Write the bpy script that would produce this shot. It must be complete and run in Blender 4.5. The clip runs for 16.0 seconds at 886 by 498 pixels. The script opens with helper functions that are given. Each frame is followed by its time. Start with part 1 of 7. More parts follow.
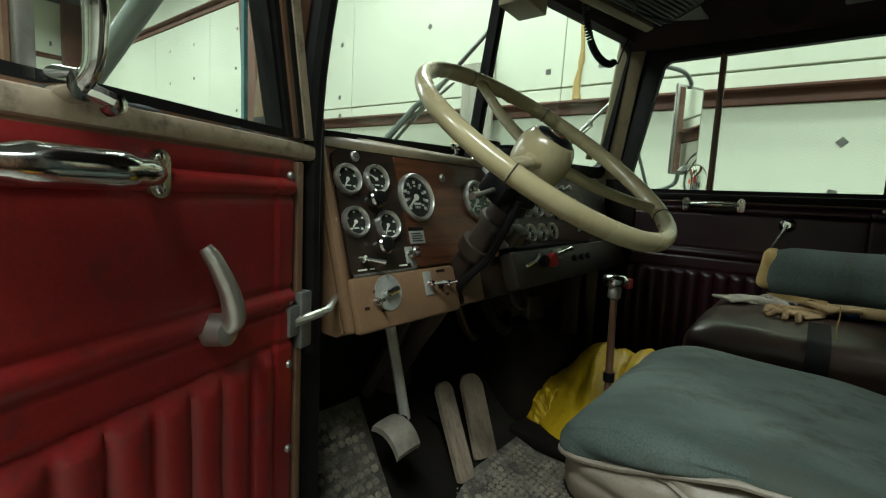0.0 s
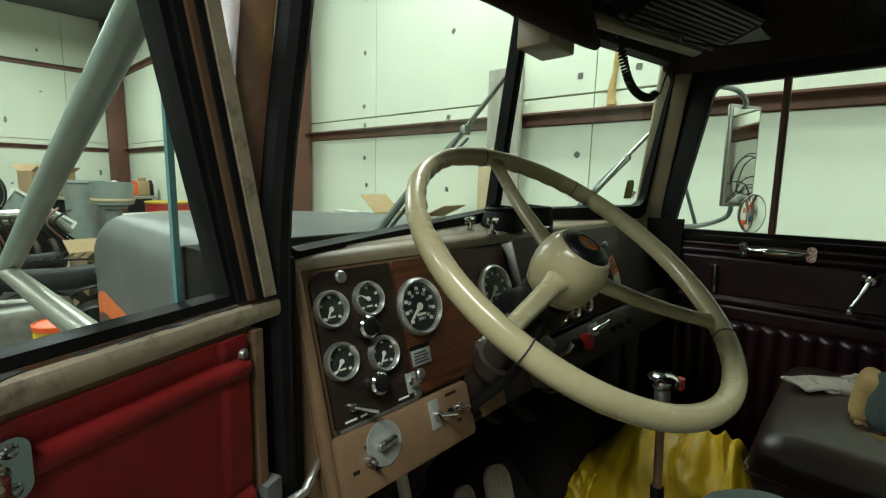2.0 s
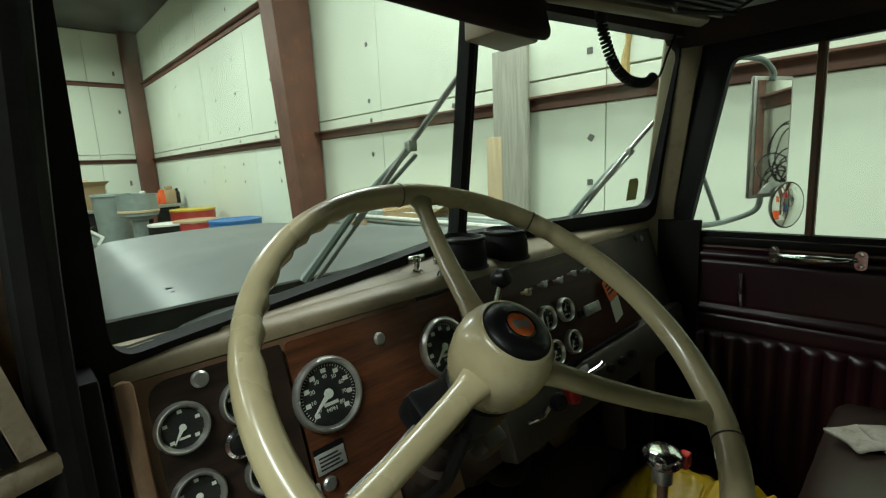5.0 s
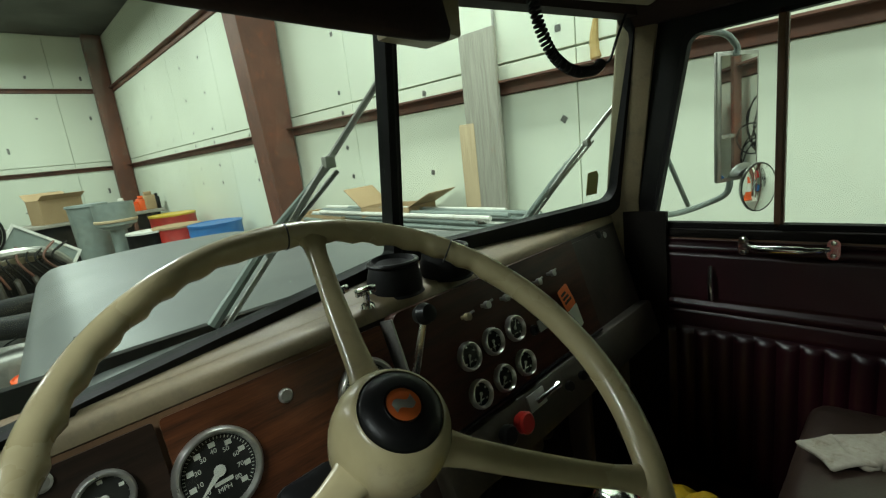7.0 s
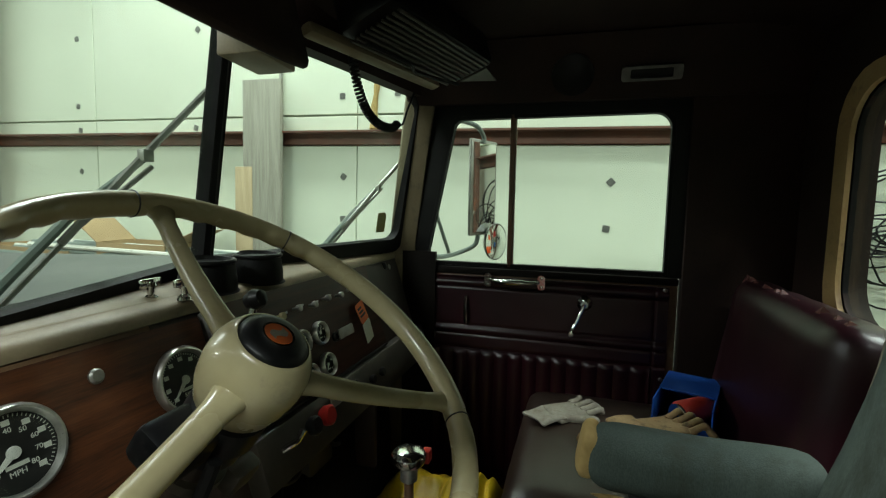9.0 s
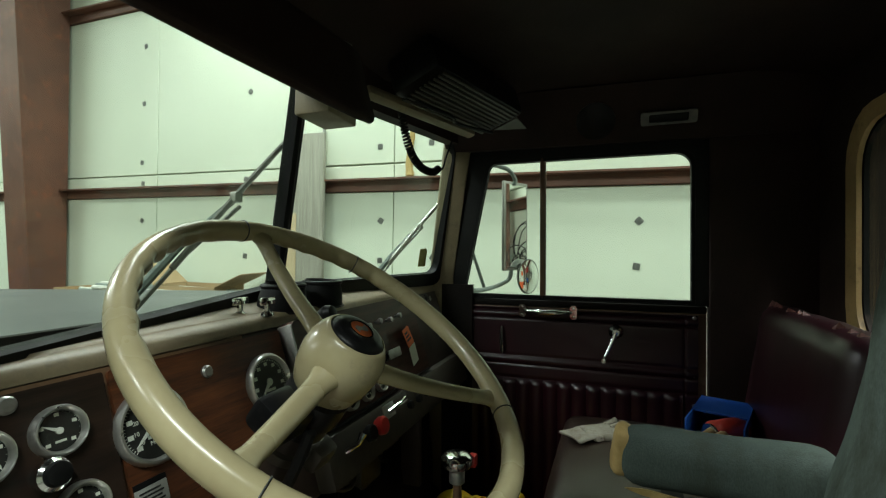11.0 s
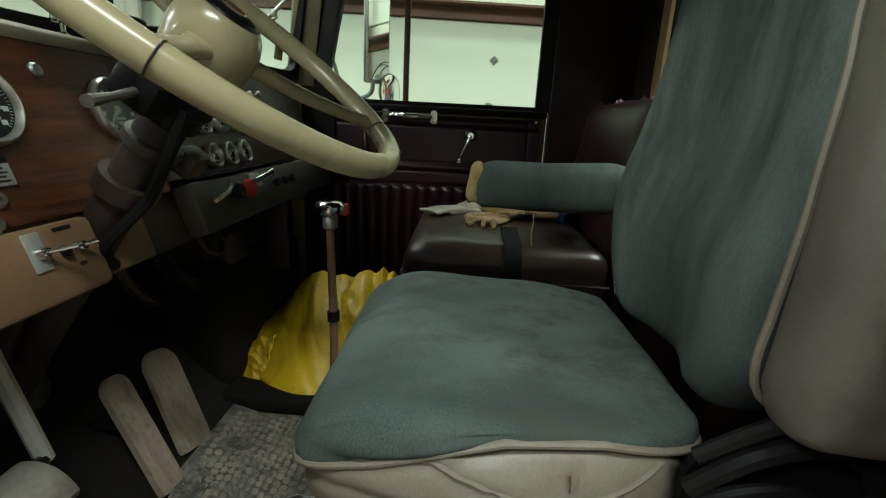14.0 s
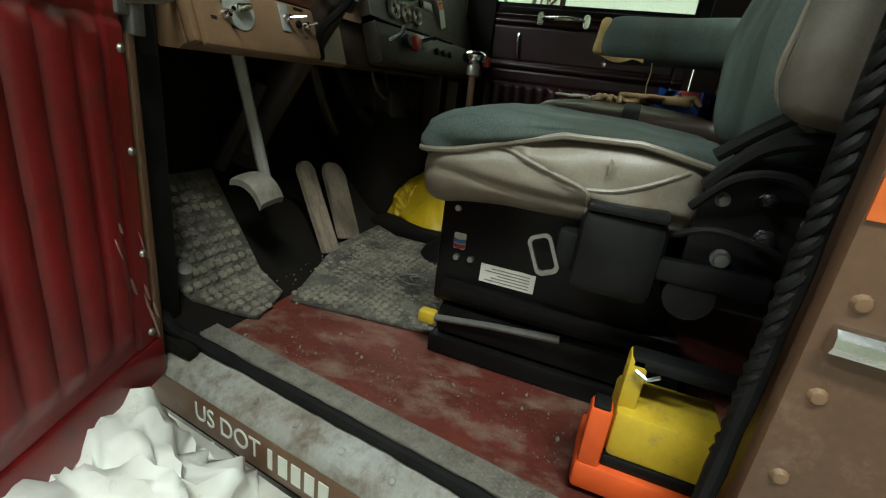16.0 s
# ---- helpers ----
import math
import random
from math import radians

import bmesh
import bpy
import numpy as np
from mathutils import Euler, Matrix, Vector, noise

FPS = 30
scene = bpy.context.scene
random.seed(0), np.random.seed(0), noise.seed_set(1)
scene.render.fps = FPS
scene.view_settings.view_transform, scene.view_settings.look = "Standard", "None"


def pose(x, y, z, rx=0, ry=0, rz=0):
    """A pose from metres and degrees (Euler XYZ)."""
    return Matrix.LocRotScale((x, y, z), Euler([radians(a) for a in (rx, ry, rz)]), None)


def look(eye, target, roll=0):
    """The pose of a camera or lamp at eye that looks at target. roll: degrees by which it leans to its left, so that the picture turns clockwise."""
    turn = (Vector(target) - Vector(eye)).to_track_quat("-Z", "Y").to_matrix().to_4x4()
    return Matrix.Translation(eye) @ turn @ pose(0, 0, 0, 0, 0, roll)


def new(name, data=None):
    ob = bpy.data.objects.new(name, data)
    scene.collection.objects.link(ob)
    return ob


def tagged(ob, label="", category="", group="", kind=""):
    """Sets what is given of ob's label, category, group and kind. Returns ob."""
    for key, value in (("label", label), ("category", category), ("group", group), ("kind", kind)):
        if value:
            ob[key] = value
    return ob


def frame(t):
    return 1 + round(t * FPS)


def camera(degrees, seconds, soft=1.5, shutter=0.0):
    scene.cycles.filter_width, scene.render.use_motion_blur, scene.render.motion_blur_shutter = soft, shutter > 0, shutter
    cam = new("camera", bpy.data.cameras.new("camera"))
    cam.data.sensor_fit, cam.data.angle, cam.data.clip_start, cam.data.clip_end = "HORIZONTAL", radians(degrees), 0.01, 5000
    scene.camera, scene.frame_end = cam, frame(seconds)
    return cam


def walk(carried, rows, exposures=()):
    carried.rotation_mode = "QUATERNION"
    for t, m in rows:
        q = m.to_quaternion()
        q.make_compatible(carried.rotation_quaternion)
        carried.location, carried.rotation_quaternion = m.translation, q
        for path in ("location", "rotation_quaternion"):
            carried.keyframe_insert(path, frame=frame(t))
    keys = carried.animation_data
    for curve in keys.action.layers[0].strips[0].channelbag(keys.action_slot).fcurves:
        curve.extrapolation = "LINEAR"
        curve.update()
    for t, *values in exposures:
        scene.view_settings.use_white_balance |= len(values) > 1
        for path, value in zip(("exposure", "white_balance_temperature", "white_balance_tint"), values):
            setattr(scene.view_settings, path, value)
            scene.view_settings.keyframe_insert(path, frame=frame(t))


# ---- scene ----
cam = camera(87.4, 16.0, soft=1.2)
PATH = [
    (0, (-0.026, -0.012, 0.786), (1.532, 1.223, 0.563), 2.8),
    (0.5, (0.013, -0.017, 0.872), (1.557, 1.236, 0.655), 2.2),
    (1, (0.102, 0.032, 0.924), (1.613, 1.321, 0.694), 2.1),
    (1.5, (0.115, 0.045, 0.973), (1.585, 1.381, 0.738), 1.4),
    (2, (0.156, 0.079, 1.014), (1.613, 1.423, 0.743), 0.8),
    (2.5, (0.222, 0.11, 1.028), (1.706, 1.416, 0.722), -0.4),
    (3, (0.273, 0.148, 1.075), (1.811, 1.38, 0.739), -0.8),
    (3.5, (0.335, 0.16, 1.109), (1.873, 1.391, 0.763), -0.9),
    (3.7, (0.375, 0.159, 1.118), (1.901, 1.403, 0.769), -1.1),
    (5.8, (0.492, 0.06, 1.1), (1.776, 1.559, 0.775), -4.0),
    (6, (0.513, 0.058, 1.101), (1.865, 1.495, 0.772), -3.8),
    (6.5, (0.55, 0.068, 1.109), (1.928, 1.475, 0.758), -4.2),
    (7, (0.627, 0.081, 1.154), (1.981, 1.496, 0.749), -7.1),
    (7.5, (0.632, 0.082, 1.163), (2.236, 1.197, 0.735), -4.6),
    (8, (0.583, 0.076, 1.147), (2.429, 0.752, 0.78), -0.7),
    (8.5, (0.482, 0.074, 1.109), (2.424, 0.489, 0.869), 1.5),
    (9, (0.419, 0.082, 1.077), (2.326, 0.651, 0.885), 0.9),
    (9.2, (0.401, 0.082, 1.072), (2.267, 0.78, 0.9), 0.4),
    (11.3, (0.231, 0.06, 1.023), (2.123, 0.706, 1.078), 0.2),
    (11.5, (0.202, 0.054, 1.001), (2.133, 0.575, 1.047), 0.1),
    (12, (0.192, 0.085, 0.953), (2.181, 0.293, 0.931), 0.8),
    (12.5, (0.289, 0.103, 0.932), (2.282, 0.189, 0.79), 1.5),
    (13, (0.29, 0.1, 0.899), (2.274, 0.061, 0.65), 1.2),
    (13.5, (0.24, 0.084, 0.863), (2.201, 0.011, 0.478), 1.7),
    (14, (0.184, 0.087, 0.786), (2.114, 0.149, 0.264), 3.0),
    (14.5, (0.128, 0.098, 0.699), (2.007, 0.423, 0.095), 3.4),
    (15, (0.06, 0.095, 0.635), (1.834, 0.727, -0.038), 4.2),
    (15.5, (-0.011, 0.032, 0.565), (1.688, 0.789, -0.169), 5.5),
    (16, (-0.094, -0.062, 0.52), (1.677, 0.567, -0.164), 7.3),
]
walk(cam, [(t, look(eye, target, roll)) for t, eye, target, roll in PATH],
     [(0, 0.08), (0.5, 0.09), (2.5, 0.1), (3.7, 0.06), (7, 0.0), (9, 0.0), (12, -0.02), (13.5, 0.1), (14.5, 0.25), (15.5, 0.33), (16, 0.35)])

# ---- world, light and exposure ----
world = bpy.data.worlds.new("shop_world")
scene.world = world
world.use_nodes = True
world.node_tree.nodes["Background"].inputs[0].default_value = (0.75, 0.85, 0.7, 1)
world.node_tree.nodes["Background"].inputs[1].default_value = 0.005


def tube_lamp(x, y, z, sx, sy, watts):
    d = bpy.data.lights.new("shop_lamp", "AREA")
    d.shape, d.size, d.size_y, d.energy = "RECTANGLE", sx, sy, watts
    d.color = (0.88, 1.0, 0.95)
    ob = new("shop_lamp", d)
    ob.matrix_world = pose(x, y, z)
    return ob


for lx, ly, w in ((-1.9, -1.0, 255), (-3.4, 3.4, 330), (-3.4, 9.5, 210), (1.2, 7.5, 180), (1.2, 12.0, 190), (1.9, -3.4, 260), (2.9, 2.3, 195)):
    tube_lamp(lx, ly, 4.55, 0.5, 2.4, w)

# ---- materials ----


def mat(name, c1, c2=None, rough=0.6, metal=0.0, scale=6.0, fine=60.0, bump=0.15, stretch=(1, 1, 1), dirt=None, dirt_amount=0.5, spec=0.5, coat=0.0, random_tint=0.0):
    """A surface with colour change at two scales, a fine relief and, where asked, patches of dirt."""
    m = bpy.data.materials.new(name)
    m.use_nodes = True
    nt = m.node_tree
    n, l = nt.nodes, nt.links
    b = n["Principled BSDF"]
    c2 = c2 or tuple(v * 0.8 for v in c1)
    tc, mp = n.new("ShaderNodeTexCoord"), n.new("ShaderNodeMapping")
    mp.inputs["Scale"].default_value = stretch
    l.new(tc.outputs["Object"], mp.inputs["Vector"])
    big, small = n.new("ShaderNodeTexNoise"), n.new("ShaderNodeTexNoise")
    big.inputs["Scale"].default_value, small.inputs["Scale"].default_value = scale, fine
    big.inputs["Detail"].default_value, small.inputs["Detail"].default_value = 5, 3
    l.new(mp.outputs[0], big.inputs["Vector"])
    l.new(mp.outputs[0], small.inputs["Vector"])
    add = n.new("ShaderNodeMath")
    add.operation = "MULTIPLY_ADD"
    add.inputs[1].default_value = 0.4
    l.new(small.outputs["Fac"], add.inputs[0])
    l.new(big.outputs["Fac"], add.inputs[2])
    ramp = n.new("ShaderNodeValToRGB")
    ramp.color_ramp.elements[0].position, ramp.color_ramp.elements[1].position = 0.5, 0.9
    ramp.color_ramp.elements[0].color, ramp.color_ramp.elements[1].color = (*c1, 1), (*c2, 1)
    l.new(add.outputs[0], ramp.inputs[0])
    colour = ramp.outputs[0]
    if dirt:
        dn = n.new("ShaderNodeTexNoise")
        dn.inputs["Scale"].default_value, dn.inputs["Detail"].default_value = scale * 2.6, 12
        dn.inputs["Roughness"].default_value = 0.72
        l.new(mp.outputs[0], dn.inputs["Vector"])
        dr = n.new("ShaderNodeValToRGB")
        dr.color_ramp.elements[0].position, dr.color_ramp.elements[1].position = 0.62 - 0.3 * dirt_amount, 0.75 - 0.2 * dirt_amount
        l.new(dn.outputs["Fac"], dr.inputs[0])
        mx = n.new("ShaderNodeMix")
        mx.data_type = "RGBA"
        mx.inputs[7].default_value = (*dirt, 1)
        l.new(dr.outputs[0], mx.inputs[0])
        l.new(colour, mx.inputs[6])
        colour = mx.outputs[2]
    if random_tint:
        oi, hs, ma = n.new("ShaderNodeObjectInfo"), n.new("ShaderNodeHueSaturation"), n.new("ShaderNodeMapRange")
        ma.inputs[3].default_value, ma.inputs[4].default_value = 1 - random_tint, 1 + random_tint
        l.new(oi.outputs["Random"], ma.inputs[0])
        l.new(ma.outputs[0], hs.inputs["Value"])
        l.new(colour, hs.inputs["Color"])
        colour = hs.outputs[0]
    l.new(colour, b.inputs["Base Color"])
    rr = n.new("ShaderNodeMapRange")
    rr.inputs[3].default_value, rr.inputs[4].default_value = max(0.02, rough * 0.75), min(1, rough * 1.25)
    l.new(big.outputs["Fac"], rr.inputs[0])
    l.new(rr.outputs[0], b.inputs["Roughness"])
    b.inputs["Metallic"].default_value = metal
    b.inputs["Specular IOR Level"].default_value = spec
    b.inputs["Coat Weight"].default_value = coat
    if bump:
        bp = n.new("ShaderNodeBump")
        bp.inputs["Strength"].default_value, bp.inputs["Distance"].default_value = bump, 0.004
        l.new(add.outputs[0], bp.inputs["Height"])
        l.new(bp.outputs[0], b.inputs["Normal"])
    return m


def wood_mat(name, c1, c2, rough, grain=9.0, coat=0.0, along=(0.6, 8, 8), dirt=None, spec=0.5):
    m = mat(name, c1, c2, rough=rough, scale=grain, fine=grain * 9, bump=0.08, stretch=along, coat=coat, dirt=dirt, dirt_amount=0.3, spec=spec)
    return m


def glass_mat(name, tint, gloss_rough=0.02, dust=0.0):
    m = bpy.data.materials.new(name)
    m.use_nodes = True
    nt = m.node_tree
    n, l = nt.nodes, nt.links
    n.remove(n["Principled BSDF"])
    tr, gl, mx, fr = n.new("ShaderNodeBsdfTransparent"), n.new("ShaderNodeBsdfGlossy"), n.new("ShaderNodeMixShader"), n.new("ShaderNodeLayerWeight")
    tr.inputs[0].default_value = (*tint, 1)
    gl.inputs["Roughness"].default_value = gloss_rough
    fr.inputs["Blend"].default_value = 0.5
    pw, ma = n.new("ShaderNodeMath"), n.new("ShaderNodeMath")
    pw.operation, ma.operation = "POWER", "MULTIPLY_ADD"
    pw.inputs[1].default_value, ma.inputs[1].default_value, ma.inputs[2].default_value = 5, 0.55, 0.022
    l.new(fr.outputs["Facing"], pw.inputs[0])
    l.new(pw.outputs[0], ma.inputs[0])
    l.new(ma.outputs[0], mx.inputs[0])
    l.new(tr.outputs[0], mx.inputs[1])
    l.new(gl.outputs[0], mx.inputs[2])
    last = mx
    if dust:
        df, m2, no, ra = n.new("ShaderNodeBsdfDiffuse"), n.new("ShaderNodeMixShader"), n.new("ShaderNodeTexNoise"), n.new("ShaderNodeMapRange")
        df.inputs[0].default_value = (0.6, 0.6, 0.52, 1)
        no.inputs["Scale"].default_value, no.inputs["Detail"].default_value = 4, 6
        ra.inputs[3].default_value, ra.inputs[4].default_value = 0, dust * 2
        l.new(no.outputs["Fac"], ra.inputs[0])
        l.new(ra.outputs[0], m2.inputs[0])
        l.new(mx.outputs[0], m2.inputs[1])
        l.new(df.outputs[0], m2.inputs[2])
        last = m2
    l.new(last.outputs[0], n["Material Output"].inputs[0])
    return m


M = {}
M["red_vinyl"] = mat("red_vinyl", (0.245, 0.012, 0.012), (0.15, 0.008, 0.009), rough=0.40, scale=5, fine=240, bump=0.2, dirt=(0.11, 0.016, 0.015), dirt_amount=0.3)
# Base colours of the next two are lowered to carry the passenger side's shade.
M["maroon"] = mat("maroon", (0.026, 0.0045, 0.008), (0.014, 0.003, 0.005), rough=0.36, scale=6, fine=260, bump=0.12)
M["brown_vinyl"] = mat("brown_vinyl", (0.046, 0.028, 0.020), (0.026, 0.016, 0.012), rough=0.33, scale=5, fine=260, bump=0.12)
M["tan_paint"] = mat("tan_paint", (0.225, 0.13, 0.07), (0.165, 0.094, 0.05), rough=0.42, scale=7, fine=150, bump=0.05, dirt=(0.16, 0.1, 0.06), dirt_amount=0.15)
M["brown_paint"] = mat("brown_paint", (0.16, 0.085, 0.047), (0.11, 0.058, 0.034), rough=0.4, scale=4, fine=120, bump=0.05, dirt=(0.2, 0.13, 0.08), dirt_amount=0.25)
M["pillar_brown"] = mat("pillar_brown", (0.15, 0.072, 0.038), (0.085, 0.04, 0.022), rough=0.42, scale=2.2, fine=120, bump=0.08, dirt=(0.24, 0.14, 0.04), dirt_amount=0.4)
# The next two are darkened to hold the shade under dash and roof.
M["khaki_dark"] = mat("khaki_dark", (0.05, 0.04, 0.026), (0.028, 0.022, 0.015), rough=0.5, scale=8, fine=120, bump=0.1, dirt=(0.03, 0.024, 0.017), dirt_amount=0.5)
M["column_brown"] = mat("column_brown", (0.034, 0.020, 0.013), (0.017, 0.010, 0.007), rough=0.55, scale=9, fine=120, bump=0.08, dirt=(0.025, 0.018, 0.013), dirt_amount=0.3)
M["khaki"] = mat("khaki", (0.24, 0.19, 0.112), (0.185, 0.145, 0.083), rough=0.5, scale=6, fine=160, bump=0.06, dirt=(0.14, 0.11, 0.07), dirt_amount=0.3)
M["pillar_tan"] = mat("pillar_tan", (0.42, 0.34, 0.24), (0.30, 0.23, 0.155), rough=0.6, scale=9, fine=120, bump=0.2, dirt=(0.13, 0.10, 0.075), dirt_amount=0.38)
M["grey_sill"] = mat("grey_sill", (0.36, 0.365, 0.345), (0.24, 0.22, 0.18), rough=0.42, scale=7, fine=110, bump=0.15, dirt=(0.14, 0.11, 0.08), dirt_amount=0.45)
M["black_rubber"] = mat("black_rubber", (0.006, 0.006, 0.0058), (0.012, 0.0115, 0.011), rough=0.6, spec=0.14, scale=20, fine=200, bump=0.2)
M["black_plastic"] = mat("black_plastic", (0.005, 0.005, 0.005), (0.009, 0.009, 0.009), spec=0.22, rough=0.38, scale=20, fine=300, bump=0.08)
M["black_metal"] = mat("black_metal", (0.004, 0.004, 0.0045), (0.008, 0.0075, 0.007), rough=0.36, scale=12, fine=120, bump=0.08, dirt=(0.016, 0.0145, 0.013), dirt_amount=0.15, spec=0.2)
# In the cab this colour is set extra dark to hold the footwell's shade.
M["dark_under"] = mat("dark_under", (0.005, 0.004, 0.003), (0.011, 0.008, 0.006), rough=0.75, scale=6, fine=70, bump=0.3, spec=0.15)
M["headliner"] = mat("headliner", (0.03, 0.015, 0.011), (0.017, 0.009, 0.007), rough=0.7, scale=4, fine=160, bump=0.2, spec=0.25)
M["cream"] = mat("cream_plastic", (0.37, 0.315, 0.18), (0.31, 0.26, 0.145), rough=0.27, scale=6, fine=60, bump=0.03, coat=0.2, dirt=(0.27, 0.22, 0.14), dirt_amount=0.12)
M["chrome"] = mat("chrome", (0.75, 0.75, 0.73), (0.6, 0.6, 0.58), rough=0.13, metal=1, scale=25, fine=200, bump=0.05)
M["bezel"] = mat("bezel_alloy", (0.72, 0.71, 0.66), (0.55, 0.54, 0.5), rough=0.3, metal=0.9, scale=40, fine=200, bump=0.08)
M["torn_rubber"] = mat("torn_rubber", (0.10, 0.11, 0.115), (0.05, 0.055, 0.06), rough=0.6, scale=14, fine=120, bump=0.3, dirt=(0.2, 0.19, 0.17), dirt_amount=0.3)
M["dull_metal"] = mat("dull_metal", (0.42, 0.41, 0.38), (0.28, 0.27, 0.25), rough=0.42, metal=0.9, scale=14, fine=150, bump=0.12)
M["steel_panel"] = mat("steel_panel", (0.55, 0.53, 0.48), (0.42, 0.4, 0.36), rough=0.33, metal=0.85, scale=3, fine=60, bump=0.06)
M["wood_dark"] = wood_mat("wood_dark", (0.032, 0.018, 0.012), (0.012, 0.008, 0.006), 0.36, spec=0.3)
M["wood_red"] = wood_mat("wood_red", (0.135, 0.043, 0.016), (0.032, 0.012, 0.006), 0.38, grain=7.0, coat=0.08, spec=0.35)
M["wood_mid"] = wood_mat("wood_mid", (0.057, 0.016, 0.008), (0.022, 0.008, 0.004), 0.4, spec=0.25)
M["skirt_metal"] = mat("skirt_metal", (0.62, 0.6, 0.55), (0.5, 0.48, 0.43), rough=0.4, metal=0.45, scale=3, fine=60, bump=0.06, dirt=(0.4, 0.38, 0.33), dirt_amount=0.2)
M["white_sheet"] = mat("white_sheet", (0.86, 0.85, 0.80), (0.78, 0.77, 0.70), rough=0.45, scale=5, fine=40, bump=0.1, dirt=(0.5, 0.44, 0.33), dirt_amount=0.2)
M["scrape"] = mat("pale_scrape", (0.42, 0.27, 0.24), (0.30, 0.16, 0.14), rough=0.7, scale=30, fine=150, bump=0.1)
M["rear_tan"] = mat("rear_tan", (0.46, 0.30, 0.13), (0.36, 0.22, 0.09), rough=0.5, scale=6, fine=120, bump=0.08, dirt=(0.22, 0.13, 0.06), dirt_amount=0.25)
M["worn_red"] = mat("worn_red", (0.16, 0.06, 0.045), (0.09, 0.02, 0.02), rough=0.6, scale=30, fine=150, bump=0.2)
M["gauge_face"] = mat("gauge_face", (0.012, 0.013, 0.012), (0.02, 0.02, 0.018), rough=0.45, scale=20, bump=0.0)
M["white_print"] = mat("white_print", (0.72, 0.74, 0.66), (0.62, 0.64, 0.56), rough=0.6, bump=0)
M["needle"] = mat("needle", (0.78, 0.8, 0.72), (0.7, 0.72, 0.65), rough=0.5, bump=0)
M["orange"] = mat("orange_print", (0.75, 0.16, 0.03), (0.6, 0.11, 0.02), rough=0.5, bump=0.02)
M["red_plastic"] = mat("red_plastic", (0.5, 0.02, 0.015), (0.36, 0.015, 0.012), rough=0.35, bump=0.02)
M["grey_plate"] = mat("grey_plate", (0.36, 0.36, 0.33), (0.28, 0.28, 0.25), rough=0.45, metal=0.3, scale=30, bump=0.05)
M["green_cloth"] = mat("green_cloth", (0.108, 0.135, 0.118), (0.040, 0.055, 0.050), rough=0.95, scale=3.2, fine=420, bump=0.35, stretch=(1.6, 1, 0.4), dirt=(0.048, 0.055, 0.043), dirt_amount=0.45, spec=0.2)
M["tan_vinyl"] = mat("tan_vinyl", (0.215, 0.185, 0.142), (0.14, 0.118, 0.09), rough=0.42, scale=5, fine=280, bump=0.16, dirt=(0.16, 0.12, 0.085), dirt_amount=0.4)
# tan vinyl again, darkened so the bolsters' shade is in the colour
M["tan_vinyl_shade"] = mat("tan_vinyl_shade", (0.135, 0.115, 0.09), (0.095, 0.08, 0.063), rough=0.5, scale=5, fine=280, bump=0.12, dirt=(0.08, 0.065, 0.05), dirt_amount=0.25)
M["mat_stud"] = mat("mat_stud", (0.25, 0.215, 0.16), (0.085, 0.076, 0.06), rough=0.85, scale=14, fine=160, bump=0.3, dirt=(0.06, 0.053, 0.043), dirt_amount=0.4)
M["yellow_coat"] = mat("yellow_coat", (0.56, 0.37, 0.007), (0.43, 0.27, 0.005), rough=0.5, scale=6, fine=90, bump=0.15, dirt=(0.22, 0.15, 0.012), dirt_amount=0.2)
M["yellow_plastic"] = mat("yellow_plastic", (0.62, 0.43, 0.03), (0.5, 0.33, 0.02), rough=0.42, scale=9, fine=90, bump=0.05, dirt=(0.3, 0.22, 0.07), dirt_amount=0.25)
M["orange_plastic"] = mat("orange_plastic", (0.85, 0.12, 0.02), (0.7, 0.09, 0.015), rough=0.4, bump=0.03)
M["red_floor"] = mat("red_floor", (0.165, 0.038, 0.026), (0.075, 0.017, 0.012), rough=0.42, scale=6, fine=110, stretch=(1, 0.6, 1), bump=0.3, dirt=(0.20, 0.125, 0.092), dirt_amount=0.42)
M["mat_rubber"] = mat("mat_rubber", (0.085, 0.076, 0.061), (0.03, 0.027, 0.022), rough=0.85, scale=9, fine=120, bump=0.5, dirt=(0.18, 0.16, 0.125), dirt_amount=0.5)
M["tread"] = mat("tread", (0.26, 0.24, 0.20), (0.16, 0.145, 0.12), rough=0.6, metal=0.3, scale=9, fine=100, bump=0.2, dirt=(0.12, 0.1, 0.08), dirt_amount=0.45)
M["pad_worn"] = mat("pad_worn", (0.25, 0.195, 0.145), (0.16, 0.12, 0.085), rough=0.75, scale=12, fine=90, bump=0.4, dirt=(0.12, 0.09, 0.06), dirt_amount=0.35, stretch=(3, 1, 1))
M["pad_grey"] = mat("pad_grey", (0.24, 0.215, 0.175), (0.15, 0.13, 0.105), rough=0.75, scale=12, fine=90, bump=0.4, dirt=(0.12, 0.1, 0.08), dirt_amount=0.35)
M["hood_paint"] = mat("hood_paint", (0.105, 0.108, 0.108), (0.085, 0.088, 0.088), rough=0.45, scale=2, fine=60, bump=0.04, dirt=(0.13, 0.13, 0.125), dirt_amount=0.2)
M["insulation"] = mat("insulation_board", (0.72, 0.75, 0.63), (0.66, 0.69, 0.57), rough=0.55, scale=0.9, fine=14, bump=0.05, dirt=(0.62, 0.64, 0.52), dirt_amount=0.12, random_tint=0.03)
M["girt"] = mat("red_oxide_steel", (0.15, 0.055, 0.033), (0.1, 0.04, 0.026), rough=0.6, scale=3, fine=50, bump=0.12, dirt=(0.24, 0.07, 0.03), dirt_amount=0.25)
M["washer"] = mat("washer_metal", (0.22, 0.22, 0.2), (0.12, 0.12, 0.11), rough=0.5, metal=0.6, bump=0)
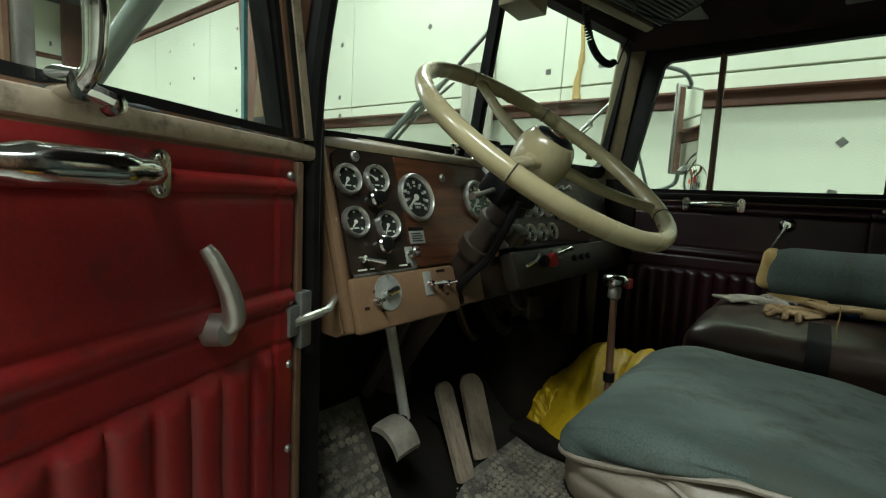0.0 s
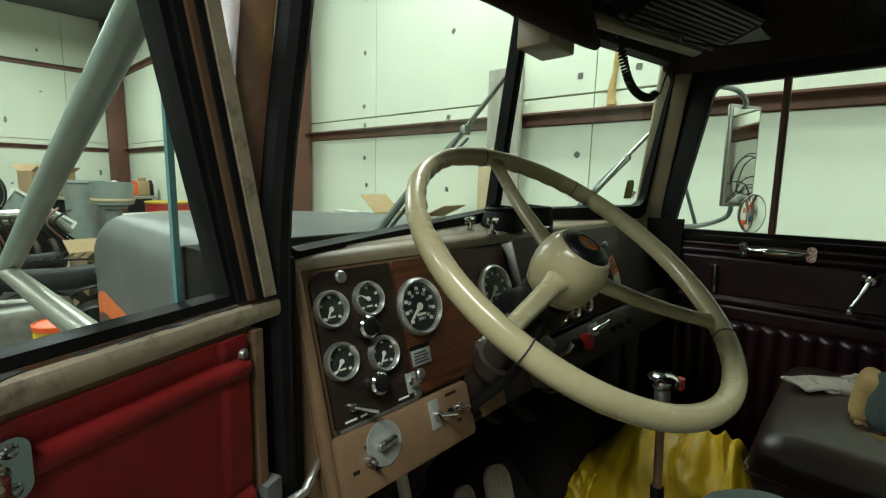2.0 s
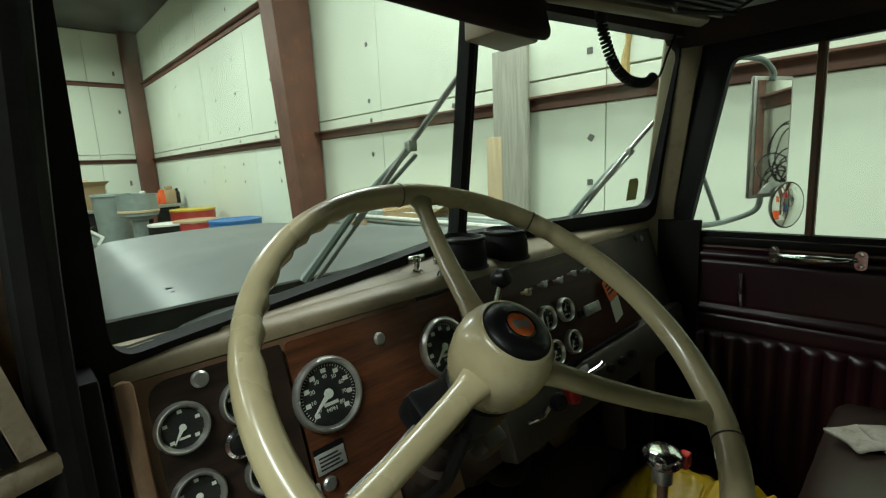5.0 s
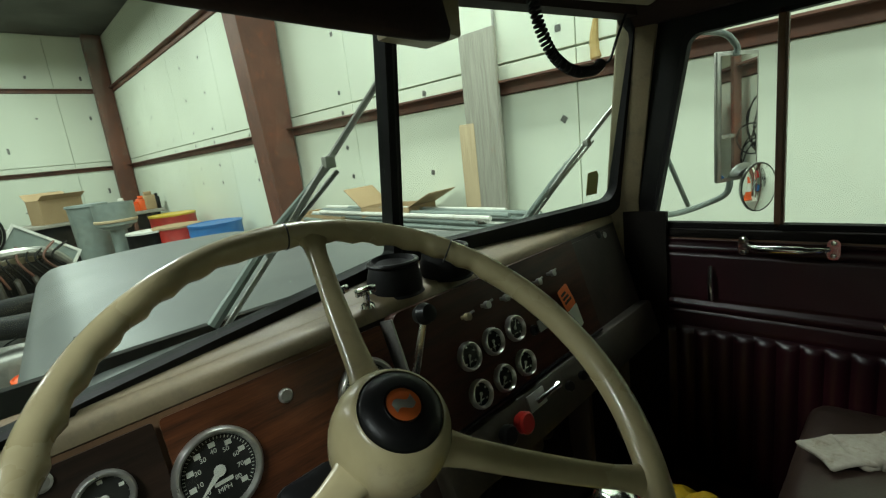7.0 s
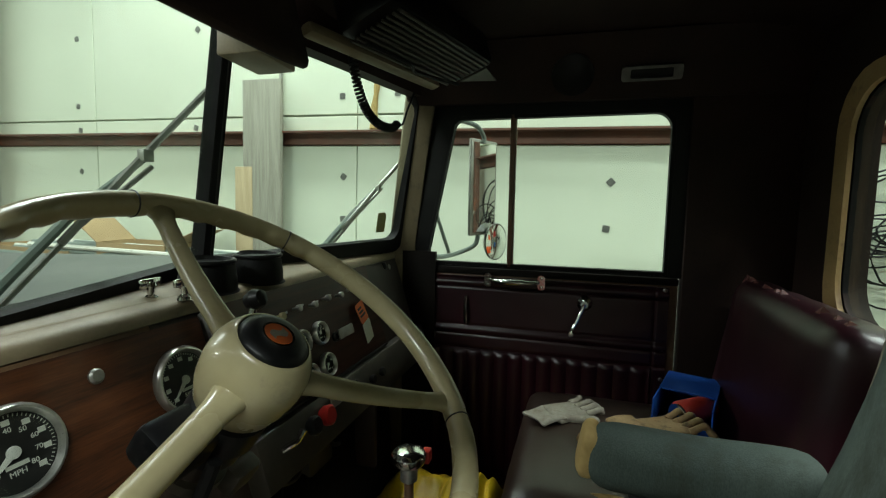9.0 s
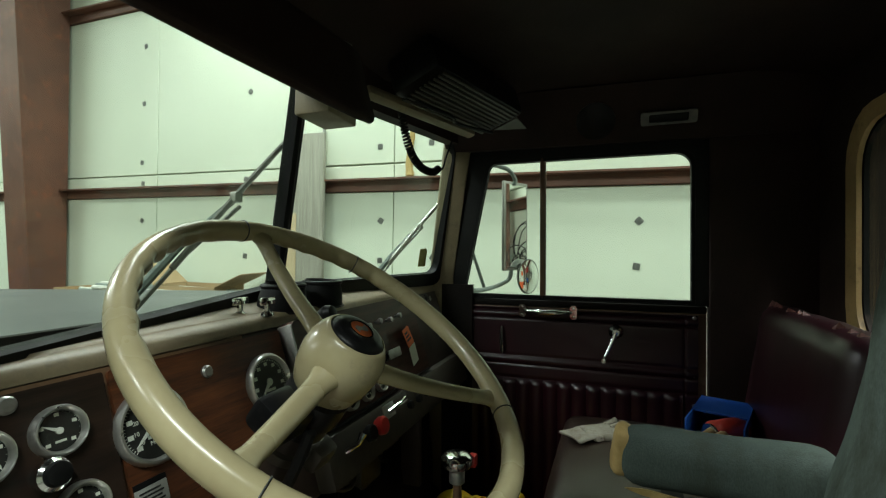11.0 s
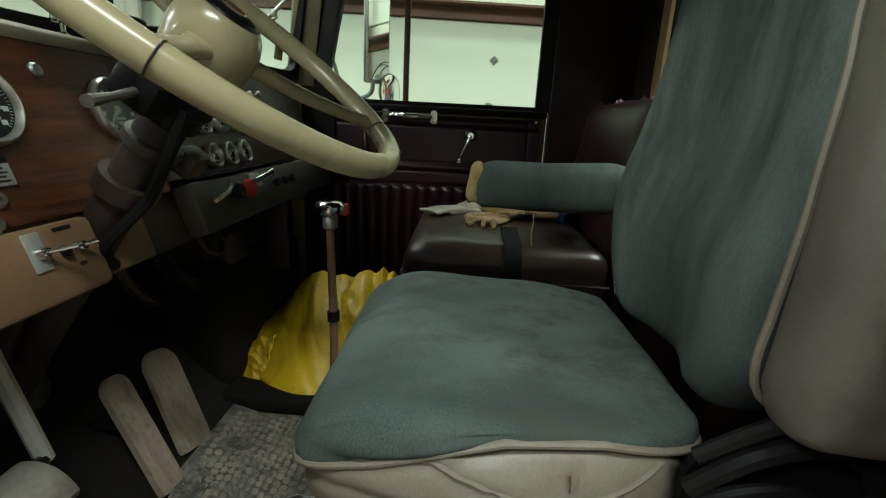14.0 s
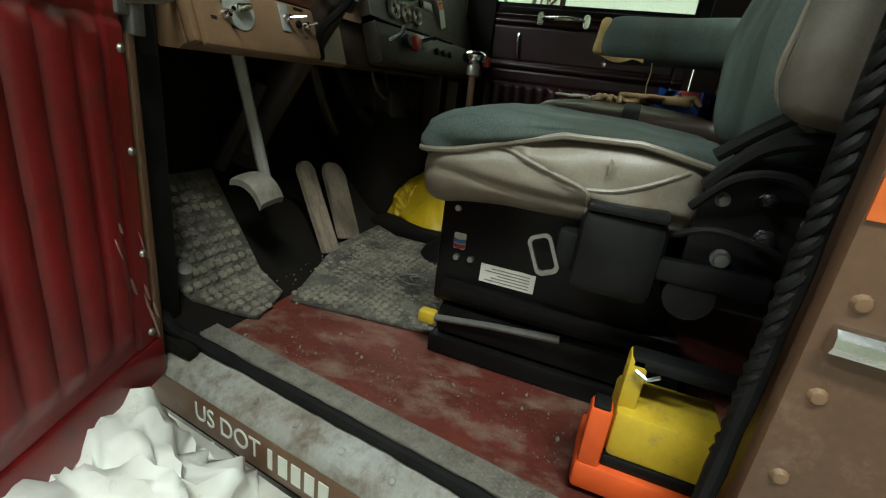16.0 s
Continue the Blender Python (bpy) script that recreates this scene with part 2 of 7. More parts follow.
M["concrete"] = mat("concrete", (0.23, 0.215, 0.19), (0.16, 0.15, 0.13), rough=0.8, scale=0.8, fine=22, bump=0.2, dirt=(0.08, 0.075, 0.065), dirt_amount=0.3)
M["dark_ceiling"] = mat("dark_ceiling", (0.1, 0.1, 0.09), (0.06, 0.06, 0.055), rough=0.8, scale=1, fine=20)
M["grey_wood"] = wood_mat("grey_wood", (0.34, 0.32, 0.27), (0.24, 0.22, 0.18), 0.8, grain=6, along=(8, 8, 0.5))
M["pale_wood"] = wood_mat("pale_wood", (0.52, 0.4, 0.25), (0.4, 0.3, 0.18), 0.7, grain=6, along=(8, 8, 0.5))
M["cardboard"] = mat("cardboard", (0.42, 0.29, 0.16), (0.34, 0.23, 0.125), rough=0.85, scale=4, fine=60, bump=0.08)
M["pipe_tube"] = mat("bracket_paint", (0.23, 0.27, 0.25), (0.17, 0.2, 0.18), rough=0.42, scale=9, fine=90, bump=0.06, dirt=(0.3, 0.3, 0.26), dirt_amount=0.2)
M["blue"] = mat("blue_paint", (0.03, 0.16, 0.42), (0.02, 0.11, 0.32), rough=0.45, bump=0.04)
M["blue_card"] = mat("blue_card", (0.012, 0.09, 0.42), (0.01, 0.07, 0.34), rough=0.4, bump=0.02)
M["red_paint"] = mat("red_paint", (0.42, 0.03, 0.02), (0.3, 0.02, 0.015), rough=0.45, bump=0.05)
M["white_plastic"] = mat("white_plastic", (0.74, 0.73, 0.67), (0.62, 0.6, 0.54), rough=0.5, scale=5, fine=60, bump=0.1, dirt=(0.4, 0.36, 0.29), dirt_amount=0.25)
M["leather_white"] = mat("glove_leather", (0.42, 0.385, 0.31), (0.27, 0.24, 0.185), rough=0.8, scale=14, fine=120, bump=0.3, dirt=(0.22, 0.18, 0.12), dirt_amount=0.25)
M["leather_tan"] = mat("glove_tan", (0.4, 0.27, 0.13), (0.28, 0.18, 0.085), rough=0.8, scale=14, fine=120, bump=0.3, dirt=(0.12, 0.085, 0.05), dirt_amount=0.3)
M["foam"] = mat("torn_foam", (0.5, 0.35, 0.14), (0.38, 0.25, 0.09), rough=0.95, scale=20, fine=120, bump=0.4)
M["mirror"] = mat("mirror_glass", (0.85, 0.87, 0.85), (0.82, 0.84, 0.82), rough=0.02, metal=1, bump=0)
M["glass"] = glass_mat("window_glass", (0.93, 0.975, 0.93), 0.02, dust=0.015)
M["gauge_glass"] = glass_mat("gauge_glass", (0.95, 0.96, 0.94), 0.04)
M["yellow_note"] = mat("yellow_note", (0.33, 0.27, 0.03), (0.26, 0.21, 0.02), rough=0.6, bump=0.02)
M["glass_edge"] = mat("glass_edge", (0.12, 0.25, 0.27), (0.09, 0.2, 0.22), rough=0.25, bump=0)

# ---- mesh helpers ----


def finish(name, bm, material, smooth=None):
    bmesh.ops.recalc_face_normals(bm, faces=bm.faces)
    me = bpy.data.meshes.new(name)
    bm.to_mesh(me)
    bm.free()
    me.materials.append(material)
    if smooth is not None:
        for p in me.polygons:
            p.use_smooth = True
        me.set_sharp_from_angle(angle=radians(smooth))
    return me


def thing(name, base, label, category, group="", kind=""):
    e = new(name)
    e.empty_display_size = 0.05
    e.location = base
    tagged(e, label, category, group, kind)
    return e


def world_of(ob):
    return Matrix.Identity(4) if ob.parent else Matrix.Translation(ob.location)


def part(name, bm, material, parent=None, label="", smooth=35):
    """Links a bmesh, made in world coordinates, as one mesh under a thing or a part."""
    ob = new(name, finish(name, bm, material, smooth))
    if parent:
        ob.parent = parent
        ob.matrix_parent_inverse = world_of(parent).inverted()
    if label:
        ob["label"] = label
    return ob


def solo(name, bm, material, label, category, group="", kind="", smooth=35):
    return tagged(part(name, bm, material, None, "", smooth), label, category, group, kind)


def add_box(bm, lo, hi, bevel=0.0, m=None, seg=2):
    c = [(a + b) / 2 for a, b in zip(lo, hi)]
    s = [abs(b - a) for a, b in zip(lo, hi)]
    r = bmesh.ops.create_cube(bm, size=1, matrix=Matrix.Translation(c) @ Matrix.Diagonal((*s, 1)))
    vs = r["verts"]
    if bevel:
        es = list({e for v in vs for e in v.link_edges})
        r2 = bmesh.ops.bevel(bm, geom=es, offset=min(bevel, min(s) * 0.45), segments=seg, profile=0.5, affect="EDGES")
        vs = list({v for f in r2["faces"] for v in f.verts} | {v for v in vs if v.is_valid})
    if m is not None:
        bmesh.ops.transform(bm, matrix=m, verts=vs)
    return vs


def box(lo, hi, bevel=0.0, m=None, seg=2):
    bm = bmesh.new()
    add_box(bm, lo, hi, bevel, m, seg)
    return bm


def add_tube(bm, pts, r, seg=10, closed=False, caps=True):
    pts = [Vector(p) for p in pts]
    rs = r if isinstance(r, (list, tuple)) else [r] * len(pts)
    n = len(pts)
    rings = []
    side = None
    for i, p in enumerate(pts):
        a = pts[(i - 1) % n] if (closed or i > 0) else p
        b = pts[(i + 1) % n] if (closed or i < n - 1) else p
        d = (b - a).normalized()
        if side is None:
            side = d.orthogonal().normalized()
        side = (side - d * side.dot(d)).normalized()
        up = d.cross(side)
        rings.append([bm.verts.new(p + rs[i] * (math.cos(2 * math.pi * k / seg) * side + math.sin(2 * math.pi * k / seg) * up)) for k in range(seg)])
    for i in range(n if closed else n - 1):
        q0, q1 = rings[i], rings[(i + 1) % n]
        off = 0
        if closed and i == n - 1:
            off = min(range(seg), key=lambda o: (q1[o].co - q0[0].co).length)
        for k in range(seg):
            bm.faces.new((q0[k], q0[(k + 1) % seg], q1[(k + 1 + off) % seg], q1[(k + off) % seg]))
    if caps and not closed:
        bm.faces.new(rings[0][::-1])
        bm.faces.new(rings[-1])


def tube(pts, r, seg=10, closed=False):
    bm = bmesh.new()
    add_tube(bm, pts, r, seg, closed)
    return bm


def smooth_path(pts, steps=6, closed=False):
    """Catmull-Rom through the points."""
    pts = [Vector(p) for p in pts]
    n, out = len(pts), []
    for i in range(n if closed else n - 1):
        p = [pts[(i + k) % n] if closed else pts[min(max(i + k, 0), n - 1)] for k in (-1, 0, 1, 2)]
        for s in range(steps):
            t = s / steps
            out.append(0.5 * (2 * p[1] + (p[2] - p[0]) * t + (2 * p[0] - 5 * p[1] + 4 * p[2] - p[3]) * t * t + (3 * p[1] - p[0] - 3 * p[2] + p[3]) * t ** 3))
    if not closed:
        out.append(pts[-1])
    return out


def add_lathe(bm, prof, m, seg=28):
    """Turns (radius, height) rows round the z axis of m."""
    rings = []
    for r, h in prof:
        if r < 1e-6:
            rings.append([bm.verts.new(m @ Vector((0, 0, h)))])
        else:
            rings.append([bm.verts.new(m @ Vector((r * math.cos(2 * math.pi * k / seg), r * math.sin(2 * math.pi * k / seg), h))) for k in range(seg)])
    for a, b in zip(rings, rings[1:]):
        if len(a) == 1 and len(b) == 1:
            continue
        for k in range(seg):
            k2 = (k + 1) % seg
            if len(a) == 1:
                bm.faces.new((a[0], b[k], b[k2]))
            elif len(b) == 1:
                bm.faces.new((a[k], a[k2], b[0]))
            else:
                bm.faces.new((a[k], a[k2], b[k2], b[k]))


def lathe(prof, m, seg=28):
    bm = bmesh.new()
    add_lathe(bm, prof, m, seg)
    return bm


def add_sheet(bm, f, nu, nv, thick=0.0, back=None):
    """A surface f(u, v) for u, v in 0..1; with thick it gets a back along the vector back."""
    g = [[bm.verts.new(f(i / nu, j / nv)) for j in range(nv + 1)] for i in range(nu + 1)]
    for i in range(nu):
        for j in range(nv):
            bm.faces.new((g[i][j], g[i + 1][j], g[i + 1][j + 1], g[i][j + 1]))
    if thick:
        off = Vector(back) * thick
        h = [[bm.verts.new(v.co + off) for v in row] for row in g]
        for i in range(nu):
            for j in range(nv):
                bm.faces.new((h[i][j], h[i][j + 1], h[i + 1][j + 1], h[i + 1][j]))
        for i in range(nu):
            for j in (0, nv):
                bm.faces.new((g[i][j], g[i + 1][j], h[i + 1][j], h[i][j]))
        for j in range(nv):
            for i in (0, nu):
                bm.faces.new((g[i][j], g[i][j + 1], h[i][j + 1], h[i][j]))


def sheet(f, nu, nv, thick=0.0, back=(0, 0, -1)):
    bm = bmesh.new()
    add_sheet(bm, f, nu, nv, thick, back)
    return bm


def add_prism(bm, pts, m, depth):
    """Extrudes a flat outline (x, y) of m by depth along its z."""
    a = [bm.verts.new(m @ Vector((x, y, 0))) for x, y in pts]
    b = [bm.verts.new(m @ Vector((x, y, depth))) for x, y in pts]
    bm.faces.new(a)
    bm.faces.new(b[::-1])
    for i in range(len(pts)):
        j = (i + 1) % len(pts)
        bm.faces.new((a[i], b[i], b[j], a[j]))


def prism(pts, m, depth):
    bm = bmesh.new()
    add_prism(bm, pts, m, depth)
    return bm


def add_frame(bm, outer, inner, m, depth):
    """A flat ring between two outlines of equal count, extruded."""
    n = len(outer)
    v = [[bm.verts.new(m @ Vector((x, y, d))) for x, y in o] for o in (outer, inner) for d in (0, depth)]
    o0, o1, i0, i1 = v
    for k in range(n):
        j = (k + 1) % n
        bm.faces.new((o0[k], o0[j], i0[j], i0[k]))
        bm.faces.new((o1[k], i1[k], i1[j], o1[j]))
        bm.faces.new((o0[k], o1[k], o1[j], o0[j]))
        bm.faces.new((i0[k], i0[j], i1[j], i1[k]))


def rounded(x0, y0, x1, y1, r, n=5):
    """A rectangle with rounded corners; r may be one radius or four (from lower left, anticlockwise)."""
    rs = r if isinstance(r, (list, tuple)) else [r] * 4
    out = []
    for (cx, cy, sx, sy, a0), q in zip(((x0, y0, 1, 1, 180), (x1, y0, -1, 1, 270), (x1, y1, -1, -1, 0), (x0, y1, 1, -1, 90)), rs):
        for k in range(n + 1):
            a = radians(a0 + 90 * k / n)
            out.append((cx + sx * q + q * math.cos(a), cy + sy * q + q * math.sin(a)))
    return out


def soft(c, s, r, n=8, crown=0.0, m=None, wob=0.0, seed=0.0, shape=None):
    """A cushion: a rounded block with a crowned top, and shallow dents."""
    bm = bmesh.new()
    bmesh.ops.create_cube(bm, size=2)
    bmesh.ops.subdivide_edges(bm, edges=bm.edges[:], cuts=n, use_grid_fill=True)
    h = [v / 2 for v in s]
    rr = [min(r, v * 0.98) for v in h]
    for v in bm.verts:
        p = Vector([math.copysign(abs(a) ** 0.8, a) * b for a, b in zip(v.co, h)])
        q = Vector([max(-b + k, min(b - k, a)) for a, b, k in zip(p, h, rr)])
        d = p - q
        if d.length > 1e-6:
            d.normalize()
            p = q + Vector([a * k for a, k in zip(d, rr)])
        u, w = p.x / h[0], p.y / h[1]
        p.z += crown * max(0, 1 - u * u) * max(0, 1 - w * w) * (1 if p.z > 0 else 0)
        if shape:
            p = shape(p, u, w, p.z / h[2])
        if wob:
            p += wob * Vector((noise.noise(p * 9 + Vector((seed, 0, 0))), noise.noise(p * 9 + Vector((0, seed + 5, 0))), noise.noise(p * 9 + Vector((0, 0, seed + 9)))))
        v.co = (m @ (p)) if m is not None else p
        v.co += Vector(c)
    return bm


def axis_m(p, d, up=(0, 0, 1)):
    """A frame at p whose z axis is d."""
    z = Vector(d).normalized()
    x = Vector(up).cross(z)
    x = x.normalized() if x.length > 1e-4 else z.orthogonal().normalized()
    y = z.cross(x)
    m = Matrix((x, y, z)).transposed().to_4x4()
    m.translation = Vector(p)
    return m


def letters(name, text, size, m, material, parent, depth=0.0006):
    cu = bpy.data.curves.new(name, "FONT")
    cu.body, cu.size, cu.extrude, cu.align_x, cu.align_y = text, size, depth, "CENTER", "CENTER"
    tmp = bpy.data.objects.new(name, cu)
    me = bpy.data.meshes.new_from_object(tmp)
    bpy.data.objects.remove(tmp)
    me.transform(m)
    me.materials.clear()
    me.materials.append(material)
    ob = new(name, me)
    ob.parent = parent
    ob.matrix_parent_inverse = world_of(parent).inverted()
    return ob

# ---- the shop round the truck (its floor slopes a little against the cab's) ----
G = pose(0, 0, 0, 1.05, 0, 0)
GROUND, WALLX, FRONTY = -0.85, 3.8, 15.6


def gpart(name, bm, material, parent=None, label="", smooth=35):
    bmesh.ops.transform(bm, matrix=G, verts=bm.verts)
    return part(name, bm, material, parent, label, smooth)


def gsolo(name, bm, material, label, category, group="", kind="", smooth=35):
    return tagged(gpart(name, bm, material, None, "", smooth), label, category, group, kind)


gsolo("ground", box((-9, -8, GROUND - 0.2), (WALLX + 0.3, FRONTY + 0.3, GROUND)), M["concrete"], "stained grey concrete shop floor", "floor", kind="structure")
gsolo("ceiling", box((-9, -8, 4.9), (WALLX + 0.3, FRONTY + 0.3, 5.1)), M["dark_ceiling"], "dark shop ceiling", "ceiling", kind="structure")
wall_right = gsolo("wall_east", box((WALLX + 0.05, -8, GROUND), (WALLX + 0.3, FRONTY + 0.3, 4.9)), M["insulation"], "shop wall lined with pale insulation boards", "wall", kind="structure")
wall_front = gsolo("wall_north", box((-9, FRONTY + 0.05, GROUND), (WALLX + 0.05, FRONTY + 0.3, 4.9)), M["insulation"], "far shop wall lined with pale insulation boards", "wall", kind="structure")
gsolo("wall_west", box((-9.2, -8, GROUND), (-9, FRONTY + 0.3, 4.9)), M["insulation"], "pale shop wall", "wall", kind="structure")
gsolo("wall_south", box((-9, -8.2, GROUND), (WALLX + 0.3, -8, 4.9)), M["insulation"], "pale shop wall", "wall", kind="structure")

# boards between the girts, with open joints
rows_z = ((GROUND, 1.50), (1.605, 1.73), (1.738, 3.50), (3.605, 4.88))
seams = [-7.9, -5.2, -3.0, -0.62, 1.842, 4.6, 6.05, 8.3, 10.6, 13.0, FRONTY]
for z0, z1 in rows_z:
    for y0, y1 in zip(seams, seams[1:]):
        gpart("board", box((WALLX, y0 + 0.004, z0 + 0.004), (WALLX + 0.048, y1 - 0.004, z1 - 0.004), 0.004, seg=1), M["insulation"], wall_right)
front_seams = [-8.9, -6.4, -4.0, -1.6, 0.8, 2.6, WALLX]
for z0, z1 in rows_z:
    for x0, x1 in zip(front_seams, front_seams[1:]):
        gpart("board", box((x0 + 0.004, FRONTY, z0 + 0.004), (x1 - 0.004, FRONTY + 0.048, z1 - 0.004), 0.004, seg=1), M["insulation"], wall_front)
for z in (1.50, 3.50):
    for wall, lo, hi in ((wall_right, (WALLX - 0.03, -8, z), (WALLX + 0.04, FRONTY, z + 0.10)), (wall_front, (-9, FRONTY - 0.03, z), (WALLX, FRONTY + 0.04, z + 0.10))):
        bm = box(lo, hi, 0.004, seg=1)
        if wall is wall_right:
            add_box(bm, (WALLX - 0.12, -8, z + 0.085), (WALLX - 0.03, FRONTY, z + 0.10))
        else:
            add_box(bm, (-9, FRONTY - 0.12, z + 0.085), (WALLX, FRONTY - 0.03, z + 0.10))
        gpart("girt", bm, M["girt"], wall, "red oxide steel girt")
# square washers that hold the boards
rnd = random.Random(4)
for y in (-5.8, -4.4, -3.4, -2.3, -1.1, -0.09, 1.50, 1.96, 3.40, 4.80, 7.4, 8.9, 9.9, 11.2, 12.4, 13.6, 14.8):
    for z in (0.0, 0.93, 1.235, 1.655, 1.88, 2.5, 3.1, 3.9):
        if rnd.random() < 0.2:
            continue
        yy, zz, a = y + rnd.uniform(-0.03, 0.03), z + rnd.uniform(-0.02, 0.02), rnd.uniform(0, 90)
        bm = box((-0.024, -0.024, -0.004), (0.024, 0.024, 0.002), 0.002, seg=1)
        add_lathe(bm, [(0, 0.006), (0.008, 0.006), (0.008, 0)], Matrix.Identity(4), 8)
        bmesh.ops.transform(bm, matrix=pose(WALLX - 0.002, yy, zz, 0, -90, 0) @ pose(0, 0, 0, 0, 0, a), verts=bm.verts)
        gpart("washer", bm, M["washer"], wall_right)
for x in (-7.6, -6.1, -4.8, -3.1, -2.2, -0.9, 0.2, 1.4, 2.1, 3.2):
    for z in (0.6, 1.0, 2.2, 2.9, 3.9):
        if rnd.random() < 0.2:
            continue
        gpart("washer", box((x - 0.025, FRONTY - 0.006, z + rnd.uniform(-0.1, 0.1) - 0.025), (x + 0.025, FRONTY - 0.001, z + 0.025), 0.002, seg=1), M["washer"], wall_front)
# foam bead that has run from a joint
gpart("foam_bead", tube(smooth_path([(WALLX - 0.004, 1.69, 3.4), (WALLX - 0.004, 1.70, 2.4), (WALLX - 0.004, 1.675, 2.0), (WALLX - 0.004, 1.70, 1.75), (WALLX - 0.004, 1.69, 1.61)], 5), [0.012, 0.012, 0.014, 0.013, 0.02, 0.015, 0.012, 0.018, 0.016, 0.014, 0.02, 0.026, 0.018, 0.022, 0.028, 0.03, 0.034, 0.03, 0.036, 0.04, 0.02], 7), M["foam"], wall_right, "yellowed foam run")

# tapered steel columns
for y0, w in ((5.98, 0.55), (-4.6, 0.55)):
    col = bmesh.new()
    for yy, t in ((y0, 0.02), (y0 + 0.3, 0.02)):
        vs = [(WALLX - 0.03, yy, GROUND), (WALLX - 0.3, yy, GROUND), (WALLX - 0.62, yy, 4.85), (WALLX - 0.03, yy, 4.85)]
        a = [col.verts.new(v) for v in vs]
        b = [col.verts.new((v[0], v[1] + t, v[2])) for v in vs]
        col.faces.new(a), col.faces.new(b[::-1])
        for i in range(4):
            col.faces.new((a[i], b[i], b[(i + 1) % 4], a[(i + 1) % 4]))
    vs = [(WALLX - 0.3, y0 - 0.02, GROUND), (WALLX - 0.3, y0 + 0.34, GROUND), (WALLX - 0.62, y0 + 0.34, 4.85), (WALLX - 0.62, y0 - 0.02, 4.85)]
    a = [col.verts.new(v) for v in vs]
    b = [col.verts.new((v[0] - 0.02, v[1], v[2])) for v in vs]
    col.faces.new(a), col.faces.new(b[::-1])
    for i in range(4):
        col.faces.new((a[i], b[i], b[(i + 1) % 4], a[(i + 1) % 4]))
    gsolo("steel_column", col, M["girt"], "tapered red oxide steel column on the shop wall", "column", kind="structure")
gsolo("corner_column", box((WALLX - 0.42, FRONTY - 0.4, GROUND), (WALLX - 0.02, FRONTY - 0.13, 4.88), 0.01), M["girt"], "dark red steel corner column", "column", kind="structure")

# ---- cab shell: x to the passenger side, y ahead ----
CX = 1.26


def mx(x):
    return 2 * CX - x


def both(f):
    for s in (0, 1):
        f((lambda x: x) if s == 0 else mx, s)


cab_floor = solo("floor", prism([(0.355, -0.62), (2.08, -0.62), (2.08, 0.68), (0.522, 0.68)], Matrix.Translation((0, 0, -0.05)), 0.038), M["red_floor"], "dusty red painted cab floor", "floor", kind="structure")
# toe board and firewall, with the footwell's shade in their colour
bm = bmesh.new()
prof = [(0.60, -0.014), (0.70, 0.02), (0.93, 0.26), (0.965, 0.36), (0.97, 0.9), (0.99, 0.9), (0.985, 0.36), (0.95, 0.25), (0.71, -0.02), (0.60, -0.03)]
add_prism(bm, [(y, z) for y, z in prof], Matrix(((0, 0, 1, 0.44), (1, 0, 0, 0), (0, 1, 0, 0), (0, 0, 0, 1))), 1.64)
solo("wall_firewall", bm, M["dark_under"], "grimy firewall and sloping toe board, footwell shade in its colour", "firewall", kind="structure", smooth=30)
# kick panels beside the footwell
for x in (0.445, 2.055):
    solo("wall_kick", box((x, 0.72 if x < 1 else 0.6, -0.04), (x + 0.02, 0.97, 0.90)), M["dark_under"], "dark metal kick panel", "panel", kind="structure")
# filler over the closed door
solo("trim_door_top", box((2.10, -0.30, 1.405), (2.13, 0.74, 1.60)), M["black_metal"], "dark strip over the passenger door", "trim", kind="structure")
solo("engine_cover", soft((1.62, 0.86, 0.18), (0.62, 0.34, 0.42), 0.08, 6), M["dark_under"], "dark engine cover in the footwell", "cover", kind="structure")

# roof, header, side rails
bm = sheet(lambda u, v: Vector((0.46 + 1.60 * u, -0.56 + 1.27 * v, 1.545 + 0.10 * (1 - (2 * u - 1) ** 4) * (1 - (2 * v - 1) ** 4))), 14, 14, 0.05, (0, 0, 1))
solo("ceiling_cab", bm, M["headliner"], "dark brown cab headliner", "ceiling", kind="structure", smooth=60)
for sgn in (0, 1):
    X = (lambda x: x) if sgn else mx
    rail = bmesh.new()
    sec = [(2.09, 1.42), (2.06, 1.42), (2.03, 1.45), (1.98, 1.52), (1.93, 1.585), (2.0, 1.625), (2.10, 1.52)]
    a = [rail.verts.new((X(x), -0.56, z)) for x, z in sec]
    b = [rail.verts.new((X(x) - (0.03 if sgn else -0.03), 0.70, z + 0.01)) for x, z in sec]
    rail.faces.new(a), rail.faces.new(b[::-1])
    for i in range(len(sec)):
        j = (i + 1) % len(sec)
        rail.faces.new((a[i], b[i], b[j], a[j]))
    solo("trim_roof_rail", rail, M["headliner"], "dark brown vinyl roof rail over the door", "trim", kind="structure")
    # rear quarter panel behind the door
    x0 = 2.06 if sgn else 0.40
    solo("wall_quarter", box((x0, -0.60, -0.05), (x0 + 0.06, -0.236 if sgn else -0.26, 1.56), 0.004), M["headliner"] if sgn else M["brown_paint"], "dark cab corner behind the door" if sgn else "brown painted cab corner with rivets", "panel", kind="structure")

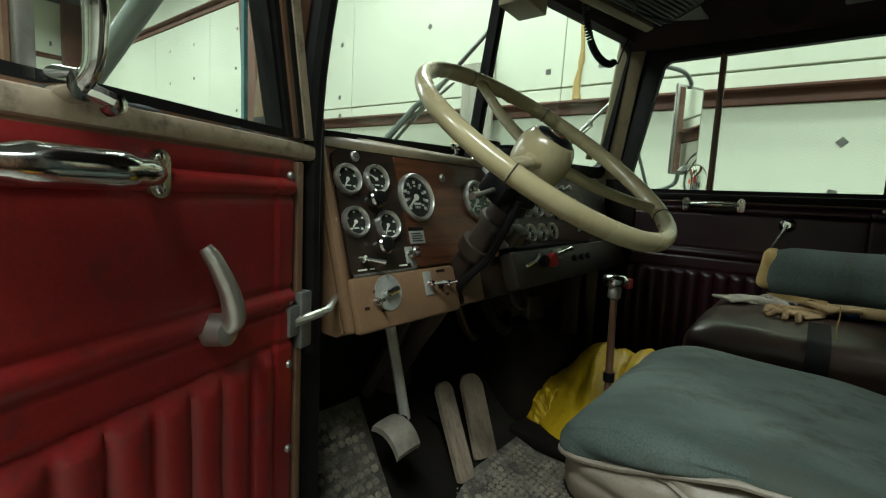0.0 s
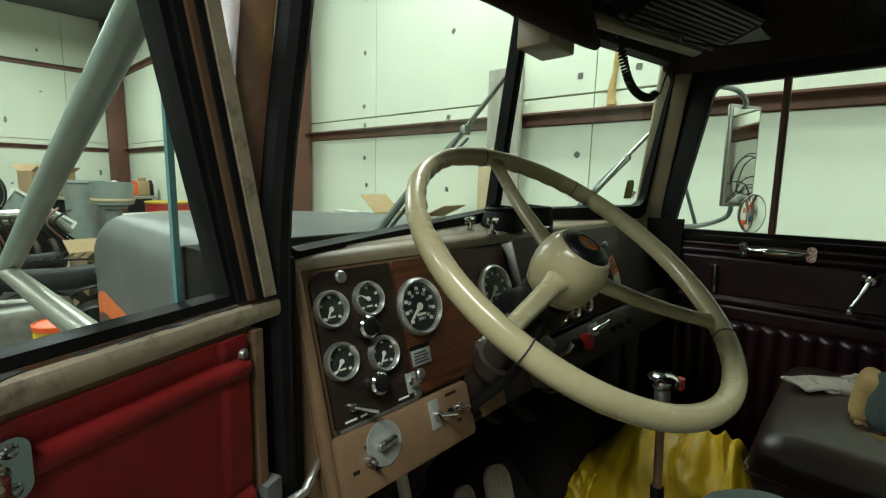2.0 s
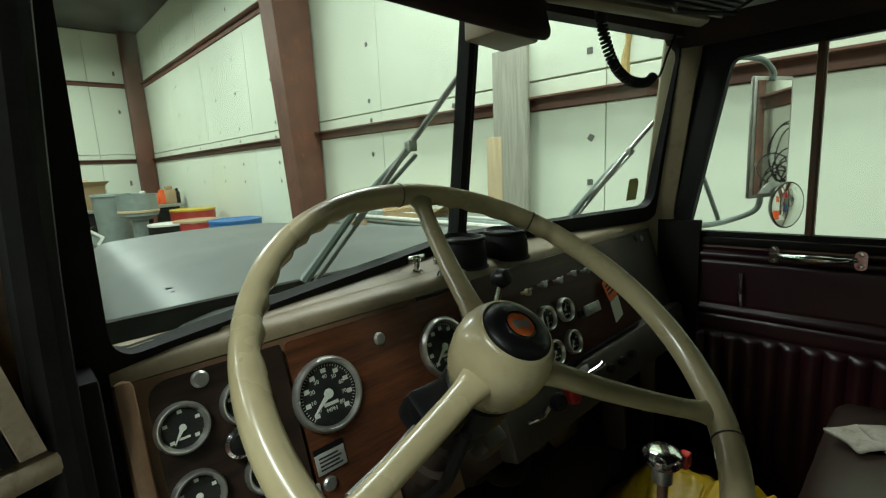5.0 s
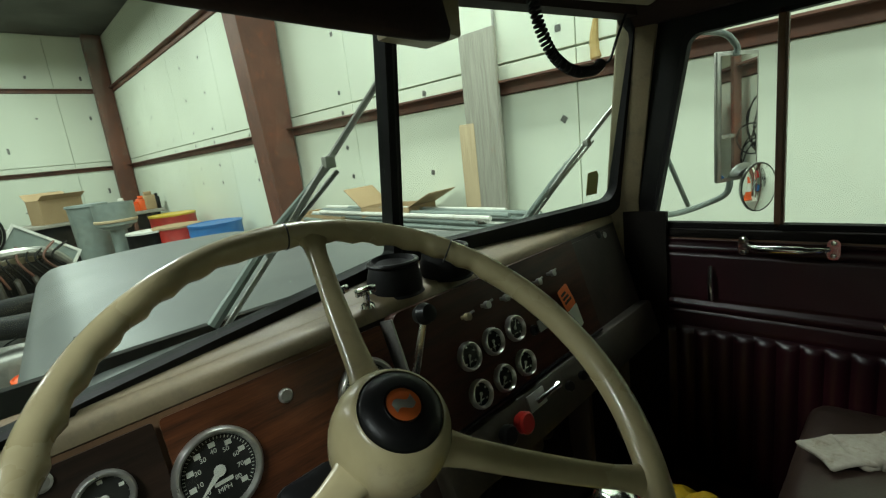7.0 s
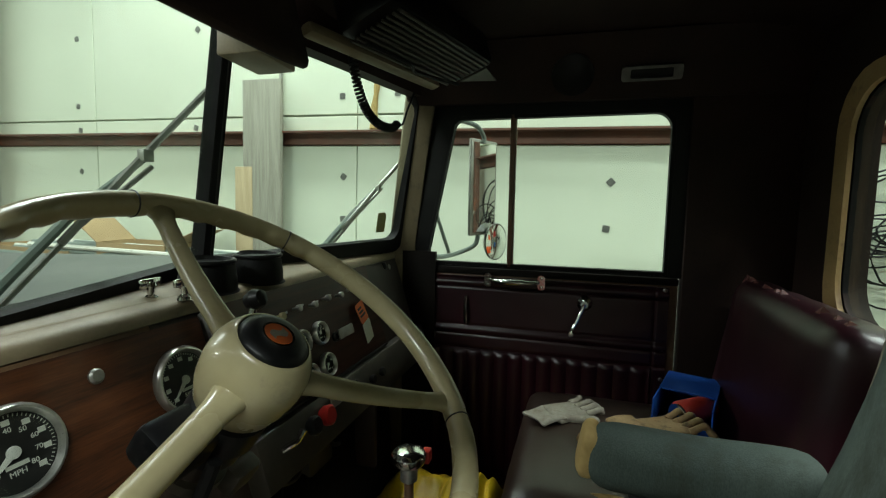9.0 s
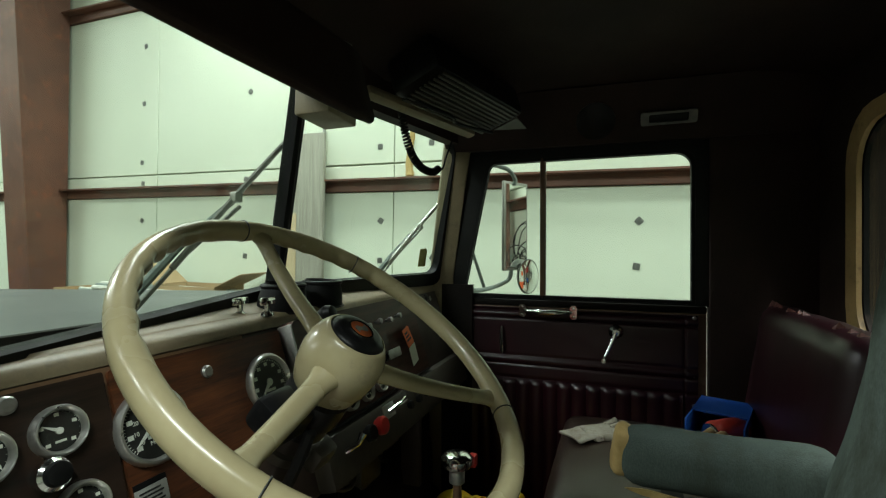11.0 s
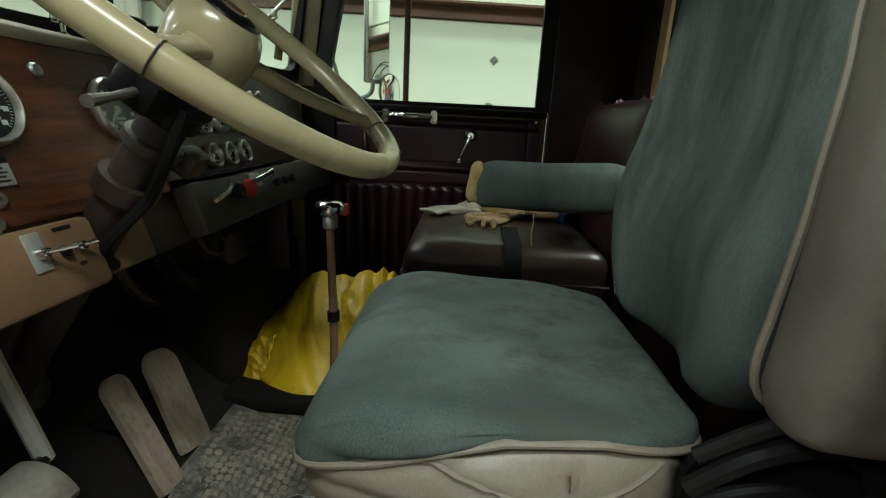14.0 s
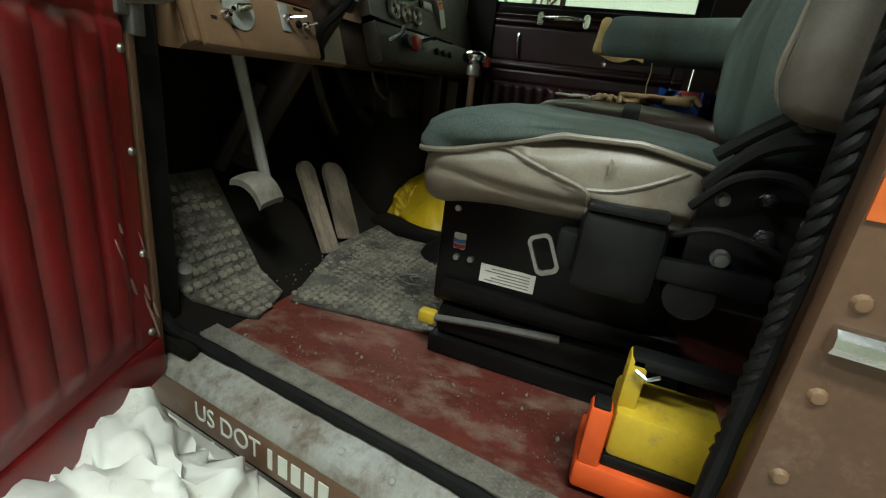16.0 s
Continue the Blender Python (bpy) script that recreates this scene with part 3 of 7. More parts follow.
# windshield: two flat panes in a shallow V, leaning back
WB, WT = (CX, 0.905, 0.945), (CX, 0.822, 1.475)
header = bmesh.new()
for s in (1, -1):
    pts = [(CX, 0.83, 1.455), (CX + s * 0.78, 0.685, 1.455), (CX + s * 0.80, 0.66, 1.62), (CX, 0.78, 1.66)]
    a = [header.verts.new(p) for p in pts]
    b = [header.verts.new((p[0], p[1] - 0.05, p[2])) for p in pts]
    header.faces.new(a), header.faces.new(b[::-1])
    for i in range(4):
        header.faces.new((a[i], b[i], b[(i + 1) % 4], a[(i + 1) % 4]))
solo("trim_header", header, M["headliner"], "dark header over the windshield", "trim", kind="structure")
for s, nm in ((-1, "window_1"), (1, "window_2")):
    o = Vector((CX, 0.905, 0.93))
    ex = Vector((s * 0.765, -0.148, 0)).normalized()
    ey = Vector((0, -0.083, 0.53)).normalized()
    ez = ex.cross(ey)
    fm = Matrix((ex, ey, ez)).transposed().to_4x4()
    fm.translation = o
    W, H = (0.785, 0.55) if s > 0 else (0.756, 0.55)
    rl = 0.05 if s > 0 else 0.03
    win = thing(nm, o, "flat windshield pane in a black rubber seal", "window", kind="structure")
    bm = bmesh.new()
    # the seal has a large radius at the outer corners
    out = rounded(0.0, -0.03, W + 0.045, H + 0.03, [0.01, rl + 0.02, 0.09, 0.01])
    inn = rounded(0.018, 0.018, W, H - 0.005, [0.012, rl, 0.07, 0.012])
    dip = 0.045 if s < 0 else 0.0
    out, inn = ([(x, y - dip * x / W * max(0, 1 - max(y, 0) / 0.3)) for x, y in o] for o in (out, inn))
    add_frame(bm, out, inn, fm @ Matrix.Translation((0, 0, -0.015)), 0.03)
    part("seal", bm, M["black_rubber"], win)
    g = part("pane", prism(out if s < 0 else rounded(0.01, 0.0, W + 0.01, H, [0.01, 0.03, 0.06, 0.01]), fm @ Matrix.Translation((0, 0, -0.002)), 0.004), M["glass"], win, "clear slightly dusty glass", smooth=None)
    g.visible_shadow = False
solo("trim_divider", tube([(CX, 0.90, 0.93), (CX, 0.815, 1.48)], 0.017, 8), M["black_rubber"], "black windshield centre post", "trim", kind="structure")

# windshield pillars
for sgn in (0, 1):
    X = mx if sgn == 0 else (lambda x: x)
    pil = bmesh.new()
    lo = [(2.035, 0.775), (2.095, 0.80), (2.115, 0.70), (2.075, 0.685)]
    hi = [(2.01, 0.69), (2.07, 0.72), (2.09, 0.60), (2.045, 0.59)]
    rows = [[pil.verts.new((X(x), y, 0.90 if sgn == 0 else -0.05)) for x, y in lo], [pil.verts.new((X(x), y, 0.93)) for x, y in lo], [pil.verts.new((X(x), y, 1.56)) for x, y in hi]]
    for a, b in zip(rows, rows[1:]):
        for i in range(4):
            pil.faces.new((a[i], b[i], b[(i + 1) % 4], a[(i + 1) % 4]))
    pil.faces.new(rows[0]), pil.faces.new(rows[2][::-1])
    bmesh.ops.bevel(pil, geom=pil.edges[:], offset=0.008, segments=2, profile=0.5, affect="EDGES")
    if sgn == 0:
        solo("trim_pillar_foot", box((0.412, 0.684, -0.04), (0.50, 0.78, 0.91), 0.006), M["black_rubber"], "black rubber covered hinge post", "pillar", kind="structure")
        solo("pillar_seal", tube(smooth_path([(0.462, 0.676, 0.50), (0.462, 0.674, 0.93), (0.478, 0.625, 1.25), (0.498, 0.578, 1.54)], 8), 0.021, 10), M["black_rubber"], "thick black rubber seal along the windshield pillar", "seal", kind="structure")
    solo("trim_pillar", pil, M["khaki"] if sgn else M["pillar_brown"], "khaki painted windshield pillar" if sgn else "brown painted windshield pillar with scuffs", "pillar", kind="structure")

# rear wall with its window
back = bmesh.new()
BY = -0.54
outl = rounded(0.44, -0.05, 2.08, 1.60, 0.02)
inl = rounded(0.74, 0.80, 1.787, 1.362, 0.11)
add_frame(back, outl, inl, Matrix(((1, 0, 0, 0), (0, 0, 1, BY - 0.05), (0, 1, 0, 0), (0, 0, 0, 1))), 0.05)
wall_back = solo("wall_back", back, M["headliner"], "dark cab rear wall", "wall", kind="structure")
win = thing("window_3", (CX, BY, 0.83), "cab rear window in a tan painted frame", "window", kind="structure")
bm = bmesh.new()
add_frame(bm, rounded(0.69, 0.75, 1.850, 1.41, 0.14), rounded(0.735, 0.795, 1.79, 1.365, 0.11), Matrix(((1, 0, 0, 0), (0, 0, 1, BY + 0.002), (0, 1, 0, 0), (0, 0, 0, 1))), 0.012)
part("frame", bm, M["rear_tan"], win, "tan painted steel frame")
bm = bmesh.new()
add_frame(bm, rounded(0.730, 0.790, 1.794, 1.368, 0.112), rounded(0.738, 0.80, 1.785, 1.358, 0.10), Matrix(((1, 0, 0, 0), (0, 0, 1, BY - 0.012), (0, 1, 0, 0), (0, 0, 0, 1))), 0.012)
part("seal", bm, M["black_rubber"], win)
g = part("pane", box((0.732, BY - 0.010, 0.792), (1.792, BY - 0.006, 1.366)), M["glass"], win, smooth=None)
g.visible_shadow = False

# door sill on the driver's side
# the cab narrows a little towards its front
TAPER = Matrix(((1, 0.13, 0, -0.052), (0, 1, 0, 0), (0, 0, 1, 0), (0, 0, 0, 1)))


def tapered(bm):
    bmesh.ops.transform(bm, matrix=TAPER, verts=bm.verts)
    return bm


sec = [(0.512, -0.016), (0.455, -0.018), (0.443, -0.023), (0.427, -0.031), (0.408, -0.038), (0.397, -0.045), (0.390, -0.056), (0.389, -0.064)]
bm = bmesh.new()
add_prism(bm, sec + [(0.43, -0.12), (0.46, -0.05)], Matrix(((1, 0, 0, 0), (0, 0, 1, -0.30), (0, 1, 0, 0), (0, 0, 0, 1))), 1.0)
sill = solo("sill", tapered(bm), M["grey_sill"], "worn grey painted door sill with flaking patches", "sill", kind="structure")
part("rocker_panel", tapered(box((0.388, -0.60, -0.142), (0.43, 1.0, -0.064), 0.004)), M["brown_paint"], sill, "brown painted rocker panel")
part("shadow_gap", tapered(box((0.392, -0.60, -0.150), (0.42, 1.0, -0.141))), M["black_rubber"], sill, "black gap below the rocker panel")
letters("lettering", "US DOT", 0.068, TAPER @ Matrix(((0, 0, -1, 0.3872), (-0.70, 0, 0, 0.470), (0, 0.8, 0, -0.100), (0, 0, 0, 1))), M["white_print"], sill)
for k, w in enumerate((0.010, 0.020, 0.020, 0.020, 0.020)):
    y = 0.362 - k * 0.029
    part("number_bar", tapered(box((0.3865, y - w / 2, -0.122), (0.3885, y + w / 2, -0.082))), M["white_print"], sill)
part("step_skirt", tapered(sheet(lambda u, v: Vector((0.386 - 0.10 * math.sin(u * 1.4) + 0.004 * noise.noise((v * 5, u * 2, 1)), -0.6 + 1.7 * v, -0.150 - 0.16 * u)), 10, 40, 0.01, (0.5, 0, -1))), M["skirt_metal"], sill, "dented brushed metal step skirt")
for k in range(9):
    y = 0.52 - k * 0.095
    part("screw", tapered(lathe([(0, 0.004), (0.005, 0.003), (0.007, 0)], axis_m((0.416, y, -0.035), (-0.5, 0, 0.85)), 10)), M["grey_sill"], sill)
tread = solo("tread_strip", tapered(box((0.459, -0.27, -0.016), (0.507, 0.645, -0.004), 0.002, seg=1)), M["tread"], "dusty metal tread strip along the door sill", "tread strip", kind="structure")
bm = bmesh.new()
for i in range(110):
    for j in range(5):
        y, x = 0.635 - i * 0.0082, 0.464 + j * 0.0094 + (0.0047 if i % 2 else 0)
        if x < 0.506:
            add_lathe(bm, [(0, 0.0018), (0.0028, 0)], Matrix.Translation((x, y, -0.004)), 5)
tagged(part("stud", tapered(bm), M["tread"], tread, smooth=None), kind="stuff")
# door seal all the way round the opening
seal_pts = [(0.428, 0.695, 0.86), (0.428, 0.69, 0.45), (0.430, 0.682, 0.14), (0.446, 0.655, 0.03), (0.470, 0.585, -0.010), (0.424, 0.2, -0.014), (0.384, -0.11, -0.012), (0.390, -0.205, 0.02), (0.408, -0.236, 0.15), (0.428, -0.238, 0.8), (0.44, -0.22, 1.3), (0.45, -0.1, 1.39)]
seal_path = smooth_path(seal_pts, 24)
solo("door_seal", tube(seal_path, [0.0115 + 0.003 * noise.noise(p * 28) for p in seal_path], 9), M["black_rubber"], "worn black rubber seal round the door opening", "seal", kind="structure")
# twisted cord of the seal down the rear edge of the opening
cord_seal = thing("trim_seal_cord", (0.40, -0.232, 0), "twisted black rubber cord along the rear door edge", "seal", kind="structure")
for ph in (0.0, math.pi):
    part("strand", tube([Vector((0.412 + 0.005 * math.cos(k * 0.95 + ph), -0.236 + 0.005 * math.sin(k * 0.95 + ph), 0.0 + 0.0055 * k)) for k in range(236)], [0.0062 + 0.0025 * noise.noise((k * 0.17, ph, 1)) for k in range(236)], 7), M["black_rubber"], cord_seal)
# rear jamb: riveted brown skin with an orange mark and a chrome strip
jamb = solo("jamb", box((0.372, -0.62, -0.20), (0.40, -0.25, 1.50), 0.006), M["brown_paint"], "brown painted cab side with rivets", "panel", kind="structure")
for k in range(12):
    part("rivet", lathe([(0, 0.006), (0.006, 0.005), (0.009, 0)], axis_m((0.372, -0.275, 0.10 + k * 0.095), (-1, 0, 0)), 10), M["tan_paint"], jamb)
part("orange_strip", box((0.369, -0.45, 0.455), (0.3715, -0.252, 0.495)), M["orange"], jamb, "orange reflective strip")
part("chrome_strip", tube([(0.366, -0.262, 0.35), (0.362, -0.40, 0.345), (0.362, -0.6, 0.34)], 0.014, 10), M["chrome"], jamb, "chrome moulding")

# hood ahead of the windshield


def hood_f(u, v):
    half = 0.72 - 0.20 * v
    a = (u - 0.5) * 2
    y = 0.945 - 0.1935 * half * min(1, abs(a) * 1.1)
    y += (3.38 - y) * v
    x = CX + half * math.copysign(min(1, abs(a) * 1.25) if abs(a) < 0.8 else 1, a)
    drop = 0.0
    t = abs(a)
    if t > 0.62:
        k = (t - 0.62) / 0.38
        x = CX + math.copysign(half * (0.62 * 1.25 + 0.225 * math.sin(min(1, k * 2) * math.pi / 2)), a)
        drop = 0.12 * (1 - math.cos(min(1, k * 2) * math.pi / 2)) + max(0, k - 0.5) * 1.1
    nose = 0.09 * max(0, (v - 0.85) / 0.15) ** 2
    return Vector((x, y, 0.865 - 0.055 * v + 0.03 * (1 - a * a) - drop - nose))


hood = solo("hood", sheet(hood_f, 48, 24, 0.012, (0, 0, -1)), M["hood_paint"], "dull grey painted truck hood", "hood", kind="structure", smooth=50)
for sgn in (-1, 1):
    part("cowl", prism([(0, 0.925), (sgn * 0.76, 0.778), (sgn * 0.76, 0.86), (0, 1.0)], Matrix.Translation((CX, 0, 0.70)), 0.170), M["hood_paint"], hood)
part("orange_stripe", sheet(lambda u, v: hood_f(0.028 + 0.02 * u, v * 0.97) + Vector((-0.004, 0, 0)), 2, 20, 0.002, (-1, 0, 0)), M["orange"], hood, "orange stripe along the hood side")
part("nose", box((0.76, 3.36, 0.0), (1.76, 3.40, 0.72), 0.03), M["hood_paint"], hood)
for k, w in enumerate((0.06, 0.045)):
    part("print_bar", box((0.70, 1.30 - k * 0.05, 0.870), (0.70 + w * 1.6, 1.315 - k * 0.05, 0.872)), M["black_plastic"], hood)

# ---- doors ----
TH = math.atan2(0.930, 0.366)
DOOR_L = Matrix(((-math.sin(TH), math.cos(TH), 0, 0.415), (-math.cos(TH), -math.sin(TH), 0, 0.645), (0, 0, 1, 0), (0, 0, 0, 1)))
DOOR_R = Matrix(((0, -1, 0, 2.075), (-1, 0, 0, 0.70), (0, 0, 1, 0), (0, 0, 0, 1)))


def door(nm, m, skin, label, driver):
    d = thing(nm, m @ Vector((0, 0, 0)), label, "door", kind="structure")

    def put(name, bm, material, label="", smooth=35, parent=None):
        bmesh.ops.transform(bm, matrix=m, verts=bm.verts)
        return part(name, bm, material, parent or d, label, smooth)

    U = 0.90 if driver else 0.93
    wb = 0.866 if driver else 0.852
    # The passenger ledge uses dark_under, a colour with shade worked in.
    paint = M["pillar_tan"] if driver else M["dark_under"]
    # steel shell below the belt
    put("shell", box((0.0, -0.05, -0.06), (U, -0.002, wb - 0.021), 0.008), M["brown_paint"], "brown painted door shell")
    belt = bmesh.new()
    add_box(belt, (-0.05 if driver else 0.0, -0.055, wb - 0.031), (U, 0.006, wb - 0.004), 0.008)
    put("belt_rail", belt, paint, "scuffed tan painted window ledge" if driver else "")
    put("belt_seal", box((0.03, -0.035, wb - 0.008), (U - 0.03, -0.012, wb + 0.008), 0.005), M["black_rubber"])
    if driver:
        put("torn_strip", sheet(lambda u, v: Vector((0.02 + 0.80 * u, -0.010 + 0.012 * v * (0.6 + 0.8 * noise.noise((u * 14, 1, 3))), 0.864 + 0.004 * noise.noise((u * 18, v * 2, 5)))), 60, 3, 0.003, (0, 0, -1)), M["torn_rubber"], "torn grey rubber strip")
    # window frame: sloping front post, rear post, top rail
    f0, f1, top = (0.018, 0.125, 1.385) if driver else (0.045, 0.150, 1.402)
    grow = 0.0 if driver else 0.035
    fr = bmesh.new()
    sl = (f1 - f0) / (top - wb)
    arc = [(U - 0.035 - 0.05 * (1 - math.cos(a)), top - 0.058 + 0.05 * math.sin(a)) for a in [radians(15 * k) for k in range(7)]]
    arc2 = [(f1 + 0.030 - 0.034 * math.sin(a), top - 0.042 + 0.034 * math.cos(a)) for a in [radians(18 * k) for k in range(5)]]
    inn = [(f0, wb), (U - 0.035, wb)] + arc + arc2
    out = [(f0 - 0.045 - grow, wb - 0.006), (U - 0.005 + grow, wb - 0.006)] + [(U - 0.005 + grow, top - 0.03 + 0.05 * k / 3) for k in range(4)] + [(U - 0.02 - 0.02 * k, top + 0.03) for k in range(3)] + [(f1 - 0.02, top + 0.03)] + [(f1 - 0.045 - grow, top + 0.03 - 0.012 * k) for k in range(4)]
    add_frame(fr, out, inn, Matrix(((1, 0, 0, 0), (0, 0, 1, -0.045), (0, 1, 0, 0), (0, 0, 0, 1))), 0.04)
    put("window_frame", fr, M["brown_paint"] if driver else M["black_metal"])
    fr = bmesh.new()
    cx, cz = 0.47, 1.12
    inn2 = [(x + (0.012 if x < cx else -0.012), z + (0.012 if z < cz else -0.012)) for x, z in inn]
    add_frame(fr, inn, inn2, Matrix(((1, 0, 0, 0), (0, 0, 1, -0.036), (0, 1, 0, 0), (0, 0, 0, 1))), 0.03)
    put("glass_channel", fr, M["black_rubber"])
    bar = box((0.363, -0.036, wb), (0.379, -0.006, top - 0.005), 0.003)
    put("vent_bar", bar, M["brown_paint"] if not driver else M["dull_metal"], "worn vent window post")
    put("vent_bar_edge", box((0.3795, -0.03, wb), (0.384, -0.012, top - 0.005)), M["brown_paint"])
    g = put("pane", prism(inn, Matrix(((1, 0, 0, 0), (0, 0, 1, -0.026), (0, 1, 0, 0), (0, 0, 0, 1))), 0.004), M["glass"], smooth=None)
    g.visible_shadow = False
    # vinyl card: a smooth field between piped ridges, pleats below

    def card(u, v):
        z = 0.03 + (wb - 0.066) * v
        x = 0.022 + (U - 0.05) * u
        n = 0.006
        edge = min(u, 1 - u) * (U - 0.05)
        for zr in (0.805, 0.775, 0.630, 0.598, 0.545):
            n -= 0.006 * math.exp(-((z - zr) / 0.0035) ** 2)
        if 0.775 < z < 0.805 or 0.598 < z < 0.63:
            n += 0.006 * math.sin(math.pi * ((z - 0.775) / 0.03 if z > 0.7 else (z - 0.598) / 0.032))
        if 0.055 < z < 0.545 and edge > 0.045:
            k = min(1, (0.545 - z) / 0.02, (z - 0.055) / 0.03)
            n += 0.013 * k * abs(math.sin(math.pi * (x - 0.067) / 0.052)) ** 0.6
        n += 0.0015 * noise.noise((x * 14, z * 14, 3.1 if driver else 8.2))
        if edge < 0.045:
            n += 0.003 - 0.006 * math.exp(-((edge - 0.042) / 0.003) ** 2)
        return Vector((x, n, z))

    put("trim_card", sheet(card, 170, 150, 0.006, (0, -1, 0)), skin, "red vinyl trim with pleats" if driver else "maroon vinyl trim with pleats, cab shade in its colour", 60)
    for zz in (0.807, 0.610, 0.506, 0.362, 0.196, 0.05):
        for uu in (0.03, U - 0.04):
            put("screw", lathe([(0, 0.005), (0.005, 0.004), (0.007, 0.001), (0.007, -0.002)], axis_m((uu, 0.010, zz), (0, 1, 0)), 10), M["dull_metal"])
    # pull handle
    ha, hb, hz = (0.30, 0.49, 0.807) if not driver else (0.264, 0.478, 0.796)
    th = 1.0 if not driver else 1.55
    pull = put("pull_handle", tube(smooth_path([(ha + 0.012, 0.012, hz), (ha + 0.035, 0.038, hz), (ha + 0.10, 0.044, hz), (hb - 0.035, 0.038, hz), (hb - 0.012, 0.012, hz)], 6), [q * th for q in [0.008] * 3 + [0.009] * 6 + [0.0115] * 7 + [0.009] * 6 + [0.008] * 3], 12), M["chrome"], "chrome pull handle")
    for hu in (ha, hb):
        bm = bmesh.new()
        add_prism(bm, rounded(-0.013, -0.026, 0.013, 0.026, 0.0125), Matrix(((1, 0, 0, hu), (0, 0, 1, 0.006), (0, 1, 0, hz), (0, 0, 0, 1))), 0.009)
        for dz in (-0.016, 0.016):
            add_lathe(bm, [(0, 0.013), (0.005, 0.012), (0.0075, 0.008)], axis_m((hu, 0.005, hz + dz), (0, 1, 0)), 10)
        put("foot", bm, M["chrome"], "", 35, pull)
    # lever that opens the door, lock, window crank
    if driver:
        put("door_lever", tube(smooth_path([(0.220, 0.030, 0.714), (0.212, 0.038, 0.695), (0.194, 0.042, 0.655), (0.182, 0.036, 0.620), (0.181, 0.01, 0.606)], 5), [0.0075, 0.008, 0.009, 0.0095, 0.01, 0.01, 0.0105, 0.011, 0.0115, 0.012, 0.0125, 0.013, 0.0135, 0.014, 0.0145, 0.015, 0.0155, 0.016, 0.0165, 0.017, 0.018], 12), M["steel_panel"], "satin door lever")
        put("lever_boss", lathe([(0, 0.03), (0.018, 0.026), (0.022, 0.0)], axis_m((0.186, 0.006, 0.604), (0, 1, 0)), 16), M["steel_panel"])
        put("vent_latch", tube(smooth_path([(0.343, 0.03, 0.958), (0.342, 0.034, 0.93), (0.343, 0.03, 0.885), (0.345, 0.014, 0.866)], 5), [0.006, 0.008, 0.009, 0.0095, 0.010, 0.010, 0.010, 0.0095, 0.009, 0.0085, 0.008, 0.008, 0.008, 0.008, 0.009, 0.010], 12), M["chrome"], "chrome vent window latch")
        bm = bmesh.new()
        add_lathe(bm, [(0, 0.03), (0.014, 0.026), (0.018, 0.0)], axis_m((0.345, -0.006, 0.868), (0, 1, 0)), 16)
        add_tube(bm, [(0.345, 0.012, 0.866), (0.33, 0.018, 0.862), (0.320, 0.022, 0.858)], 0.009, 10)
        add_lathe(bm, [(0, 0.012), (0.010, 0.01), (0.012, 0.0)], axis_m((0.318, 0.016, 0.857), (0, 1, 0)), 14)
        put("latch_base", bm, M["chrome"])
        for off, wd, mt, nn in ((-0.052, 0.020, "pillar_tan", 0.004), (-0.030, 0.010, "black_rubber", 0.002), (-0.019, 0.010, "brown_paint", 0.0), (-0.008, 0.012, "black_rubber", -0.004)):
            st = bmesh.new()
            add_prism(st, [(f0 + off, 0.868), (f0 + off + wd, 0.868), (f1 + off + wd, top), (f1 + off, top)], Matrix(((1, 0, 0, 0), (0, 0, 1, nn - 0.012), (0, 1, 0, 0), (0, 0, 0, 1))), 0.016)
            put("post_strip", st, M[mt])
        put("vent_edge", box((0.067, -0.044, 0.87), (0.075, -0.039, 1.37)), M["glass_edge"], "bluish glass edge")
        # check strap at the hinge edge
        bm = box((-0.012, -0.03, 0.55), (0.035, 0.016, 0.60), 0.004)
        add_box(bm, (-0.02, -0.01, 0.525), (0.01, 0.02, 0.62), 0.004)
        put("latch_plate", bm, M["washer"], "grimy metal check bracket")
        part("check_arm", tube([DOOR_L @ Vector((0.02, 0.012, 0.572)), (0.47, 0.628, 0.582), (0.515, 0.665, 0.592)], [0.008, 0.007, 0.006], 8), M["steel_panel"], d, "bent metal door check arm")
        rng = random.Random(31)
        for k in range(9):
            cx0, cz0 = rng.uniform(0.012, 0.10), rng.uniform(0.06, 0.26)
            ln, wd = rng.uniform(0.010, 0.034), rng.uniform(0.0012, 0.0036)
            pts = [(-wd, -ln), (wd * 0.4, -ln * 0.7), (wd, 0), (wd * 0.5, ln), (-wd * 0.6, ln * 0.6)]
            y0 = card((cx0 - 0.022) / (U - 0.05), (cz0 - 0.03) / (wb - 0.066)).y if cx0 > 0.022 else 0.012
            put("scuff", prism(pts, Matrix(((1, 0.25, 0, cx0), (0, 0, 1, y0 - 0.001), (0, 1, 0, cz0), (0, 0, 0, 1))), 0.0016), M["scrape"], "pale scrape in the vinyl")
        put("edge_strip", box((-0.006, -0.05, -0.05), (0.010, 0.010, 0.83), 0.003), M["brown_paint"])
        put("bottom_strip", box((0.0, -0.01, -0.055), (U, 0.012, 0.028), 0.006), M["red_vinyl"])
    else:
        put("lock_lever", tube([(0.219, 0.014, 0.742), (0.220, 0.024, 0.70), (0.221, 0.018, 0.642)], [0.006, 0.008, 0.009], 10), M["chrome"], "chrome lock lever")
        put("crank_boss", lathe([(0, 0.034), (0.012, 0.034), (0.014, 0.02), (0.024, 0.012), (0.027, 0.0)], axis_m((0.638, 0.006, 0.745), (0, 1, 0)), 20), M["chrome"], "chrome window crank boss")
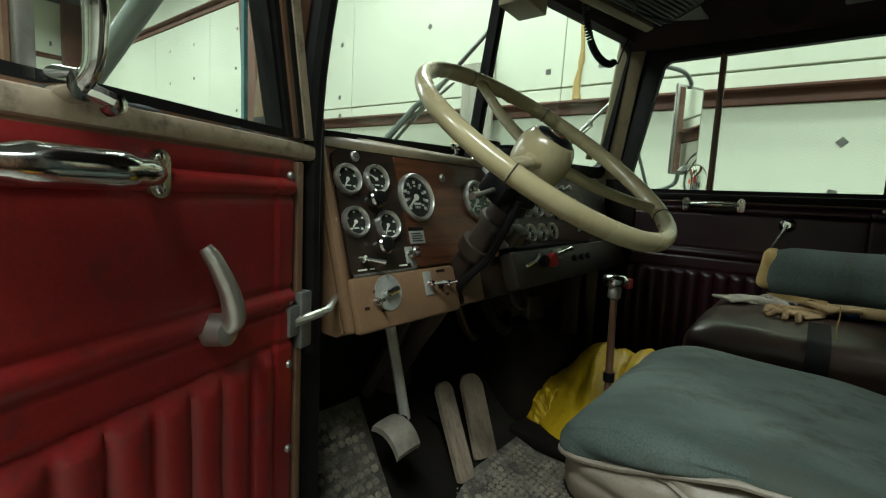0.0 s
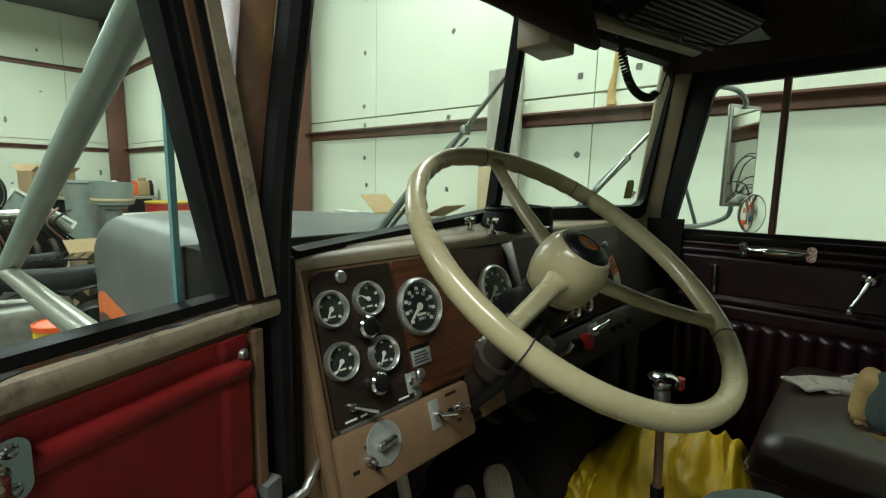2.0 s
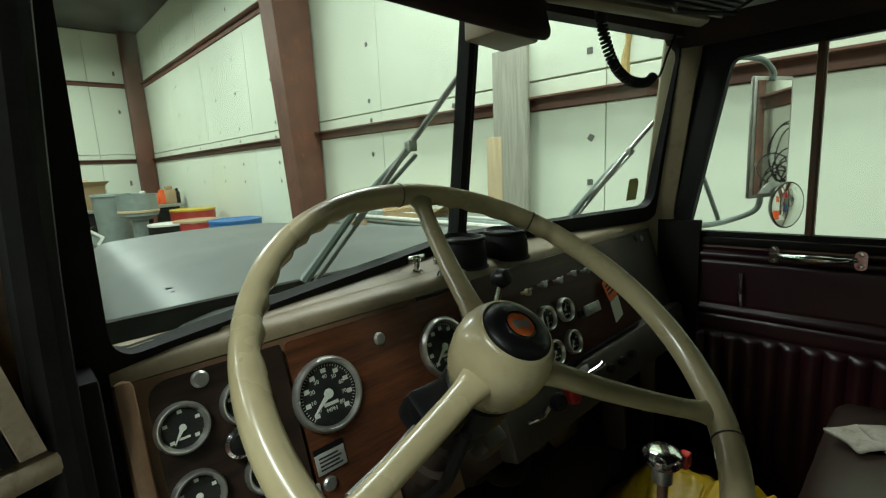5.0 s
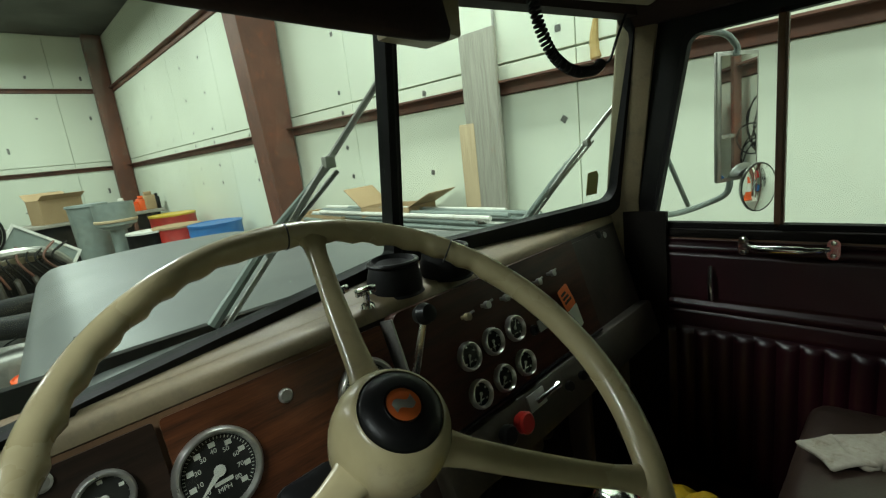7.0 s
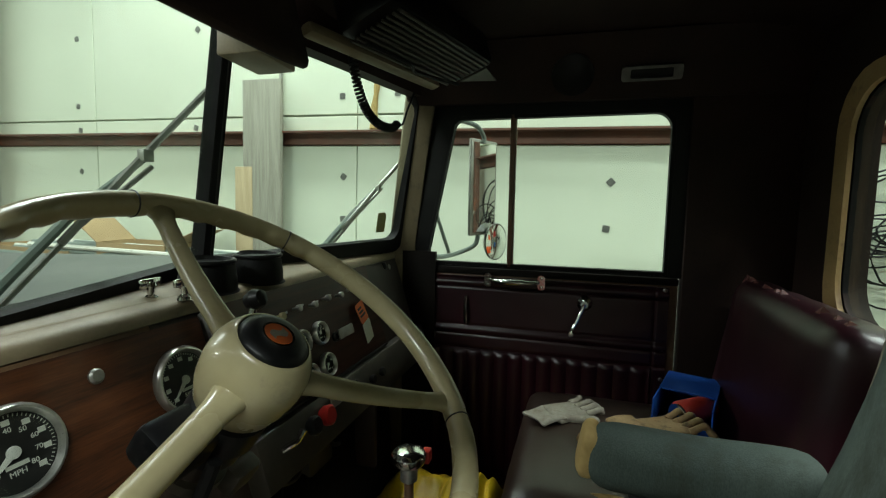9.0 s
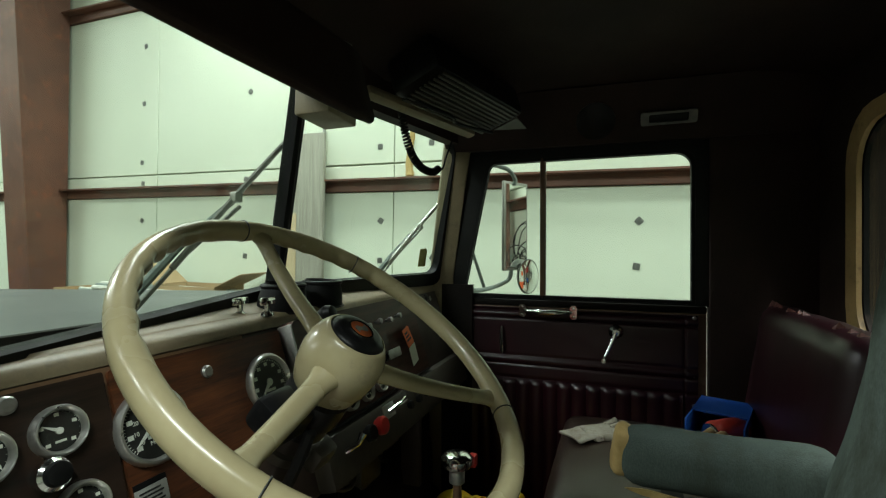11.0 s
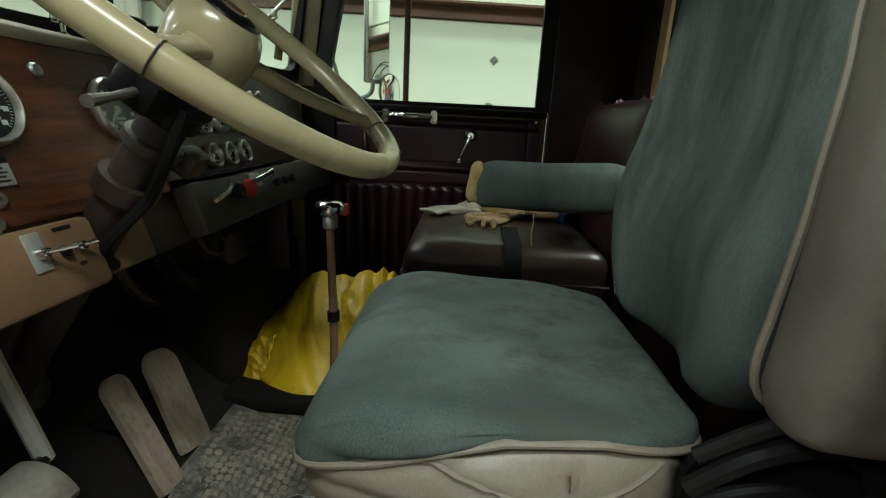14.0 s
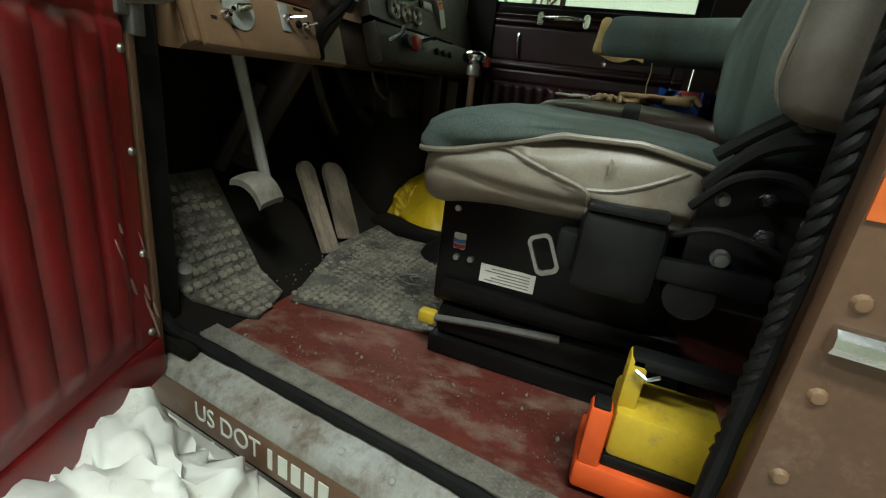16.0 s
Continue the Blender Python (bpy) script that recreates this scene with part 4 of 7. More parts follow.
        cr = put("window_crank", tube(smooth_path([(0.638, 0.034, 0.745), (0.625, 0.04, 0.71), (0.605, 0.05, 0.665), (0.598, 0.052, 0.648)], 4), [0.009, 0.008, 0.008, 0.007, 0.007, 0.007, 0.006, 0.006, 0.006, 0.007, 0.009, 0.011, 0.011], 10), M["chrome"], "chrome window crank")
        put("knob", lathe([(0, 0.03), (0.009, 0.028), (0.011, 0.01), (0.008, 0.0)], axis_m((0.598, 0.05, 0.65), (0, 1, 0)), 12), M["chrome"], "", 35, cr)
    return d


door("door_1", DOOR_L, M["red_vinyl"], "open driver door with worn red vinyl trim", True)
door("door_2", DOOR_R, M["maroon"], "closed passenger door with maroon vinyl trim darkened for shade", False)

# ---- dashboard ----
dash = thing("dashboard", (CX, 0.80, 0.60), "tan steel dashboard with wood-grain instrument panels", "dashboard")
SL = math.atan2(0.108, 0.347)
DM = Matrix(((1, 0, 0, 0), (0, math.sin(SL), -math.cos(SL), 0.688), (0, math.cos(SL), math.sin(SL), 0.70), (0, 0, 0, 1)))


def dv(z):
    return (z - 0.70) / math.cos(SL)


def dput(name, bm, material, parent=None, label="", smooth=35):
    bmesh.ops.transform(bm, matrix=DM, verts=bm.verts)
    return part(name, bm, material, parent or dash, label, smooth)


# body: face, rolled lip and top shelf
bm = bmesh.new()
prof = [(0.645, 0.525), (0.66, 0.515), (0.70, 0.515), (0.76, 0.54), (0.93, 0.86), (0.93, 0.925), (0.90, 0.918), (0.80, 0.902), (0.765, 0.898), (0.752, 0.890), (0.750, 0.876)]
add_prism(bm, [(y, min(z, 0.872)) for y, z in prof[:5]] + [(0.93, 0.875), (0.75, 0.872)], Matrix(((0, 0, 1, 0.515), (1, 0, 0, 0), (0, 1, 0, 0), (0, 0, 0, 1))), 0.475)
part("body", bm, M["tan_paint"], dash, "tan painted steel body", 50)
bm = bmesh.new()
# The passenger half is a darker brown that stands for its shade.
add_prism(bm, [(y, min(z, 0.872)) for y, z in prof[:5]] + [(0.93, 0.875), (0.75, 0.872)], Matrix(((0, 0, 1, 0.991), (1, 0, 0, 0), (0, 1, 0, 0), (0, 0, 0, 1))), 1.034)
part("body_right", bm, M["column_brown"], dash, "steel body of the passenger side, its shade in the dark brown", 50)
bm = bmesh.new()
for x0, wd in ((0.515, CX - 0.515), (CX, 2.025 - CX)):
    add_prism(bm, [(0.748, 0.874), (0.93, 0.877), (0.93, 0.925), (0.90, 0.918), (0.80, 0.902), (0.765, 0.898), (0.752, 0.890)], Matrix(((0, 0, 1, x0), (1, 0, 0, 0), (0, 1, 0, 0), (0, 0, 0, 1))), wd)
for v in bm.verts:
    back = 0.915 - 0.1935 * abs(v.co.x - CX)
    if v.co.y > back:
        v.co.z -= 0.10 * (v.co.y - back) * (v.co.z > 0.88)
        v.co.y = back
part("top_shelf", bm, M["khaki"], dash, "khaki dash top", 50)
dput("left_edge", box((0.513, dv(0.525), -0.01), (0.535, dv(0.88), 0.014), 0.009), M["tan_paint"])
# lower switch panel, left of the column
dput("switch_panel", box((0.53, dv(0.520), 0.0), (0.845, dv(0.622), 0.022), 0.012), M["tan_paint"])
# dark gauge panel and red wood panel
dput("gauge_panel", prism(rounded(0.545, dv(0.628), 0.715, dv(0.868), [0.004, 0.004, 0.004, 0.025]), Matrix.Translation((0, 0, 0.002)), 0.007), M["wood_dark"], None, "dark wood-grain panel")
dput("speed_panel", prism(rounded(0.722, dv(0.628), 1.075, dv(0.868), 0.006), Matrix.Translation((0, 0, 0.002)), 0.005), M["wood_red"], None, "red wood-grain panel")
dput("panel_trim", box((0.548, dv(0.622), 0.008), (0.72, dv(0.628), 0.014), 0.002), M["dull_metal"], None, "thin metal strip")
rp = dput("right_panel", prism(rounded(1.085, dv(0.645), 1.70, dv(0.878), [0.004, 0.004, 0.01, 0.02]), Matrix.Translation((0, 0, 0.0)), 0.032), M["wood_mid"], None, "dark red wood-grain panel of the passenger side")
dput("panel_edge", box((1.079, dv(0.645), 0.0), (1.0845, dv(0.872), 0.036), 0.002), M["dull_metal"], None, "bare metal edge")
dput("panel_trim", box((1.12, dv(0.638), 0.02), (1.70, dv(0.643), 0.036), 0.002), M["black_metal"])
dput("glovebox_door", prism(rounded(1.72, dv(0.60), 1.99, dv(0.865), 0.02), Matrix.Translation((0, 0, 0.0)), 0.008), M["column_brown"], None, "brown painted glovebox door with shade in its colour")
dput("lower_panel", box((1.085, dv(0.53), -0.005), (1.99, dv(0.634), 0.044), 0.012), M["khaki_dark"], None, "grimy khaki lower panel with shade in its colour")


def gauge(x, z, r, lift, ticks, needle_deg, big=False, plain=False, bezel="chrome"):
    c = Matrix.Translation((x, dv(z), lift))
    g = dput("gauge", lathe([(r * 0.86, 0.0), (r * 1.02, 0.0), (r * 1.02, 0.007), (r * 0.95, 0.013), (r * 0.90, 0.0135), (r * (0.86 if big else 0.81), 0.010), (r * (0.83 if big else 0.77), 0.005)], c, 36), M["bezel" if bezel == "chrome" else bezel], None, "round gauge with chrome bezel")
    dput("dial", lathe([(0, 0.003), (r * 0.85, 0.003)], c, 28), M["gauge_face"], g)
    bm = bmesh.new()
    for k in range(ticks):
        a = radians(225 - 270 * k / (ticks - 1))
        mm = c @ Matrix.Translation((r * 0.64 * math.cos(a), r * 0.64 * math.sin(a), 0.0034)) @ pose(0, 0, 0)
        w = r * (0.075 if big else 0.085)
        add_box(bm, (-w, -w * 0.8, 0), (w, w * 0.8, 0.0006), 0, mm)
    n2 = ticks * (5 if big else 3)
    for k in range(n2):
        a = radians(225 - 270 * k / (n2 - 1))
        add_box(bm, (r * 0.74, -r * 0.008, 0), (r * 0.80, r * 0.008, 0.0006), 0, c @ Matrix.Translation((0, 0, 0.0034)) @ pose(0, 0, 0, 0, 0, math.degrees(a)))
    if not big:
        add_box(bm, (-r * 0.2, -r * 0.45, 0.0034), (r * 0.2, -r * 0.36, 0.004), 0, c)
    dput("scale", bm, M["white_print"], g, smooth=None)
    bm = bmesh.new()
    nm = c @ Matrix.Translation((0, 0, 0.0045)) @ pose(0, 0, 0, 0, 0, needle_deg)
    a = [bm.verts.new(nm @ Vector(p)) for p in ((-r * 0.12, -r * 0.05, 0), (r * 0.1, -r * 0.07, 0), (r * 0.68, -r * 0.012, 0), (r * 0.68, r * 0.012, 0), (r * 0.1, r * 0.07, 0), (-r * 0.12, r * 0.05, 0))]
    b = [bm.verts.new(v.co + Vector((0, 0, 0.001))) for v in a]
    bm.faces.new(b), bm.faces.new(a[::-1])
    for i in range(6):
        bm.faces.new((a[i], a[(i + 1) % 6], b[(i + 1) % 6], b[i]))
    add_lathe(bm, [(0, 0.0065), (r * 0.13, 0.006), (r * 0.14, 0.004)], c, 14)
    dput("needle", bm, M["needle"], g, smooth=None)
    gl = dput("glass", lathe([(0, 0.0105), (r * 0.86, 0.0095)], c, 24), M["gauge_glass"], g)
    gl.visible_shadow = False
    return g


for x, z, nd in ((0.573, 0.808, 235), (0.650, 0.812, 150), (0.574, 0.726, 230), (0.660, 0.718, 240)):
    gauge(x, z, 0.031, 0.009, 5, nd)
for x, z, nd, words in ((0.768, 0.779, 218, ("MPH", "0.055")), (1.012, 0.777, 222, ("RPM", "0.055"))):
    g = gauge(x, z, 0.0555, 0.007, 9, nd, True)
    dm = DM @ Matrix.Translation((x, dv(z) - 0.024, 0.0108))
    letters("lettering", words[0], 0.009, dm, M["white_print"], g, 0.0003)
    for k in range(9):
        a = radians(225 - 270 * k / 8)
        if words[0] == "MPH":
            letters("numeral", str(k * 10), 0.0085, DM @ Matrix.Translation((x + 0.0265 * math.cos(a), dv(z) + 0.0265 * math.sin(a), 0.0106)), M["white_print"], g, 0.0003)
    dput("odometer", box((x - 0.011, dv(z) - 0.0175, 0.0103), (x + 0.013, dv(z) - 0.0125, 0.0108)), M["white_print"], g)
for x, z, nd in ((1.225, 0.752, 250), (1.300, 0.754, 260), (1.376, 0.755, 60), (1.222, 0.680, 240), (1.297, 0.680, 230), (1.372, 0.682, 235)):
    gauge(x, z, 0.028, 0.032, 5, nd)


def knob(x, z, lift, r, h, material, cap=None):
    k = dput("knob", lathe([(r * 0.75, 0), (r * 0.75, h * 0.3), (r, h * 0.35), (r * 1.0, h * 0.85), (r * 0.8, h), (0, h)], Matrix.Translation((x, dv(z), lift)), 20), M[material], None, "round chrome-rimmed knob" if material == "chrome" else "")
    if cap:
        dput("cap", lathe([(r * 0.82, h * 0.9), (r * 0.7, h * 1.25), (0, h * 1.4)], Matrix.Translation((x, dv(z), lift)), 18), M[cap], k)
    return k


knob(0.628, 0.768, 0.009, 0.019, 0.026, "chrome", "black_plastic")
knob(0.628, 0.677, 0.009, 0.019, 0.026, "chrome", "black_plastic")
for x, z, lift in ((0.604, 0.856, 0.009), (0.880, 0.829, 0.007), (0.738, 0.662, 0.007), (0.722, 0.636, 0.007), (1.921, 0.852, 0.004)):
    dput("screw", lathe([(0.011, 0), (0.011, 0.003), (0.008, 0.006), (0, 0.007)], Matrix.Translation((x, dv(z), lift)), 16), M["dull_metal"])
bm = box((0.724, dv(0.677), 0.007), (0.772, dv(0.705), 0.010), 0.001)
pl = dput("data_plate", bm, M["grey_plate"], None, "small grey data plate with unreadable print")
for k in range(4):
    dput("print_bar", box((0.729, dv(0.682) + k * 0.0055, 0.0102), (0.765 - 0.004 * (k % 2), dv(0.682) + 0.0025 + k * 0.0055, 0.0106)), M["gauge_face"], pl)
dput("plate_band", box((0.724, dv(0.7055), 0.007), (0.772, dv(0.713), 0.0095)), M["black_plastic"])


def toggle(x, z, lift, dx, dz, ln=0.03, r=0.004, plate=True):
    s = dput("switch", lathe([(0.009, 0), (0.009, 0.005), (0.006, 0.012), (0, 0.012)], Matrix.Translation((x, dv(z), lift)), 12), M["chrome"], None, "chrome toggle switch")
    dput("lever", tube([(x, dv(z), lift + 0.008), (x + dx, dv(z) + dz, lift + 0.008 + ln)], [r * 0.6, r], 10), M["chrome"], s)
    return s


toggle(0.577, 0.655, 0.009, 0.028, -0.014, 0.028, 0.005)
dput("switch_plate", box((0.698, dv(0.637), 0.009), (0.722, dv(0.672), 0.013), 0.002), M["grey_plate"])
toggle(0.710, 0.655, 0.013, 0.002, 0.006, 0.018)
# lamp switch on its round plate
disc = dput("light_switch_plate", lathe([(0.036, 0), (0.036, 0.002), (0, 0.0025)], Matrix.Translation((0.618, dv(0.586), 0.022)), 32), M["grey_plate"], None, "round grey light switch plate")
dput("switch_lever", tube([(0.606, dv(0.584), 0.030), (0.636, dv(0.590), 0.034)], [0.008, 0.006], 10), M["chrome"], disc)
dput("post", lathe([(0.007, 0), (0.007, 0.014), (0, 0.016)], Matrix.Translation((0.608, dv(0.584), 0.022)), 12), M["chrome"], disc)
toggle(0.583, 0.572, 0.022, -0.006, 0.002, 0.02)
bm = box((0.727, dv(0.565), 0.022), (0.752, dv(0.615), 0.025), 0.002)
dput("switch_plate", bm, M["grey_plate"])
toggle(0.742, 0.588, 0.025, 0.022, -0.002, 0.026)
toggle(0.803, 0.583, 0.022, 0.008, 0.002, 0.02)
knob(0.778, 0.582, 0.022, 0.008, 0.008, "black_plastic")
for x, z, w in ((0.557, 0.564, 0.012), (0.585, 0.592, 0.012), (0.60, 0.555, 0.016), (0.79, 0.612, 0.03), (0.80, 0.56, 0.012)):
    dput("print_bar", box((x - w / 2, dv(z) - 0.003, 0.0222), (x + w / 2, dv(z) + 0.003, 0.0226)), M["wood_dark"])
for x0, x1 in ((0.562, 0.585), (0.592, 0.605), (0.675, 0.70)):
    dput("print_bar", box((x0, dv(0.6335), 0.0092), (x1, dv(0.6365), 0.0096)), M["white_print"])
# passenger side: row of small knobs, switch plate, red and black knobs
for k in range(6):
    x = 1.243 + k * 0.062
    z = 0.822 + (0.004 if k % 2 else 0)
    dput("pull_knob", lathe([(0.004, 0), (0.004, 0.01), (0.008, 0.013), (0.008, 0.022), (0, 0.025)], Matrix.Translation((x, dv(z), 0.032)), 12), M["cream"] if k == 0 else M["dull_metal"])
    dput("lever", tube([(x + 0.012, dv(z), 0.034), (x + 0.03, dv(z) + 0.004, 0.040)], 0.0025, 6), M["dull_metal"])
dput("socket", lathe([(0.012, 0), (0.012, 0.006), (0.008, 0.006), (0.008, 0.001), (0, 0.001)], Matrix.Translation((1.436, dv(0.730), 0.032)), 16), M["black_plastic"])
dput("ashtray_plate", box((1.455, dv(0.718), 0.032), (1.53, dv(0.743), 0.036), 0.002), M["grey_plate"])
sp = dput("valve_plate", box((1.327, dv(0.592), 0.044), (1.387, dv(0.626), 0.048), 0.003), M["grey_plate"])
dput("valve_lever", tube([(1.35, dv(0.607), 0.05), (1.39, dv(0.616), 0.07), (1.41, dv(0.618), 0.072)], [0.006, 0.005, 0.008], 10), M["chrome"], sp, "chrome valve lever")
knob(1.237, 0.594, 0.044, 0.020, 0.022, "black_plastic")
knob(1.287, 0.594, 0.044, 0.022, 0.026, "red_plastic")
dput("chrome_lever", tube([(1.145, dv(0.590), 0.044), (1.155, dv(0.600), 0.075), (1.165, dv(0.615), 0.085)], [0.007, 0.006, 0.009], 10), M["chrome"], None, "chrome hand lever")
for k in range(3):
    knob(1.47 + k * 0.06, 0.588, 0.044, 0.012, 0.014, "black_plastic")
# hand valve: black ball on a chrome rod
hv = dput("hand_valve", tube([(1.040, dv(0.755), 0.085), (1.078, dv(0.862), 0.128)], 0.006, 10), M["chrome"], None, "chrome hand valve lever with black knob")
dput("ball", lathe([(0, -0.02), (0.013, -0.016), (0.0185, 0), (0.014, 0.014), (0, 0.019)], Matrix.Translation((1.080, dv(0.870), 0.132)), 16), M["black_plastic"], hv)
dput("lens_right", lathe([(0.013, 0), (0.013, 0.006), (0.008, 0.009), (0, 0.01)], Matrix.Translation((1.887, dv(0.859), 0.004)), 16), M["black_plastic"])

# paper tag hanging from a knob
tag = thing("paper_tag", (1.62, 0.67, 0.80), "orange and white paper tag hanging on the dash", "tag")
tm = DM @ Matrix.Translation((1.585, dv(0.728), 0.046)) @ pose(0, 0, 0, 0, 0, 14)
bm = prism(rounded(-0.024, 0.005, 0.024, 0.062, 0.006), tm, 0.001)
part("orange_half", bm, M["orange"], tag, "orange printed half")
part("white_half", prism(rounded(-0.024, -0.055, 0.024, 0.0045, 0.004), tm @ pose(0, 0, 0, 8, 0, 0), 0.001), M["white_print"], tag, "white half")
for k in range(3):
    part("print_bar", box((-0.017, 0.022 + 0.011 * k, 0.001), (0.016 - 0.005 * k, 0.028 + 0.011 * k, 0.0015), 0, tm), M["gauge_face"], tag)

# defroster outlets and wing screws on the dash top
for x, y in ((1.175, 0.806), (1.305, 0.790)):
    v = thing("defroster_outlet", (x, y, 0.90), "round black rubber defroster outlet on the dash", "air outlet", "defroster outlets")
    part("cup", lathe([(0.0, 0.05), (0.036, 0.05), (0.043, 0.058), (0.048, 0.052), (0.055, 0.02), (0.057, 0.0), (0.062, -0.004)], Matrix.Translation((x, y, 0.902)) @ pose(0, 0, 0, 6, 0, 0), 28), M["black_rubber"], v)
    part("rim", tube([(x + 0.048 * math.cos(a), y + 0.048 * math.sin(a) - 0.004, 0.955) for a in [2 * math.pi * k / 28 for k in range(28)]], 0.005, 8, True), M["black_plastic"], v)
for x, y in ((1.075, 0.762), (1.050, 0.812)):
    w = thing("thumb_screw", (x, y, 0.898), "chrome wing screw on the dash top", "screw", "wing screws")
    part("stem", lathe([(0.014, 0), (0.012, 0.006), (0.006, 0.01), (0.006, 0.024), (0.012, 0.026), (0.01, 0.032), (0, 0.033)], Matrix.Translation((x, y, 0.899)), 14), M["chrome"], w)
    part("wing", box((x - 0.022, y - 0.004, 0.922), (x + 0.022, y + 0.004, 0.938), 0.004), M["chrome"], w)

# ---- steering wheel and column ----
WC = Vector((0.868, 0.432, 0.898))
WN = Vector((-0.042, -0.597, 0.801)).normalized()
wx = Vector((1, 0, 0)) - WN * WN.x
wx.normalize()
wy = WN.cross(wx)
WM = Matrix((wx, wy, WN)).transposed().to_4x4()
WM.translation = WC
wheel = thing("steering_wheel", WC, "large cream three-spoke steering wheel with finger grips", "steering wheel")
R, N = 0.290, 144
bm = bmesh.new()
rings = []
for k in range(N):
    a = 2 * math.pi * k / N
    ring = []
    for j in range(14):
        b = 2 * math.pi * j / 14
        rr = 0.0165
        grip = 0.0045 * abs(math.sin(a * 22)) ** 1.5 if (math.radians(25) < a < math.radians(82) or math.radians(98) < a < math.radians(165)) else 0
        inner = max(0, 0.35 - 0.9 * math.cos(b)) if math.sin(b) < 0.6 else max(0, -math.cos(b))
        q = rr - grip * inner
        ring.append(bm.verts.new(WM @ Vector(((R + q * math.cos(b)) * math.cos(a), (R + q * math.cos(b)) * math.sin(a), q * 1.1 * math.sin(b)))))
    rings.append(ring)
for k in range(N):
    for j in range(14):
        bm.faces.new((rings[k][j], rings[(k + 1) % N][j], rings[(k + 1) % N][(j + 1) % 14], rings[k][(j + 1) % 14]))
rim = part("rim", bm, M["cream"], wheel, "glossy cream plastic rim", 60)
for a in (84, 201, 307, 37):
    ar = math.radians(a)
    mm = WM @ Matrix.Translation((R * math.cos(ar), R * math.sin(ar), 0)) @ pose(0, 0, 0, 90, 0, a)
    ringp = [mm @ Vector((0.0172 * math.cos(t), 0.0185 * math.sin(t), 0)) for t in [2 * math.pi * k / 20 for k in range(20)]]
    part("crack", tube(ringp, 0.0011, 5, True), M["gauge_face"], rim)
for a in (77, 195, 314):
    ar = math.radians(a)
    d = Vector((math.cos(ar), math.sin(ar), 0))
    s = Vector((-d.y, d.x, 0))
    bm = bmesh.new()
    prev = None
    for i in range(13):
        t = i / 12
        rad_ = 0.045 + (R - 0.045) * t
        w = 0.0175 - 0.0055 * t + 0.008 * max(0, 1 - t * 5) ** 2 + 0.018 * max(0, (t - 0.86) / 0.14) ** 2
        h = 0.013 - 0.003 * t
        z = -0.008 * math.sin(math.pi * t) - 0.026 * (1 - t)
        c = d * rad_ + Vector((0, 0, z))
        ring = [bm.verts.new(WM @ (c + s * w * math.copysign(abs(math.cos(b)) ** 0.8, math.cos(b)) + Vector((0, 0, h * math.sin(b))))) for b in [2 * math.pi * k / 14 for k in range(14)]]
        if prev:
            for j in range(14):
                bm.faces.new((prev[j], ring[j], ring[(j + 1) % 14], prev[(j + 1) % 14]))
        else:
            bm.faces.new(ring)
        prev = ring
    bm.faces.new(prev[::-1])
    part("spoke", bm, M["cream"], wheel, "", 60)
hub = part("hub", lathe([(0, -0.088), (0.038, -0.086), (0.052, -0.074), (0.060, -0.05), (0.063, -0.024), (0.061, -0.004), (0.055, 0.011), (0.049, 0.020), (0.0455, 0.0235), (0.0435, 0.024), (0.0425, 0.018)], WM, 40), M["cream"], wheel, "cream plastic hub", 50)
part("horn_ring", lathe([(0.0425, 0.019), (0.0422, 0.0235), (0.039, 0.0275), (0.03, 0.031), (0.016, 0.0325)], WM, 40), M["black_plastic"], hub, "black horn button", 50)
part("badge_ring", lathe([(0.0195, 0.031), (0.0195, 0.0345), (0.0175, 0.0345)], WM, 28), M["chrome"], hub)
part("badge", lathe([(0.0176, 0.0335), (0, 0.0345)], WM, 28), M["orange"], hub, "orange round badge")
part("emblem", sheet(lambda u, v: WM @ Vector(((u - 0.5) * 0.022, (v - 0.5) * 0.010 + 0.003 * math.sin(u * 6.3), 0.0349)), 10, 2, 0.0006, tuple(WN)), M["grey_plate"], hub)
col = thing("steering_column", WC - WN * 0.5, "brown painted steering column with a cable strapped to it", "steering column")
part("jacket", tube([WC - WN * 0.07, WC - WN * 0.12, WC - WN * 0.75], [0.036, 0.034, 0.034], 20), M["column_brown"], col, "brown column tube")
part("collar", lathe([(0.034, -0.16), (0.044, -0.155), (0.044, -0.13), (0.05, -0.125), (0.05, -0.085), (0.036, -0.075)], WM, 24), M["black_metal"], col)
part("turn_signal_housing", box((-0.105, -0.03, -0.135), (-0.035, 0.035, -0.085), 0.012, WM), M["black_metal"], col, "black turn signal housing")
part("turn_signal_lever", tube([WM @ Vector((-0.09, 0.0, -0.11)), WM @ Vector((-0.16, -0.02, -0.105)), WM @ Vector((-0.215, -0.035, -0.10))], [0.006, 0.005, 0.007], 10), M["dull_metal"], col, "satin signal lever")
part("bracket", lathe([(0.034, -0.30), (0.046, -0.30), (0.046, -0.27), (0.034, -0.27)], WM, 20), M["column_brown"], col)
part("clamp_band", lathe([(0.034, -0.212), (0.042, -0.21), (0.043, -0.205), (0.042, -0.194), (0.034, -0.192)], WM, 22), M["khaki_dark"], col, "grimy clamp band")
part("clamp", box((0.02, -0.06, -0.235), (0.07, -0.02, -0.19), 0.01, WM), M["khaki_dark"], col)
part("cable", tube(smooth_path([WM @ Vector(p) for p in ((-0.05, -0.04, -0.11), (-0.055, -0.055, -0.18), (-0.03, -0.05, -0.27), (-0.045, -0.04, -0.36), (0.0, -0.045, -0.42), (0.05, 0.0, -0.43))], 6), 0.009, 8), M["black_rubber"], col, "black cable")

